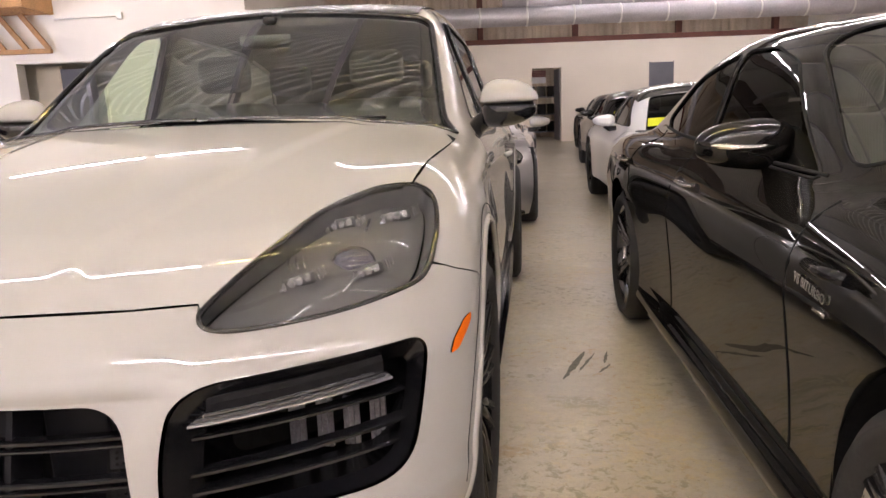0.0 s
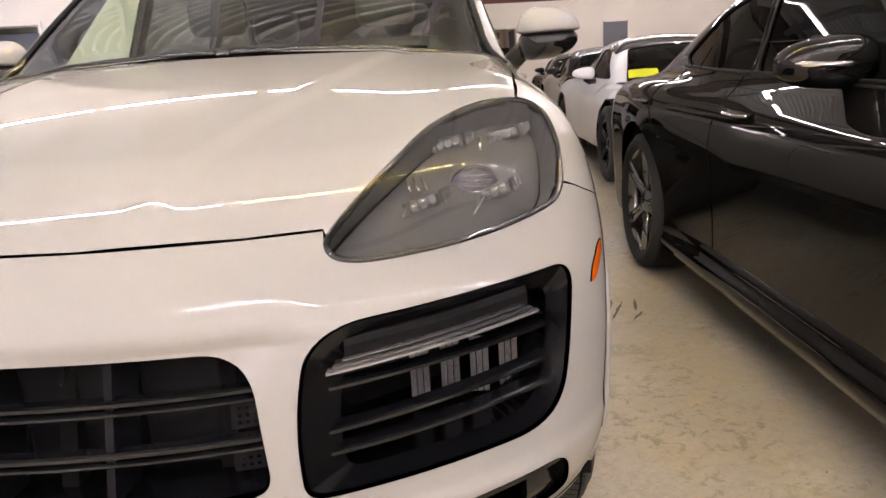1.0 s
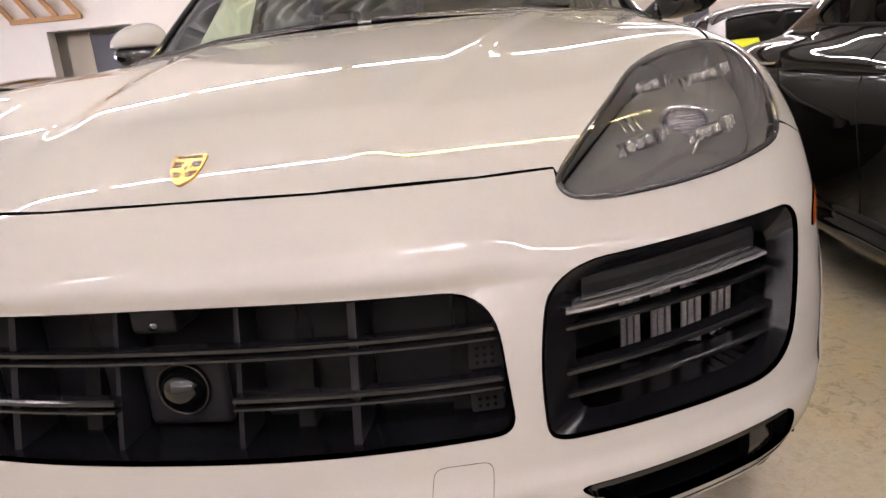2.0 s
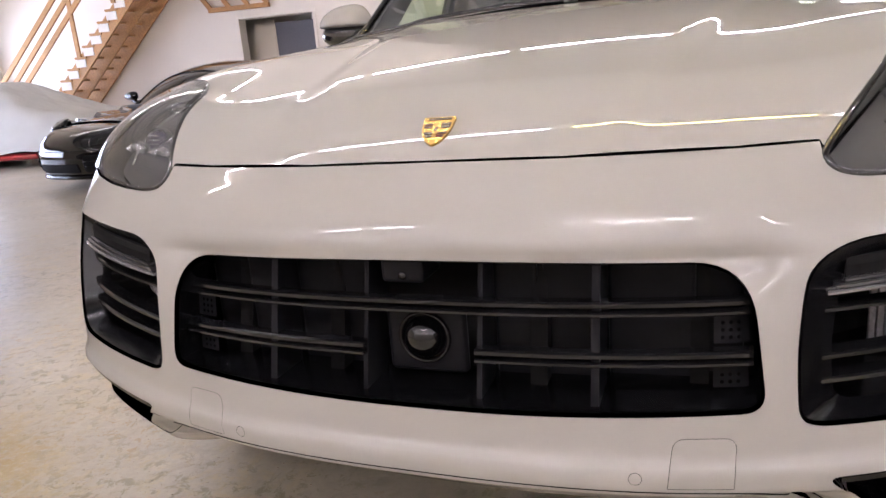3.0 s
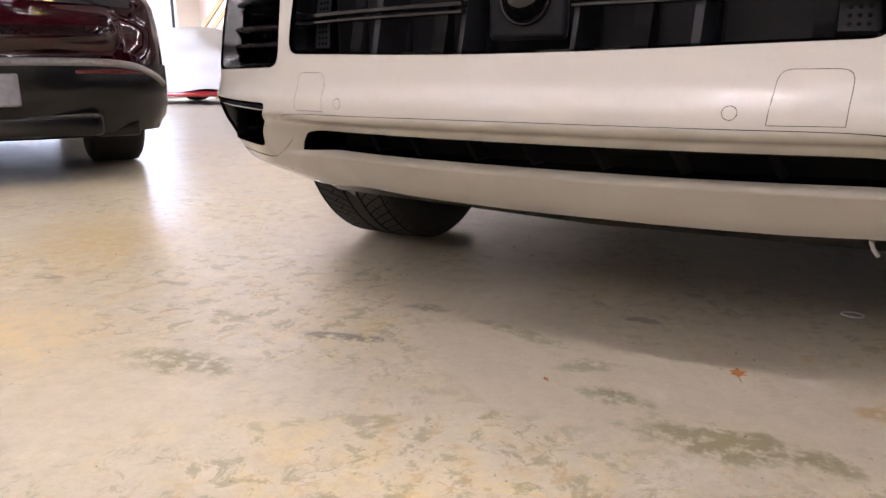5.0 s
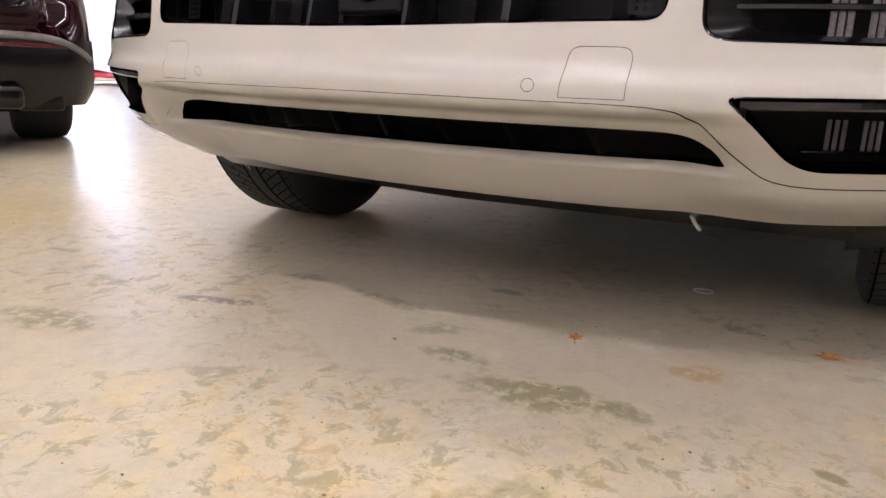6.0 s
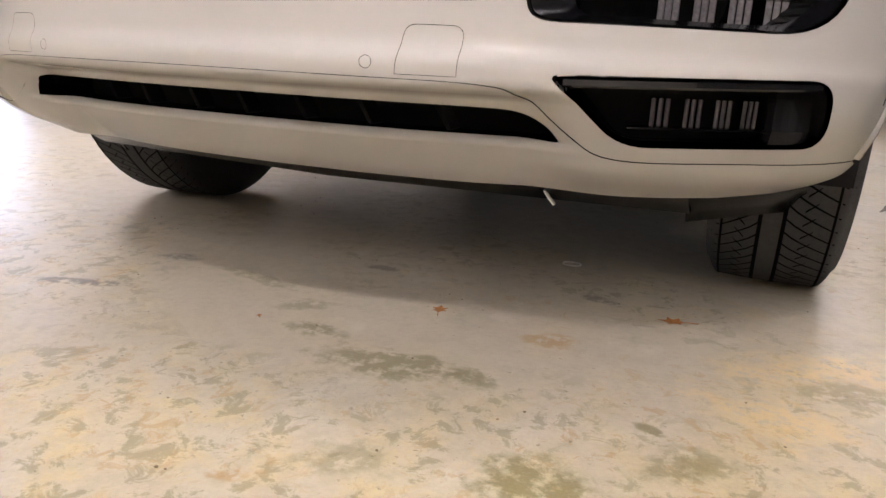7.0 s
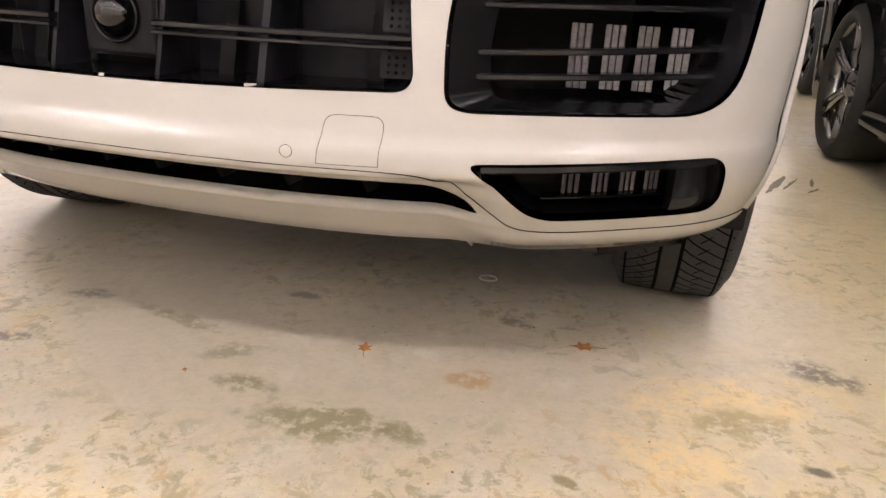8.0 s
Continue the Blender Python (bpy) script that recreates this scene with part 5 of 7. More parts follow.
# ---- side intakes: frame, daytime light, slats and the coolers behind
for s in (1, -1):
    it = new("side_intake")
    it.parent = suv_car
    tagged(it, "black side air intake with slats and a daytime light bar")
    o = INTAKE if s > 0 else mirror(INTAKE)
    cavity("intake", o, 0.27, PLASTIC, it, "black intake frame", -0.002)
    # sloping shoulder inside the frame
    ring0, ring1 = dense(grown(o, -0.004), 0.012), dense(grown(o, -0.004), 0.012)
    cen = np.array((s * 0.672, 0.605))
    inner_ring = cen + (ring1 - cen) * np.array((0.86, 0.80)) + np.array((s * 0.008, -0.012))
    p0, p1 = on_front(ring0[:, 0], ring0[:, 1], 0.006), on_front(inner_ring[:, 0], inner_ring[:, 1], 0.045)
    k = len(p0)
    link("intake_shoulder", list(p0) + list(p1), [(i, (i + 1) % k, k + (i + 1) % k, k + i) for i in range(k)], PLASTIC, it, "satin black intake surround")
    t = np.linspace(0, 1, 18)
    us = s * (0.535 + 0.245 * t)
    zs = 0.660 + 0.015 * t
    strip("light_bar_housing", us, zs + 0.018, 0.026, 0.021, 0.05, DARK, it, "black light housing")
    strip("daytime_light", s * (0.517 + 0.272 * t), zs + 0.000, 0.014, 0.0026, 0.03, DRL_EDGE, it, "silver daytime light bar")
    strip("daytime_light", s * (0.524 + 0.255 * t), zs + 0.0065, 0.016, 0.0034, 0.03, DRL_GREY, it)
    strip("daytime_light", s * (0.533 + 0.230 * t), zs + 0.0135, 0.018, 0.0024, 0.03, DRL_GREY, it)
    for z, rise, h in ((0.634, 0.008, 0.004), (0.575, 0.014, 0.0045), (0.544, 0.008, 0.0045)):
        uu = s * (0.515 + 0.300 * t)
        strip("intake_slat", uu, z + rise * t, 0.032, h, 0.03, BAR_BLACK, it)
    for x, y in ((0.627, 0.378), (0.677, 0.392), (0.726, 0.404), (0.775, 0.418)):
        for j in (-1, 0, 1):
            part("cooler_fin", block(-0.0046, 0.0046, 0, 0.008, 0.515, 0.612, 0.001, 1), FINS, it, m=Matrix.Translation((s * (x + 0.0108 * j), y - 0.03, 0)))
    # lower intake
    lf = new("lower_intake")
    lf.parent = suv_car
    tagged(lf, "black lower air intake")
    o = FOG if s > 0 else mirror(FOG)
    cavity("lower_intake", o, 0.12, PLASTIC, lf, "black lower intake frame", -0.002)
    strip("intake_blade", s * np.linspace(0.53, 0.79, 12), np.linspace(0.429, 0.436, 12), 0.005, 0.0065, 0.05, BAR_BLACK, lf)
    strip("intake_blade", s * np.linspace(0.59, 0.79, 12), np.linspace(0.369, 0.369, 12), 0.06, 0.002, 0.03, PLASTIC, lf)
    strip("blank_plate", s * np.linspace(0.752, 0.806, 6), np.linspace(0.395, 0.395, 6), 0.030, 0.040, 0.02, BAR_BLACK, lf, "smooth black blank plate")
    for u in (0.628, 0.671, 0.714, 0.755):
        for j in range(3):
            p = on_front(s * (u + (j - 1) * 0.009), 0.395, 0.095)[0]
            part("cooler_fin", block(-0.003, 0.003, 0, 0.006, 0.371, 0.410, 0.001, 1), FIN_SHADE, lf, m=Matrix.Translation((p[0], p[1], 0)))
    # side marker
    mk = rounded([(0.900, 0.687, 0.006), (0.922, 0.690, 0.006), (0.978, 0.730, 0.006), (0.982, 0.742, 0.005), (0.955, 0.738, 0.01), (0.915, 0.712, 0.01)], 4)
    skin("side_marker", suv, fan_front, mk if s > 0 else mirror(mk), [], 0.012, ORANGE, suv_car, "orange side marker", lift=0.003, rim=0.004)

# ---- slot in the spoiler
slot = new("lower_slot")
slot.parent = suv_car
tagged(slot, "dark lower air slot with slanted ribs")
so = dense(grown(SLOT, 0.004), 0.02)
p0, p1 = on_front(so[:, 0], so[:, 1], 0.012), on_front(so[:, 0], so[:, 1], 0.13)
k = len(so)
link("slot_frame", list(p0) + list(p1), [(i, (i + 1) % k, k + (i + 1) % k, k + i) for i in range(k)], PLASTIC, slot, smooth=False)
pts, tri, _ = tri_domain(so, [], 0.04)
link("slot_back", on_front(pts[:, 0], pts[:, 1], 0.13), tri, DARK, slot)
for x in (-0.40, -0.29, -0.16, -0.05, 0.07, 0.19, 0.32):
    p = on_front(x, 0.376, 0.04)[0]
    part("slot_rib", block(-0.004, 0.004, 0.04, 0.08, 0.338, 0.412, 0.001, 1), DARK, slot, m=Matrix.Translation((p[0], p[1], 0.376)) @ Matrix.Rotation(radians(-32), 4, "Y") @ Matrix.Translation((0, 0, -0.376)))

# ---- badge on the hood
b_out = rounded([(-0.0255, 0.032, 0.004), (0.0, 0.0312, 0.02), (0.0255, 0.032, 0.004), (0.024, 0.0, 0.02), (0.013, -0.024, 0.012), (0.0, -0.033, 0.004), (-0.013, -0.024, 0.012), (-0.024, 0.0, 0.02)], 4)
o, d = fan_hood(np.array([0.0]), np.array([0.165]))
bc = leave(suv, o, d)[0]
bn = grad(suv, bc[None])[0]
badge = new("badge")
badge.parent = suv_car
tagged(badge, "gold shield badge with red and black fields")
bup = np.array((0, -bn[2], bn[1]))
bup = bup if bup[2] > 0 else -bup


def plate(name, out2, h0, h1, material, label=""):
    k = len(out2)
    base = [bc + np.array((u, 0, 0)) + bup * w for u, w in out2]
    v = [q + bn * h0 for q in base] + [q + bn * h1 for q in base]
    f = [(i, (i + 1) % k, k + (i + 1) % k, k + i) for i in range(k)] + [tuple(range(k, 2 * k))]
    link(name, v, f, material, badge, label, smooth=False)


plate("shield", b_out, -0.002, 0.0035, GOLD, "gold shield")
for s in (1, -1):
    for i in range(2):
        z = 0.017 - 0.007 * i
        plate("field_bar", np.array([(s * 0.006, z), (s * 0.021, z), (s * 0.021, z - 0.0048), (s * 0.006, z - 0.0048)])[::s], 0.003, 0.0042, BADGE_RED if s < 0 else BADGE_BLACK)
        z = -0.004 - 0.007 * i
        plate("field_bar", np.array([(s * 0.004, z), (s * (0.019 - 0.004 * i), z), (s * (0.017 - 0.004 * i), z - 0.0048), (s * 0.004, z - 0.0048)])[::s], 0.003, 0.0042, BADGE_BLACK if s < 0 else BADGE_RED)
plate("field", rounded([(-0.007, 0.011, 0.002), (0.007, 0.011, 0.002), (0.006, -0.006, 0.003), (0.0, -0.011, 0.002), (-0.006, -0.006, 0.003)], 3), 0.003, 0.0048, GOLD)
plate("field_bar", rounded([(-0.002, 0.006, 0.001), (0.003, 0.007, 0.001), (0.002, -0.004, 0.001), (-0.003, -0.003, 0.001)], 2), 0.004, 0.0054, BADGE_BLACK)
plate("field_bar", rounded([(-0.020, 0.029, 0.001), (0.020, 0.029, 0.001), (0.019, 0.0245, 0.001), (-0.019, 0.0245, 0.001)], 2), 0.003, 0.0041, BADGE_BLACK)

# ---- cabin of the SUV
ROOFLINE = curve1([1.0, 1.40, 1.8, 2.2, 2.6, 3.2, 3.9, 4.4, 4.9], [0.88, 1.125, 1.37, 1.565, 1.645, 1.665, 1.61, 1.45, 1.15])


def suv_cabin(x, y, z):
    a = np.abs(x)
    s = a - (0.865 - 0.37 * np.maximum(z - 1.06, -0.05) - 0.03 * (1 - step01(y, 1.4, 2.2)) - 0.10 * step01(y, 3.6, 4.8))
    t = z - ROOFLINE(y) + 0.10 * (a / 0.7) ** 2 - 0.055 * step01(y, 1.5, 2.15) * (a / 0.7) ** 2
    return smax(smax(s, t, 0.10), 0.85 - z, 0.05)


def suv_whole(x, y, z):
    return smin(suv(x, y, z), suv_cabin(x, y, z), 0.03)


SCREEN_TOP = 2.20
for s in (1, -1):
    place, inv = lateral(0.30, 0.80, s)
    end = 0.80 + 0.25 * math.pi + 0.30

    def cab_side(pts):
        q = dense(rounded([(a, b, 0.05) for a, b in pts], 4), 0.06)
        o = np.stack([np.zeros(len(q)), q[:, 0], q[:, 1]], 1)
        return inv(leave(suv_cabin, o, np.tile(np.array((1.0, 0, 0)), (len(q), 1))))

    def cab_top(pts):
        q = dense(rounded([(a, b, 0.04) for a, b in pts], 4), 0.06)
        o = np.stack([q[:, 0], q[:, 1], np.full(len(q), 0.8)], 1)
        h = inv(leave(suv_cabin, o, np.tile(np.array((0, 0, 1.0)), (len(q), 1))))
        return h

    panes = [("front_window", cab_side([(1.93, 1.10), (2.52, 1.10), (2.52, 1.53), (2.30, 1.50)])), ("rear_window", cab_side([(2.62, 1.10), (3.45, 1.11), (3.52, 1.50), (2.62, 1.535)])),
             ("quarter_window", cab_side([(3.58, 1.12), (4.2, 1.16), (4.0, 1.40), (3.62, 1.48)]))]
    wind = cab_top([(0.0, 1.40), (0.800, 1.475), (0.672, 2.15), (0.0, SCREEN_TOP)])
    base = to_side(np.array([(0.84, 1.42, 1.06)]))[0]
    # cabin shell from the waist up to the middle of the roof
    waist = []
    for y in np.linspace(1.40, 4.75, 24):
        o, d = np.array([[0.0, y, float(WAIST(y)) - 0.0 + 0.02]]), np.array([[1.0, 0, 0]])
        waist.append(inv(leave(suv_whole, o, d))[0])
    out = waist + [np.array((4.75, end)), np.array((1.40, end))]
    past = wind.copy()
    past[:, 1] = np.where(past[:, 1] > end - 0.01, end + 0.05, past[:, 1])
    skin("cabin_shell", suv_whole, place, np.array(out), [h for _, h in panes] + [past], 0.035, CHALK, suv_car, "chalk-white roof and pillars")
    skin("cabin_lining", suv_whole, place, np.array(out) * np.array((1, 1.0)), [grown(h, 0.012) for _, h in panes] + [past], 0.06, DARK, suv_car, "black cabin lining", lift=-0.022)
    q = grown(wind, 0.003)
    q = q[q[:, 1] < end - 0.012]
    q = np.roll(q, -int(np.argmax(np.linalg.norm(np.diff(np.vstack([q, q[:1]]), axis=0), axis=1))) - 1, 0)
    o, d = place(q[:, 0], q[:, 1])
    rod("screen_seal", leave(suv_whole, o, d), 0.011, GLOSS_BLACK, suv_car, "black windscreen seal", n=6)
    for k, h in panes:
        skin(k, suv_whole, place, grown(h, 0.004), [], 0.05, DOOR_GLASS if k == "front_window" else TINT, suv_car, "side window", lift=-0.006)
        q = dense(h, 0.04)
        o, d = place(q[:, 0], q[:, 1])
        v, f = tube(leave(suv_whole, o, d), 0.005, 6, closed=True)
        link("window_seal", v, f, GLOSS_BLACK, suv_car, "black window seal")
    skin("windscreen", suv_whole, place, np.minimum(grown(wind, 0.004), np.array((99, end))), [], 0.04, SCREEN, suv_car, "clear windscreen", lift=-0.005)
    # black band round the windscreen
    q = dense(wind, 0.03)
    q = q[q[:, 1] < end - 0.004]
    o, d = place(q[:, 0], q[:, 1])
    e = leave(suv_whole, o, d)
    # mirrors
    mr = new("door_mirror")
    mr.parent = suv_car
    tagged(mr, "door mirror with a white cap over a black base")
    m = Matrix.Translation((0.998 if s > 0 else -0.958, 1.82, 1.157)) @ Matrix.Diagonal((1.10, 1.0, 1.12, 1))
    bm = bmesh.new()
    bmesh.ops.create_uvsphere(bm, u_segments=32, v_segments=20, radius=1)
    for vtx in bm.verts:
        x, y, z = vtx.co
        zz = 0.068 * z if z > 0 else 0.012 * z
        vtx.co = Vector((0.098 * math.copysign(abs(x) ** 0.8, x), y * (0.10 if y < 0 else 0.05), zz * (1 - 0.22 * x * s) + 0.004))
    part("mirror_cap", bm, CHALK, mr, "chalk-white mirror cap", True, m)
    bm = bmesh.new()
    bmesh.ops.create_uvsphere(bm, u_segments=24, v_segments=14, radius=1)
    for vtx in bm.verts:
        x, y, z = vtx.co
        vtx.co = Vector((0.093 * math.copysign(abs(x) ** 0.8, x), y * (0.092 if y < 0 else 0.05), z * 0.040 - 0.024 - 0.016 * (1 - x * s) * (z < 0)))
    part("mirror_base", bm, GLOSS_BLACK, mr, "black mirror base", True, m)
    v, f = tube([(s * 0.85, 1.86, 1.04), (s * 0.89, 1.85, 1.08), (s * 0.93, 1.835, 1.115), (s * 0.97, 1.83, 1.14)], 0.048, 10, flat=0.7)
    link("mirror_foot", v, f, GLOSS_BLACK, mr, "black mirror foot")
    # wiper
    rod("wiper", [(s * 0.10 - 0.05, 1.44, 1.128), (s * 0.10 + 0.30, 1.47, 1.128), (s * 0.10 + 0.5, 1.49, 1.12)], 0.006, PLASTIC, suv_car, n=6)
skin("cowl", suv_whole, lambda x, y: (np.stack([x, y, np.full_like(x, 0.8)], 1), np.tile(np.array((0, 0, 1.0)), (len(x), 1))), both([(0.0, 1.352), (0.3, 1.362), (0.6, 1.40), (0.80, 1.425), (0.78, 1.46), (0.6, 1.425), (0.3, 1.375), (0.0, 1.362)]), [], 0.02, PLASTIC, suv_car, "black cowl", lift=-0.012)
part("dashboard", block(-0.70, 0.70, 1.58, 2.05, 0.80, 1.08, 0.07, 3), LEATHER, suv_car, smooth=True)
for y in (2.35, 3.30):
    for s in (1, -1):
        part("seat_back", block(s * 0.37 - 0.25, s * 0.37 + 0.25, y, y + 0.16, 0.5, 1.20, 0.06, 3), LEATHER, suv_car, smooth=True)
        part("head_rest", block(s * 0.37 - 0.13, s * 0.37 + 0.13, y + 0.07, y + 0.16, 1.25, 1.42, 0.045, 3), LEATHER, suv_car, smooth=True)
part("rear_mirror", block(-0.11, 0.11, 2.03, 2.06, 1.41, 1.465, 0.014, 3), GLOSS_BLACK, suv_car, "interior mirror", smooth=True)
part("sensor_pod", block(-0.028, 0.028, 2.10, 2.16, 1.51, 1.545, 0.012, 3), PLASTIC, suv_car, smooth=True)
wheel_ring = [(-0.37 + 0.18 * math.cos(a), 2.0 + 0.06 * math.sin(a), 1.02 + 0.17 * math.sin(a)) for a in np.linspace(0, 2 * math.pi, 28, endpoint=False)]
rod("steering_wheel", wheel_ring, 0.016, LEATHER, suv_car, n=8, closed=True)
def roof_rays(x, y):
    return np.stack([x, y, np.full_like(x, 0.9)], 1), np.tile(np.array((0, 0, 1.0)), (len(x), 1))


skin("roof_panel", suv_whole, roof_rays, both([(0.0, SCREEN_TOP + 0.006), (0.30, 2.197), (0.56, 2.172), (0.615, 2.21), (0.60, 2.8), (0.56, 3.8), (0.0, 3.95)]), [], 0.05, PLASTIC, suv_car, "black glass roof panel", rim=0.003, lift=0.004)

# ---------------------------------------------------------------- other parked cars
def car_solids(c):
    """The lower body and the cabin of a car that faces -y, from its plan numbers."""
    hw = c["width"] / 2
    fr, rr, top, roof, wide = (curve1(*c[k]) for k in ("front", "rear", "deck", "roof", "side"))
    L = c["length"]

    def lower(x, y, z):
        a = np.abs(x)
        q = np.minimum(a, hw * 1.15) / hw
        f = c["nose"] * q**2.7 + fr(z) - y
        r = y - L + c["tail"] * q**3.2 + rr(z)
        t = z - top(y) + c.get("crown", 0.05) * q**2 - c.get("haunch", 0.0) * bump(a, hw * 0.82, 0.13) * (step01(y, 0.2, 0.7) - step01(y, 1.5, 1.9))
        s = a - (hw - 0.02 + wide(z) + 0.02 * bump(y, c["axle1"], 0.42) + c.get("hips", 0.03) * bump(y, c["axle2"], 0.55))
        return smax(smax(smax(f, t, 0.09), s, 0.13), r, 0.10)

    def cabin(x, y, z):
        a = np.abs(x)
        s = a - (c["cabin"] - c["tumble"] * np.maximum(z - c["belt"], -0.05) - 0.10 * step01(y, c["cab_end"] - 1.3, c["cab_end"]) - 0.05 * (1 - step01(y, c["cab_start"], c["cab_start"] + 0.7)))
        t = z - roof(y) + 0.10 * (a / 0.7) ** 2
        return smax(smax(s, t, 0.12), c["belt"] - 0.30 - z, 0.05)

    def whole(x, y, z):
        return smin(lower(x, y, z), cabin(x, y, z), 0.04)
    return lower, cabin, whole


def ball(centre, sign):
    """Rays that fan out from a point ahead (sign -1) or behind (+1)."""
    def place(az, el):
        o = np.tile(np.array(centre, float), (len(az), 1))
        return o, np.stack([np.sin(az) * np.cos(el), sign * np.cos(az) * np.cos(el), np.sin(el)], 1)
    return place


def patch(name, f, place, u0, u1, v0, v1, nu, nv, mat_, parent, label="", lift=0.0):
    """A plain rectangular panel on a solid."""
    us, vs = np.meshgrid(np.linspace(u0, u1, nu), np.linspace(v0, v1, nv), indexing="ij")
    o, d = place(us.ravel(), vs.ravel())
    p = leave(f, o, d)
    n = grad(f, p)
    p = p + n * lift
    faces = [(i * nv + j, (i + 1) * nv + j, (i + 1) * nv + j + 1, i * nv + j + 1) for i in range(nu - 1) for j in range(nv - 1)]
    a, b, cc = p[faces[0][0]], p[faces[0][1]], p[faces[0][2]]
    if np.dot(np.cross(b - a, cc - a), n[faces[0][0]]) < 0:
        faces = [q[::-1] for q in faces]
    return link(name, p, faces, mat_, parent, label, n)


def make_car(name, c, place_m, label, paint, rim, spokes=5, step=0.05, glass_mat=None, twin=True):
    car = empty(name, place_m, label, "car")
    lower, cabin, whole = car_solids(c)
    glass_mat = glass_mat or TINT
    hw, L, r = c["width"] / 2, c["length"], c["wheel"]
    ar = r + 0.055
    y0, y1 = c["axle1"] - ar - 0.05, c["axle2"] + ar + 0.05
    zb = c.get("sill", 0.26)
    for s in (1, -1):
        place, inv = lateral(0.30, 0.72, s)
        end = 0.72 + 0.25 * math.pi + 0.30
        holes = []

        def flank(pts):
            """Side-view outline (along, height) on the solid, in the panel's coordinates."""
            q = dense(rounded([(a, b, 0.05) for a, b in pts], 4), 0.08)
            o = np.stack([np.full(len(q), 0.0), q[:, 0], q[:, 1]], 1)
            return inv(leave(cabin, o, np.tile(np.array((1.0, 0, 0)), (len(q), 1))))

        def above(pts):
            q = dense(rounded([(a, b, 0.05) for a, b in pts], 4), 0.08)
            o = np.stack([q[:, 0], q[:, 1], np.full(len(q), 0.5)], 1)
            return inv(leave(whole, o, np.tile(np.array((0, 0, 1.0)), (len(q), 1))))

        for pts in c["windows"]:
            holes.append(("side_window", flank(pts)))
        arches = []
        for ya in (c["axle1"], c["axle2"]):
            arches.append([(ya - ar * math.cos(t), r + ar * math.sin(t)) for t in np.linspace(radians(-20), radians(200), 22)])
        arches = [[q for q in a if q[1] > zb + 0.004] for a in arches]
        out = [(y0, zb)] + arches[0] + arches[1] + [(y1, zb), (y1, end), (y0, end)]
        for k in ("screen", "rear_screen"):
            if k in c:
                holes.append((k, above(c[k])))
        def past(h):
            """Let an opening that crosses the middle line run past the panel's edge."""
            h = h.copy()
            h[:, 1] = np.where(h[:, 1] > end - 0.01, end + 0.05, h[:, 1])
            return h
        skin("body_side", whole, place, np.array(out), [past(h) for _, h in holes], step, paint, car)
        for k, h in holes:
            h = grown(h, 0.004)
            q = h[h[:, 1] < end - 0.012]
            q = np.roll(q, -int(np.argmax(np.linalg.norm(np.diff(np.vstack([q, q[:1]]), axis=0), axis=1))) - 1, 0)
            o_, d_ = place(q[:, 0], q[:, 1])
            rod("window_seal", leave(whole, o_, d_), 0.005, SEAL, car, n=6, closed=k == "side_window")
        for k, h in holes:
            skin(k, whole, place, np.minimum(grown(h, 0.006), np.array((99, end))), [], step, SCREEN if k == "screen" and c.get("clear") else glass_mat, car, lift=-0.006)
        for ya in (c["axle1"], c["axle2"]):
            pts = [(s * (hw - 0.03), ya - (ar + 0.004) * math.cos(t), r + (ar + 0.004) * math.sin(t)) for t in np.linspace(radians(-12), radians(192), 24)]
            v, f = [], []
            for q in pts:
                v += [q, (s * (hw - 0.35), q[1], q[2])]
            link("arch_liner", v, [(2 * i, 2 * i + 1, 2 * i + 3, 2 * i + 2) for i in range(len(pts) - 1)], DARK, car)
            wheel(car, (s * (hw - c.get("tuck", 0.145)), ya, r), r, c.get("tyre", 0.25), spokes, rim, 0, s, False, twin, c.get("gap", 0.105))
        # mirror
        my, mz = c["mirror"]
        mb = hw - 0.06
        m = Matrix.Translation((s * c.get("mirror_x", mb + 0.10), my, mz))
        bm = bmesh.new()
        bmesh.ops.create_uvsphere(bm, u_segments=20, v_segments=12, radius=1)
        for vtx in bm.verts:
            x, y, z = vtx.co
            x = math.copysign(abs(x) ** 0.7, x)
            vtx.co = Vector((x * c.get("mirror_w", 0.125), max(y, -0.85) * (0.075 if y < 0 else 0.045), math.copysign(abs(z) ** 0.8, z) * (c.get("mirror_h", 0.075) - 0.014 * x * s)))
        part("mirror_shell", bm, c.get("mirror_paint", paint), car, "door mirror", True, m)
        mx = c.get("mirror_x", mb + 0.10)
        v, f = tube([(s * (mx - 0.10), my - 0.06, mz - 0.135), (s * (mx - 0.085), my - 0.04, mz - 0.09), (s * (mx - 0.07), my - 0.01, mz - 0.03)] if "mirror_x" in c else [(s * (mb - 0.02), my + 0.02, mz - 0.08), (s * (mb + 0.04), my + 0.01, mz - 0.085), (s * (mb + 0.09), my, mz - 0.05)], 0.028, 8)
        link("mirror_foot", v, f, GLOSS_BLACK, car)
    # nose and tail
    cz = c.get("core", 0.50)
    az1 = math.atan2(hw, 0.95 - (c["axle1"] - ar - 0.01))
    az2 = math.atan2(hw, c["axle2"] + ar + 0.01 - (L - 0.95))
    patch("front_panel", whole, ball((0, 0.95, cz), -1), -az1, az1, -0.30, 1.05, 60, 26, paint, car, lift=-0.005)
    patch("rear_panel", whole, ball((0, L - 0.95, cz), 1), -az2, az2, -0.30, 1.05, 60, 26, paint, car, lift=-0.005)
    part("underbody", block(-hw + 0.18, hw - 0.18, 0.35, L - 0.35, c.get("sill", 0.26) - 0.05, c.get("sill", 0.26) + 0.05, 0.02), DARK, car)
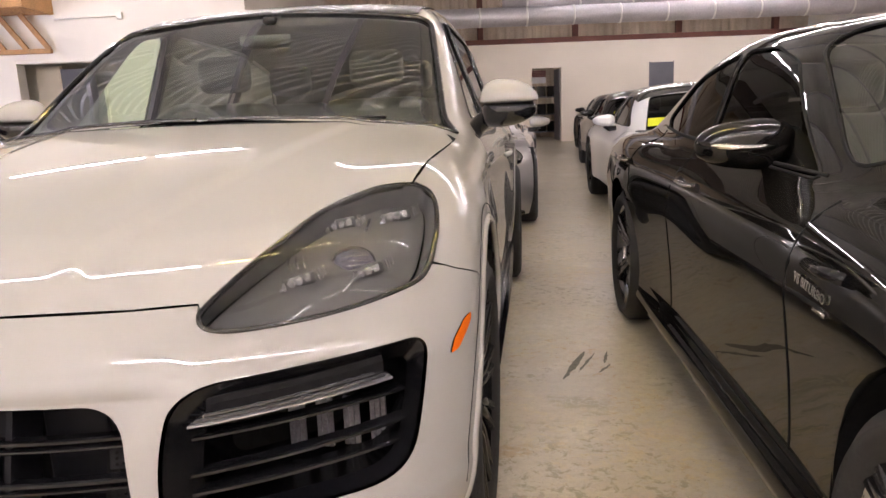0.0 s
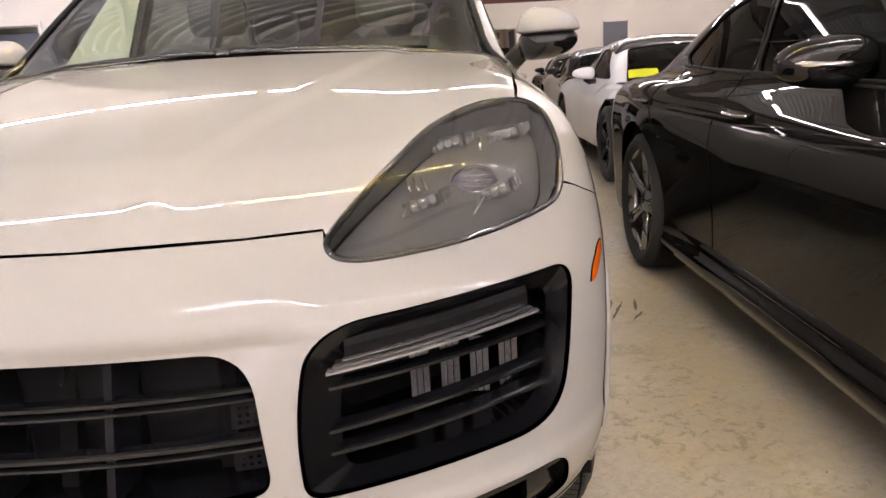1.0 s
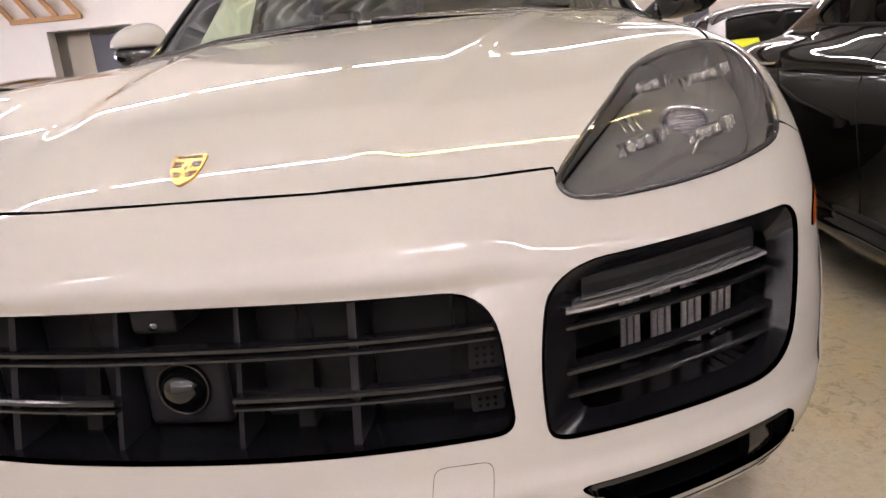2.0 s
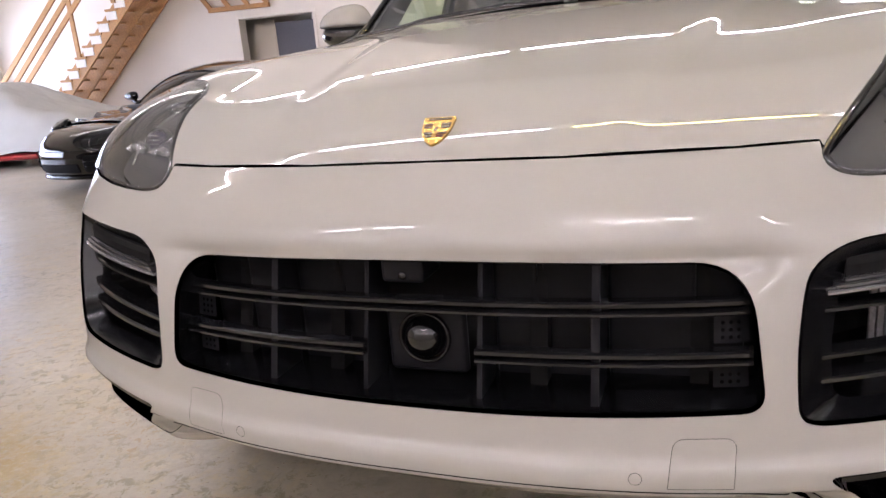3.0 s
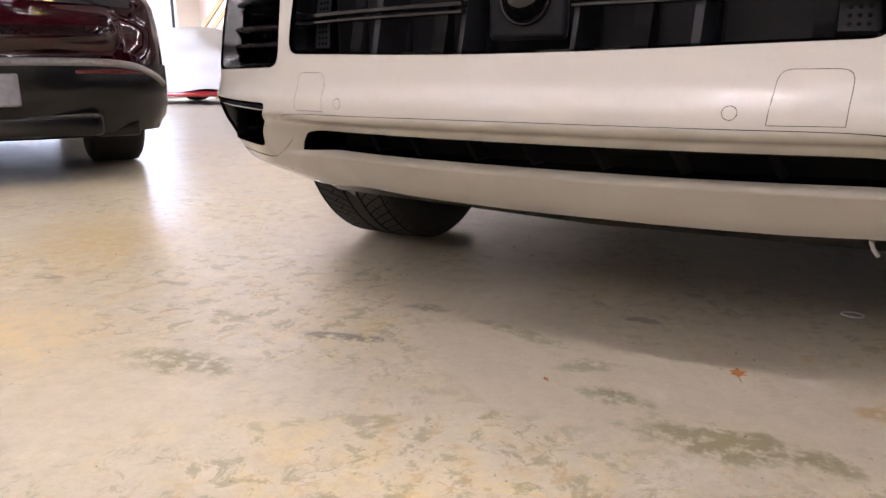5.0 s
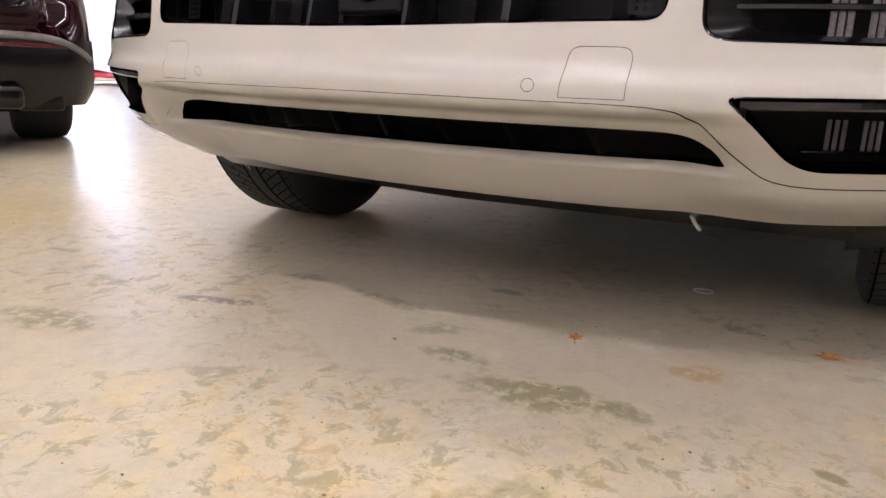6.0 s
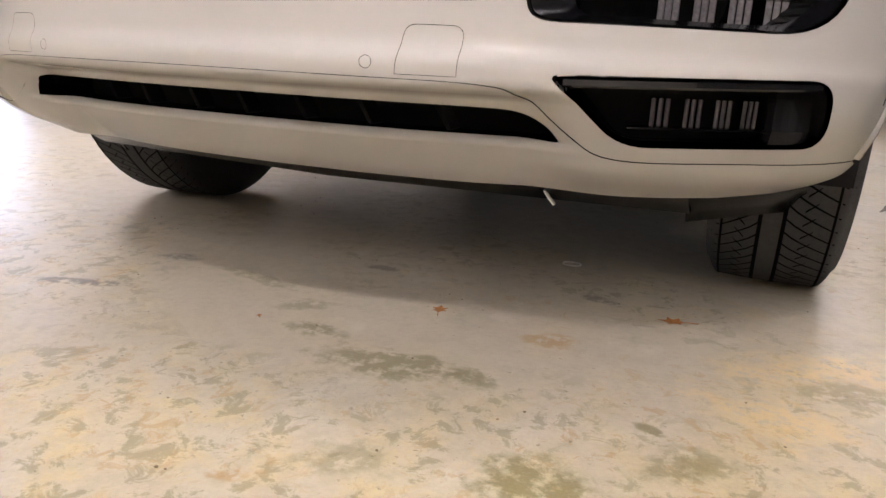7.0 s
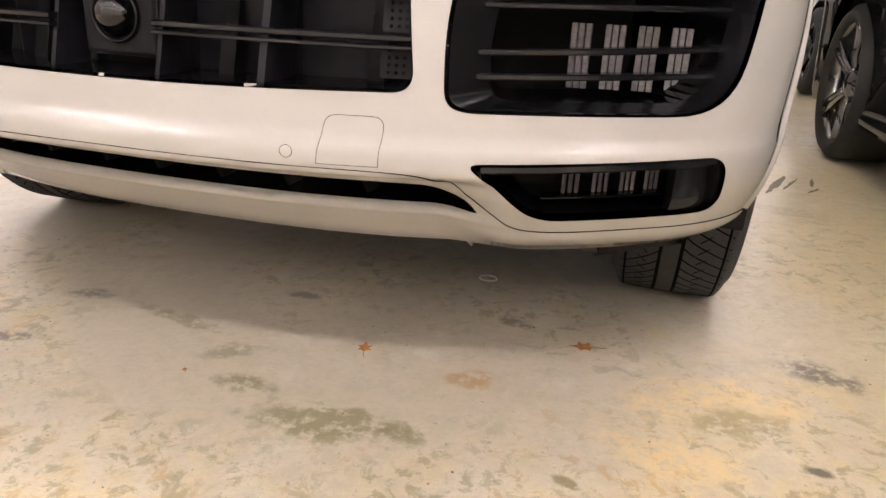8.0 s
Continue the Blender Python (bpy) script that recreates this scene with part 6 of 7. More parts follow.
    for y in c["seats"]:
        for s in (1, -1):
            bm = block(s * 0.37 - 0.24, s * 0.37 + 0.24, y, y + 0.16, 0.45, c["belt"] + 0.12, 0.06, 3)
            part("seat_back", bm, LEATHER, car, smooth=True)
            bm = block(s * 0.37 - 0.12, s * 0.37 + 0.12, y + 0.06, y + 0.15, c["belt"] + 0.14, c["belt"] + 0.30, 0.04, 3)
            part("head_rest", bm, LEATHER, car, smooth=True)
    bm = block(-hw + 0.2, hw - 0.2, c["cab_start"] + 0.05, c["cab_start"] + 0.55, c["belt"] - 0.25, c["belt"] - 0.02, 0.06, 3)
    part("dashboard", bm, LEATHER, car, smooth=True)
    return car, lower, cabin, whole


def facing(x, y, turn):
    """A car's pose: the middle of its nose on the floor, and the turn of its axis."""
    return Matrix.Translation((x, y, 0)) @ Matrix.Rotation(radians(turn), 4, "Z")


# black sedan beside the SUV
SEDAN = dict(gap=0.072, width=1.86, length=4.80, nose=0.42, tail=0.40, wheel=0.345, axle1=0.93, axle2=3.68, tyre=0.26, tuck=0.125, sill=0.23,
             front=([0.1, 0.3, 0.5, 0.7, 0.85], [0.1, 0.02, 0.0, 0.08, 0.3]), rear=([0.1, 0.3, 0.6, 0.9, 1.1], [0.15, 0.03, 0.0, 0.03, 0.12]),
             deck=([0, 0.4, 1.0, 1.6, 2.5, 3.6, 4.3, 4.8], [0.70, 0.80, 0.89, 0.94, 0.96, 0.985, 0.985, 0.95]),
             roof=([0.6, 1.35, 2.1, 2.6, 3.2, 3.8, 4.35, 4.9], [0.40, 0.93, 1.35, 1.415, 1.40, 1.26, 1.02, 0.66]),
             side=([0.15, 0.25, 0.35, 0.5, 0.62, 0.72, 0.84, 0.98], [-0.05, -0.02, -0.02, -0.012, 0.0, 0.008, -0.012, -0.06]),
             cabin=0.80, tumble=0.50, belt=0.95, cab_start=1.35, cab_end=4.3, crown=0.05, hips=0.045,
             windows=[[(1.73, 0.940), (2.66, 0.975), (2.84, 1.305), (2.55, 1.300), (2.25, 1.235)], [(2.70, 0.978), (3.50, 1.005), (3.66, 1.05), (3.34, 1.22), (2.89, 1.305)]],
             screen=[(0, 1.25), (0.735, 1.64), (0.735, 1.724), (0.671, 1.963), (0.604, 2.185), (0, 2.24)], clear=True, mirror_x=0.862, mirror_h=0.070, mirror_w=0.140, rear_screen=[(0, 3.45), (0.46, 3.45), (0.56, 4.05), (0, 4.15)],
             mirror=(2.06, 1.008), mirror_paint=BLACK_PAINT, seats=(2.45, 3.25), haunch=0.02)
SED_M = facing(2.62, -0.76, 2.2)
sedan, sed_low, sed_cab, sed_all = make_car("sedan", SEDAN, SED_M, "glossy black four-door sedan with dark wheels beside the white car", BLACK_PAINT, GUNMETAL, 5, 0.035, DUSTY)

# trim of the sedan
def sed_on(y, z, f=None, s=-1):
    """A point of the sedan's flank, in its own frame."""
    return leave(f or sed_low, np.array([[0.0, y, z]]), np.array([[float(s), 0, 0]]))[0]


def flank_line(name, pts, r, material, parent, label="", f=None, s=-1, lift=0.0, flat=1.0):
    q = spline(np.array(pts, float), 6, False)
    p = leave(f or sed_all, np.stack([np.zeros(len(q)), q[:, 0], q[:, 1]], 1), np.tile(np.array((float(s), 0, 0)), (len(q), 1)))
    p = p + np.array((s * lift, 0, 0))
    return rod(name, p, r, material, parent, label, n=6, flat=flat)


for s in (-1, 1):
    for y in (2.56, 3.60):
        z = 0.845 + 0.012 * (y - 2.6)
        p0, p1, p2 = sed_on(y - 0.11, z, s=s), sed_on(y, z, s=s), sed_on(y + 0.11, z + 0.003, s=s)
        out = np.array((s * 0.028, 0, 0))
        rod("door_handle", [p0, p0 * 0.6 + p1 * 0.4 + out, p1 * 0.6 + p2 * 0.4 + out, p2], 0.012, BLACK_PAINT, sedan, "black door handle", n=10, flat=0.8)
        rod("handle_trim", [p0 + out * 0.6, p0 * 0.6 + p1 * 0.4 + out * 1.3, p1 * 0.6 + p2 * 0.4 + out * 1.3, p2 + out * 0.6], 0.005, CHROME, sedan, "chrome handle strip", n=6)
    for y, z0, z1 in ((1.56, 0.30, 0.93), (2.74, 0.30, 0.985)):
        flank_line("door_gap", [(y, z0), (y + 0.01, 0.6), (y + 0.02, z1 - 0.02)], 0.003, DARK, sedan, s=s)
    flank_line("door_gap", [(3.37, 0.72), (3.50, 0.86), (3.56, 0.99)], 0.003, DARK, sedan, s=s)
    flank_line("window_trim", [(1.72, 0.950), (2.75, 0.980), (3.60, 1.005)], 0.006, SEAL, sedan, f=sed_cab, s=s)
    # sill blade
    v, f = [], []
    for y in np.linspace(1.26, 3.28, 18):
        for x, z in ((0.87, 0.335), (0.906, 0.318), (0.898, 0.292), (0.916, 0.276), (0.932, 0.240), (0.924, 0.205), (0.80, 0.185)):
            v.append((s * x, y, z))
    f = [(7 * i + j, 7 * i + 7 + j, 7 * i + 8 + j, 7 * i + 1 + j) for i in range(17) for j in range(6)]
    link("side_skirt", v, f, BLACK_PAINT, sedan, "black folded side skirt")
    # mirror light strip
    rod("mirror_strip", [(s * 0.775, 2.015, 1.006), (s * 0.84, 1.990, 1.003), (s * 0.90, 1.988, 1.005), (s * 0.955, 2.01, 1.010), (s * 0.988, 2.05, 1.018)], 0.013, CHROME, sedan, "chrome-bright mirror lamp strip", n=8, flat=0.7)
    # fender vent and lettering bars
    a, b = sed_on(1.30, 0.800, s=s), sed_on(1.48, 0.792, s=s)
    rod("fender_vent", [a + np.array((s * 0.008, 0, 0)), (a + b) / 2 + np.array((s * 0.014, 0, 0)), b + np.array((s * 0.002, 0, 0))], 0.015, PLASTIC, sedan, "black mesh fender vent", n=8, flat=0.9)
# raised chrome lettering behind the front wheel: one readable line and a plain bar for the other
txt = bpy.data.curves.new("lettering", "FONT")
txt.body, txt.size, txt.extrude, txt.bevel_depth = "V8 BITURBO", 0.030, 0.0012, 0.0004
txt.materials.append(CHROME)
draft = bpy.data.objects.new("draft", txt)
me = bpy.data.meshes.new_from_object(draft)
bpy.data.objects.remove(draft)
q, q2 = sed_on(1.515, 0.748), sed_on(1.345, 0.735)
run = Vector(q2 - q).normalized()
nrm = run.cross(Vector((0.06, 0, 1))).normalized()
lm = Matrix((run, nrm.cross(run), nrm)).transposed().to_4x4()
lm.translation = Vector(q) + nrm * 0.004
me.transform(lm)
words = new("lettering", me)
words.parent = sedan
tagged(words, "raised chrome lettering")
q = sed_on(1.42, 0.708)
rod("lettering_bar", [sed_on(y, 0.716) + np.array((-0.003, 0, 0)) for y in (1.395, 1.37, 1.345)], 0.006, CHROME, sedan, "chrome lettering", n=6, flat=0.9)

# ---------------------------------------------------------------- low rear-engined coupes
COUPE = dict(width=1.87, length=4.50, nose=0.62, tail=0.55, wheel=0.335, axle1=0.98, axle2=3.43, tyre=0.25, tuck=0.13, sill=0.22, core=0.42,
             front=([0.08, 0.2, 0.35, 0.5, 0.62, 0.75], [0.12, 0.04, 0.0, 0.03, 0.12, 0.34]), rear=([0.1, 0.3, 0.55, 0.8, 1.0], [0.16, 0.03, 0.0, 0.06, 0.26]),
             deck=([0, 0.3, 0.8, 1.4, 2.3, 3.2, 3.9, 4.5], [0.55, 0.66, 0.745, 0.80, 0.86, 0.90, 0.90, 0.76]),
             roof=([0.7, 1.38, 1.9, 2.35, 2.8, 3.4, 4.0, 4.5], [0.36, 0.82, 1.16, 1.285, 1.285, 1.14, 0.92, 0.66]),
             side=([0.12, 0.22, 0.35, 0.5, 0.65, 0.78, 0.9], [-0.05, -0.02, 0.0, 0.0, -0.01, -0.035, -0.09]),
             cabin=0.76, tumble=0.55, belt=0.87, cab_start=1.38, cab_end=4.0, crown=0.06, hips=0.05, haunch=0.085,
             windows=[[(1.72, 0.885), (2.62, 0.90), (2.60, 1.17), (2.25, 1.16)], [(2.70, 0.90), (3.25, 0.94), (3.15, 1.02), (2.70, 1.165)]],
             screen=[(0, 1.33), (0.60, 1.50), (0.48, 2.0), (0, 1.96)], rear_screen=[(0, 3.0), (0.42, 3.05), (0.46, 3.6), (0, 3.7)],
             mirror=(1.74, 0.95), mirror_h=0.055, mirror_w=0.11, seats=(2.5,))


def ahead(x, z):
    return np.stack([x, np.full_like(x, 1.1), z], 1), np.tile(np.array((0, -1.0, 0)), (len(x), 1))


def down(x, y):
    return np.stack([x, y, np.full_like(x, 0.5)], 1), np.tile(np.array((0, 0, 1.0)), (len(x), 1))


def coupe(pose_m, label, paint, rim, name="sports_car", strip=True, mirror_paint=None):
    c = dict(COUPE)
    if mirror_paint:
        c["mirror_paint"] = mirror_paint
    car, low, cab, whole = make_car(name, c, pose_m, label, paint, rim, 5, 0.06, TINT)
    for s in (1, -1):
        # round headlamps on the wings
        d = np.array((s * 0.10, -0.72, 0.68))
        d /= np.linalg.norm(d)
        q = leave(whole, np.array([[s * 0.66, 0.80, 0.45]]), d[None])[0]
        n = grad(whole, q[None])[0]
        m = Matrix.Translation(q) @ Vector(n).to_track_quat("X", "Z").to_matrix().to_4x4()
        v, f = turned([(-0.03, 0.125), (0.006, 0.122), (0.010, 0.112), (0.004, 0.108)], 32)
        link("lamp_ring", [m @ Vector((a, b * 0.86, cc)) for a, b, cc in v], f, GLOSS_BLACK, car)
        v, f = turned([(-0.006, 0.108), (-0.012, 0.06), (-0.014, 0.0)], 32)
        link("lamp_bowl", [m @ Vector((a, b * 0.86, cc)) for a, b, cc in v], f, LAMP_GREY, car)
        for k in range(4):
            a = math.pi / 4 + k * math.pi / 2
            v, f = turned([(-0.008, 0.024), (0.008, 0.018), (0.012, 0.0)], 12)
            link("diode_lens", [m @ Vector((p + 0.0, b + 0.055 * math.cos(a), cc + 0.055 * math.sin(a))) for p, b, cc in v], f, LAMP_LENS, car)
        v, f = turned([(0.005, 0.114), (0.022, 0.085), (0.034, 0.045), (0.038, 0.0)], 32)
        link("lamp_cover", [m @ Vector((a, b * 0.86, cc)) for a, b, cc in v], f, CLEAR, car, "clear lamp cover")
        o = rounded([(0.40, 0.22, 0.03), (0.74, 0.24, 0.04), (0.74, 0.40, 0.04), (0.42, 0.40, 0.04)], 4)
        skin("front_intake", whole, ahead, o if s > 0 else mirror(o), [], 0.03, DARK, car, "dark front intake", lift=0.002)
        for z in (0.285, 0.335):
            xs_ = np.linspace(0.43, 0.72, 8) * s
            oo, dd = ahead(xs_, np.full(8, z))
            rod("intake_slat", leave(whole, oo, dd) + np.array((0, -0.006, 0)), 0.010, PLASTIC, car, n=6)
    o = rounded([(-0.34, 0.22, 0.02), (0.34, 0.22, 0.02), (0.34, 0.31, 0.02), (-0.34, 0.31, 0.02)], 4)
    skin("middle_intake", whole, ahead, o, [], 0.03, DARK, car, "dark middle intake", lift=0.002)
    xs_ = np.linspace(-0.80, 0.80, 24)
    oo, dd = ahead(xs_, np.full(24, 0.165))
    rod("front_lip", leave(whole, oo, dd) + np.array((0, -0.01, 0)), 0.022, PLASTIC, car, "black front lip", n=8)
    oo, dd = ahead(xs_ * 0.9, np.full(24, 0.445))
    rod("nose_gap", leave(whole, oo, dd), 0.003, DARK, car, n=5)
    if strip:
        o = rounded([(-0.58, 1.56, 0.01), (-0.30, 1.50, 0.01), (-0.30, 1.60, 0.01), (-0.56, 1.66, 0.01)], 3)
        skin("paper_strip", whole, down, o, [], 0.04, YELLOW, car, "bright yellow paper strip on the windscreen", lift=0.004)
    return car


white_coupe = coupe(facing(2.82, 4.70, 1.5), "white sports coupe with a black roof and a yellow windscreen strip", WHITE_PAINT, RIM_BLACK)
o = rounded([(-0.60, 2.0, 0.05), (0.60, 2.0, 0.05), (0.56, 3.04, 0.05), (-0.56, 3.04, 0.05)], 4)
skin("roof_panel", car_solids(COUPE)[2], down, o, [], 0.05, GLOSS_BLACK, white_coupe, "black roof panel", lift=0.004)


def repaint(ob, m, label, paint, strip):
    """Another coupe of the same build in another colour."""
    c = copy_thing(ob, m)
    tagged(c, label)
    for o in list(c.children_recursive):
        if not strip and o.name.startswith("paper_strip"):
            bpy.data.objects.remove(o)
        elif o.type == "MESH" and o.data.materials and o.data.materials[0] == WHITE_PAINT:
            o.data = o.data.copy()
            o.data.materials[0] = paint
    return c


repaint(white_coupe, facing(3.02, 9.35, 1.5), "black sports coupe with a yellow windscreen strip", BLACK_PAINT, True)
repaint(white_coupe, facing(3.22, 14.0, 1.5), "black sports coupe near the far wall with a yellow strip", BLACK_PAINT, True)
repaint(white_coupe, facing(0.20, 5.15, 0.0), "silver sports coupe parked behind the white car", SILVER_PAINT, False)
repaint(white_coupe, facing(-6.12, 4.80, -12.0), "black sports coupe standing before the covered car", BLACK_PAINT, False)

# ---------------------------------------------------------------- wine-red wagon seen from behind
WAGON = dict(width=1.94, length=4.90, nose=0.5, tail=0.32, wheel=0.36, axle1=0.95, axle2=3.85, tyre=0.28, tuck=0.22, sill=0.24, core=0.55,
             front=([0.1, 0.3, 0.5, 0.7, 0.85], [0.1, 0.02, 0.0, 0.08, 0.3]), rear=([0.2, 0.3, 0.45, 0.60, 0.75, 0.9, 1.0], [0.16, 0.05, 0.0, 0.015, 0.055, 0.06, 0.16]),
             deck=([0, 0.4, 1.0, 1.6, 2.5, 3.6, 4.5, 4.9], [0.64, 0.75, 0.84, 0.90, 0.94, 0.97, 0.98, 0.96]),
             roof=([0.7, 1.4, 2.1, 2.6, 3.3, 4.0, 4.5, 4.9], [0.36, 0.90, 1.30, 1.38, 1.32, 1.15, 1.00, 0.80]),
             side=([0.15, 0.25, 0.35, 0.5, 0.65, 0.8, 0.95], [-0.05, -0.02, 0.0, 0.0, 0.0, -0.02, -0.08]),
             cabin=0.80, tumble=0.50, belt=0.94, cab_start=1.4, cab_end=4.6, crown=0.04, hips=0.05, haunch=0.05,
             windows=[[(1.75, 0.955), (2.72, 0.98), (2.66, 1.28), (2.40, 1.27)], [(2.80, 0.98), (3.9, 1.02), (3.8, 1.16), (2.78, 1.29)]],
             screen=[(0, 1.35), (0.66, 1.5), (0.52, 2.10), (0, 2.06)], rear_screen=[(0, 4.12), (0.50, 4.12), (0.58, 4.55), (0, 4.60)],
             mirror=(1.80, 1.03), seats=(2.45, 3.3))
W_TURN = -116.0
w_ex, w_ey = Vector((math.cos(radians(W_TURN)), math.sin(radians(W_TURN)), 0)), Vector((-math.sin(radians(W_TURN)), math.cos(radians(W_TURN)), 0))
w_o = Vector((-2.70, 1.43, 0)) + w_ex * 0.93 - w_ey * 4.62
wagon, wag_low, wag_cab, wag_all = make_car("wagon", WAGON, facing(w_o.x, w_o.y, W_TURN), "dark wine-red estate car with black rear bumper seen from behind", WINE_PAINT, RIM_BLACK, 5, 0.05)


def behind(x, z):
    return np.stack([x, np.full_like(x, 3.9), z], 1), np.tile(np.array((0, 1.0, 0)), (len(x), 1))


def tail_band(name, z0, z1, x, lift, material, label="", n=40):
    us = np.linspace(-x, x, n)
    v = []
    for z in np.linspace(z0, z1, 6):
        o, d = behind(us, np.full(n, z))
        p = leave(wag_all, o, d)
        v += list(p + grad(wag_all, p) * lift)
    f = [(i * n + j, i * n + j + 1, (i + 1) * n + j + 1, (i + 1) * n + j) for i in range(5) for j in range(n - 1)]
    return link(name, v, f, material, wagon, label)


tail_band("rear_bumper", 0.225, 0.540, 0.955, 0.006, PLASTIC, "black plastic rear bumper")
us = np.linspace(-0.93, 0.93, 50)
o, d = behind(us, 0.548 - 0.10 * np.abs(us / 0.93) ** 10)
rod("bumper_ledge", leave(wag_all, o, d), 0.019, mat("grey_cladding", (0.17, 0.165, 0.17), 0.5, grain=0.2), wagon, "grey cladding ledge", n=8)
tail_band("light_strip", 0.80, 0.875, 0.80, 0.004, GLOSS_BLACK, "black glass light strip across the tail")
for k in range(7):
    x = -0.36 + 0.12 * k
    o, d = behind(np.array([x - 0.03, x + 0.03]), np.array([0.838, 0.838]))
    rod("letter_bar", leave(wag_all, o, d) + np.array((0, 0.008, 0)), 0.010, RIM_SILVER, wagon, "pale plain bar in place of lettering", n=5)
us = np.linspace(-0.82, 0.82, 36)
o, d = behind(us, np.full(36, 0.93))
rod("tail_spoiler", leave(wag_all, o, d) + np.array((0, 0.02, 0.02)), 0.045, GLOSS_BLACK, wagon, "gloss black tail spoiler", n=10, flat=0.35)
for s in (1, -1):
    xs_ = np.linspace(0.52, 0.84, 10) * s
    o, d = behind(xs_, np.full(10, 0.505))
    rod("rear_reflector", leave(wag_all, o, d) - np.array((0, 0.010, 0)), 0.018, RED_LENS, wagon, "dark red reflector", n=8)
    bm = block(-0.10, 0.10, -0.05, 0.05, 0.20, 0.33, 0.02, 3)
    part("corner_guard", bm, PLASTIC, wagon, smooth=True, m=Matrix.Translation((s * 0.70, 4.62, 0)))
o, d = behind(np.array([0.0]), np.array([0.42]))
pb = leave(wag_all, o, d)[0]
part("plate_recess", block(-0.30, 0.30, pb[1] - 0.01, pb[1] + 0.012, 0.36, 0.50, 0.01), GREY_PANEL, wagon, "dark plate holder")
for x in (-0.2, 0.2):
    part("plate_screw", block(x - 0.008, x + 0.008, pb[1] + 0.01, pb[1] + 0.018, 0.445, 0.461, 0.003), CHROME, wagon)
part("diffuser", block(-0.62, 0.62, 4.35, pb[1] - 0.04, 0.22, 0.33, 0.03, 3), PLASTIC, wagon, "black rear diffuser", smooth=True)

# ---------------------------------------------------------------- car under a cloth cover
cover_car = empty("covered_car", HALL @ Matrix.Translation((-8.9, 9.35, 0)) @ Matrix.Rotation(radians(90), 4, "Z") @ Matrix.Translation((0, -2.2, 0)), "low car under a pale grey cloth cover, red sill showing", "car")
cv_low, cv_cab, cv_all = car_solids(dict(COUPE, crown=0.03, haunch=0.03))
us, vs = np.meshgrid(np.linspace(0, 2 * math.pi, 160, endpoint=False), np.linspace(-0.12, math.pi / 2 - 0.02, 44), indexing="ij")
az, el = us.ravel(), vs.ravel()
o = np.stack([np.zeros_like(az), 2.25 + 1.35 * np.cos(az) * np.cos(np.maximum(el, 0)), np.full_like(az, 0.42)], 1)
d = np.stack([np.sin(az) * np.cos(el), np.cos(az) * np.cos(el) * 0.8, np.sin(el)], 1)
d /= np.linalg.norm(d, axis=1)[:, None]
p = leave(lambda x, y, z: smin(cv_low(x, y, z), cv_cab(x, y, z), 0.35), o, d)
g = grad(cv_all, p, 0.02)
wr = np.array([0.035 + 0.030 * noise.noise(Vector((3.0 * q[0], 2.0 * q[1], 5.0 * q[2]))) + 0.012 * noise.noise(Vector((9 * q[0], 5 * q[1], 3 * q[2] + 7))) for q in p])
p = p + g * wr[:, None]
low_edge_z = 0.24 + 0.03 * np.sin(az * 9)
p[:, 2] = np.where(el < -0.10, low_edge_z, p[:, 2])
f = [(i * 44 + j, ((i + 1) % 160) * 44 + j, ((i + 1) % 160) * 44 + j + 1, i * 44 + j + 1) for i in range(160) for j in range(43)]
link("cloth_cover", p, f, CLOTH, cover_car, "pale grey cloth cover with soft folds")
for s in (1, -1):
    for y in (0.98, 3.43):
        wheel(cover_car, (s * 0.80, y, 0.335), 0.335, 0.25, 5, RIM_BLACK, 0, s)
    rod("sill", [(s * 0.88, 1.35, 0.19), (s * 0.90, 2.2, 0.18), (s * 0.88, 3.1, 0.19)], 0.05, RED_TRIM, cover_car, "red painted sill", n=8)
    rod("bumper_edge", [(s * 0.2, 0.02, 0.2), (s * 0.6, 0.14, 0.2), (s * 0.85, 0.5, 0.2)], 0.05, RED_TRIM, cover_car, n=8)
part("underbody", block(-0.8, 0.8, 0.4, 4.1, 0.14, 0.26, 0.02), DARK, cover_car)

# ---------------------------------------------------------------- small things on the floor
def leaf_thing(x, y, turn, size):
    ob = empty("dry_leaf", Matrix.Translation((x, y, 0.001)) @ Matrix.Rotation(radians(turn), 4, "Z"), "curled brown dry leaf lying on the concrete", "leaf", "dry leaves")
    out = spline([(0, -0.5), (0.12, -0.3), (0.34, -0.28), (0.22, -0.05), (0.38, 0.15), (0.14, 0.18), (0.0, 0.5), (-0.14, 0.2), (-0.36, 0.12), (-0.2, -0.08), (-0.32, -0.3), (-0.1, -0.32)], 4) * size
    v = [(a, b, 0.0015 + 0.10 * abs(a) + 0.05 * abs(b)) for a, b in out]
    k = len(v)
    f = [(i, (i + 1) % k, k) for i in range(k)]
    link("blade", v + [(0, 0, 0.001)], f, LEAF, ob)
    rod("stem", [(0, -0.5 * size, 0.004), (0.02 * size, -0.75 * size, 0.003), (0.06 * size, -0.95 * size, 0.003)], 0.0009, LEAF, ob, n=5)


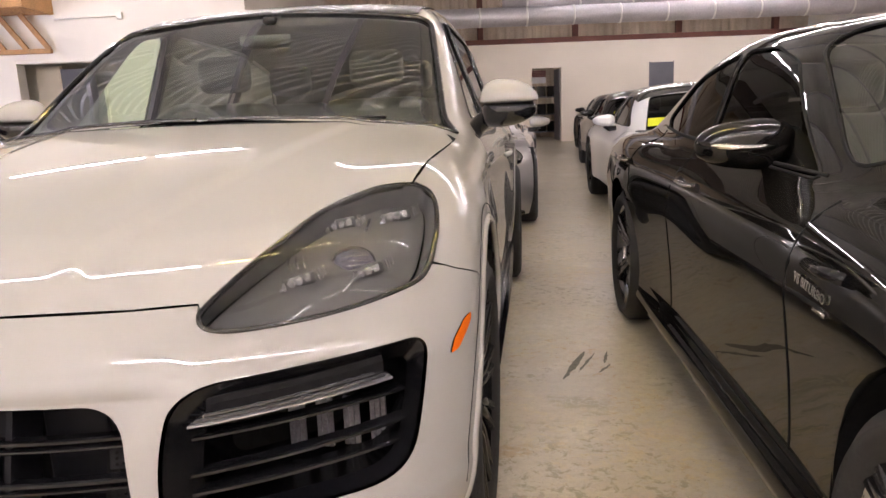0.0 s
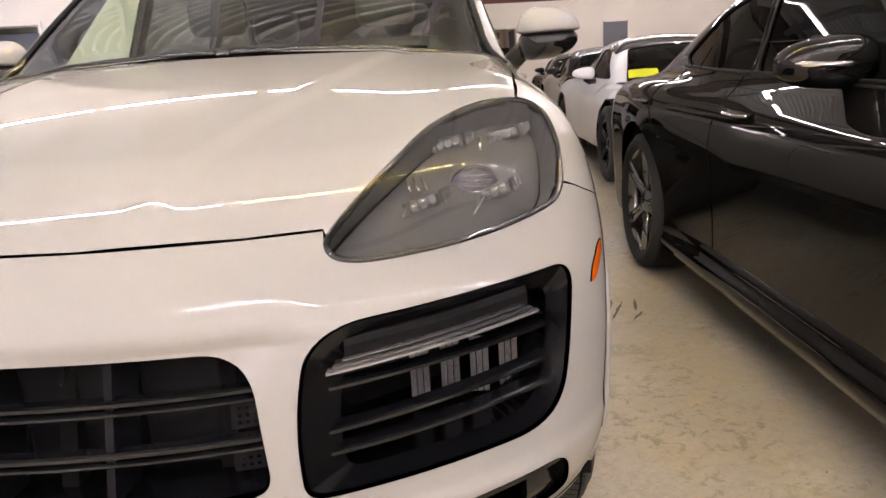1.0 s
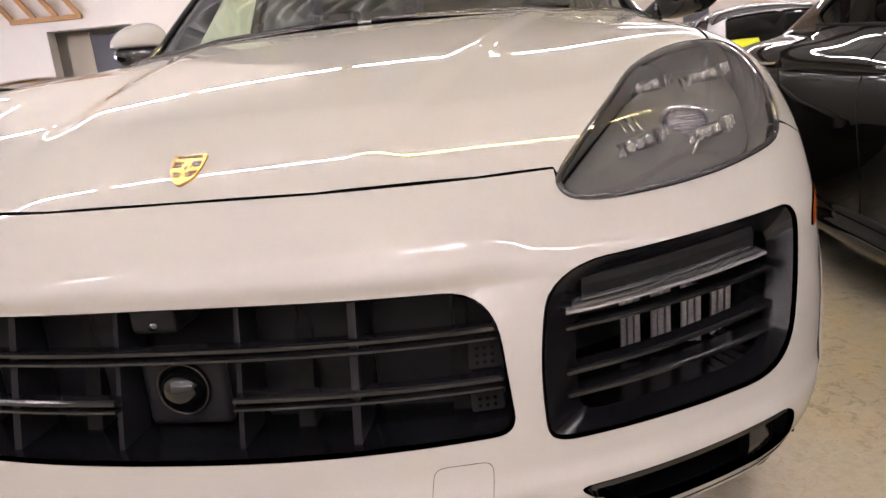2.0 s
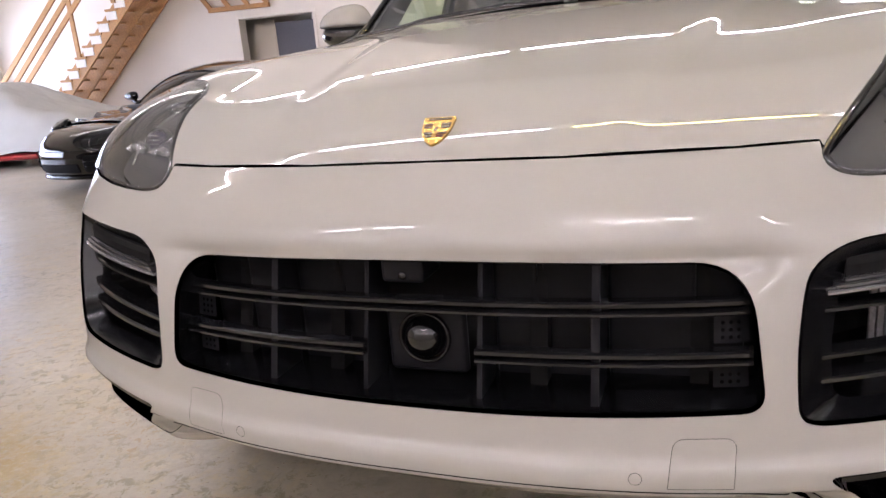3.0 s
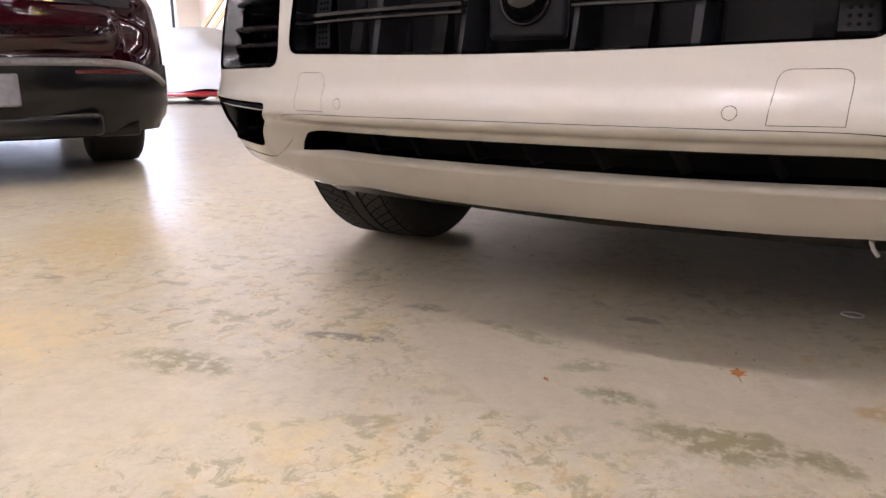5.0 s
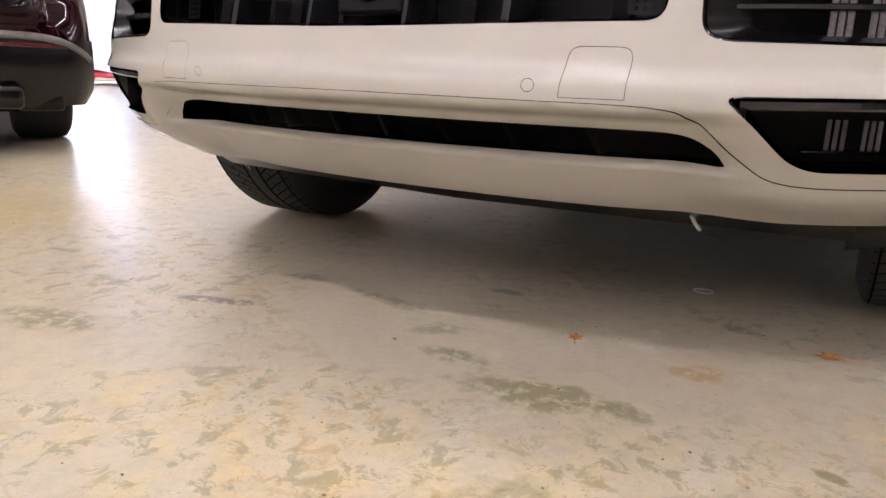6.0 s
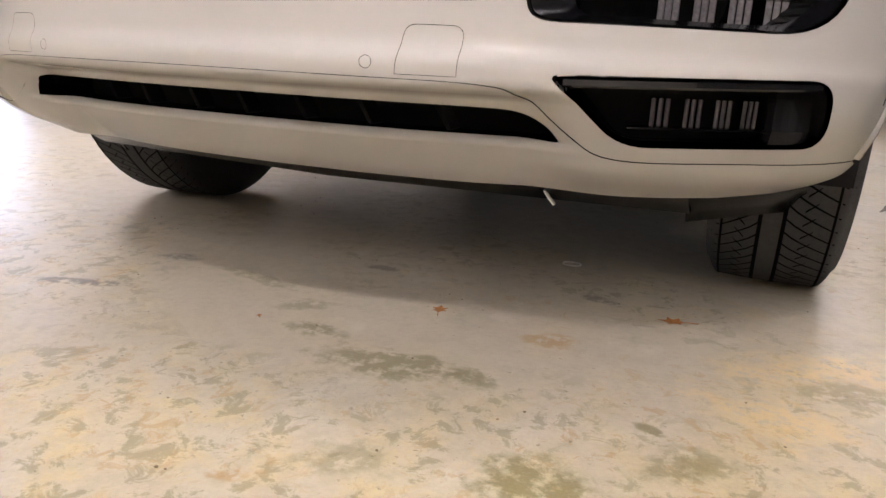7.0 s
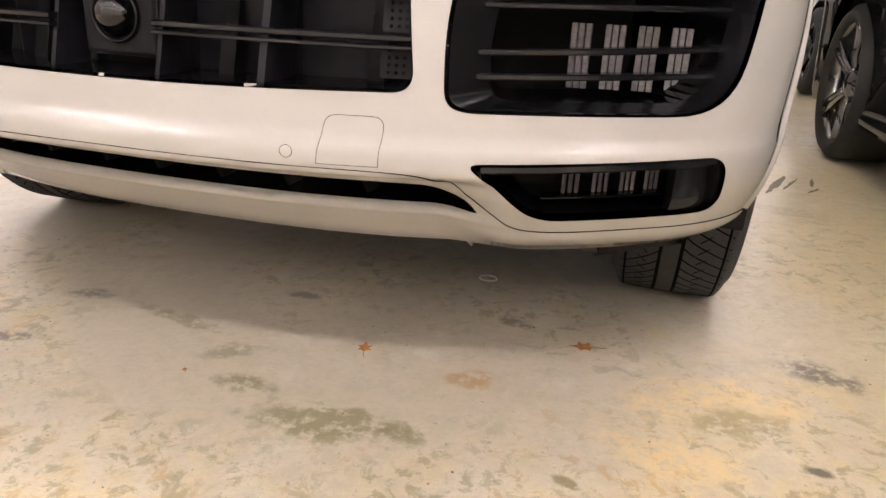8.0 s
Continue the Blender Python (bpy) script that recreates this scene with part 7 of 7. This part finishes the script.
leaf_thing(0.29, 0.322, 15, 0.040)
leaf_thing(0.684, 0.483, 100, 0.050)
leaf_thing(0.03, 0.13, 40, 0.014)
ring = empty("washer_ring", Matrix.Translation((0.429, 0.756, 0.001)), "thin pale ring lying on the concrete", "ring")
rod("ring_wire", [(0.021 * math.cos(a), 0.017 * math.sin(a), 0.0015) for a in np.linspace(0, 2 * math.pi, 28, endpoint=False)], 0.0015, WHITE_TAG, ring, n=6, closed=True)
rod("cable_tie", [(0.440, 0.36, 0.262), (0.448, 0.39, 0.238), (0.454, 0.41, 0.218), (0.462, 0.418, 0.206)], 0.0035, WHITE_TAG, suv_car, "white cable tie hanging under the bumper", n=6)
random.seed(4)
marks = empty("tyre_scuffs", Matrix.Identity(4), "dark scuff marks on the concrete floor", "scuff marks", kind="stuff")
SCUFF = mat("scuff", (0.15, 0.14, 0.11), 0.7, grain=0.5, grain_size=60)
for x, y, L, w, turn in ((1.255, 2.16, 0.36, 0.035, -18), (1.31, 2.19, 0.26, 0.02, -20), (1.385, 2.12, 0.12, 0.018, -30), (1.40, 2.26, 0.16, 0.02, -10)):
    n = 14
    v, f = [], []
    for i in range(n + 1):
        t = i / n
        h = w * (0.25 + 0.75 * math.sin(math.pi * t)) * random.uniform(0.5, 1.0)
        v += [(-h / 2 + random.uniform(-0.003, 0.003), (t - 0.5) * L, 0.0008), (h / 2 + random.uniform(-0.003, 0.003), (t - 0.5) * L, 0.0008)]
    f = [(2 * i, 2 * i + 1, 2 * i + 3, 2 * i + 2) for i in range(n)]
    m = Matrix.Translation((x, y, 0)) @ Matrix.Rotation(radians(turn), 4, "Z")
    link("scuff", [m @ Vector(q) for q in v], f, SCUFF, marks)
bm = bmesh.new()
for i in range(150):
    x, y, s = random.uniform(-1.6, 1.6), random.uniform(-0.75, 1.6), random.uniform(0.0010, 0.0028)
    bmesh.ops.create_icosphere(bm, subdivisions=1, radius=s, matrix=Matrix.Translation((x, y, s * 0.4)) @ Matrix.Diagonal((1, random.uniform(0.5, 1), 0.5, 1)))
tagged(part("grit", bm, mat("grit", (0.24, 0.19, 0.12), 0.9, grain=0.4), None, "scattered grit and crumbs on the concrete"), category="grit", kind="stuff")
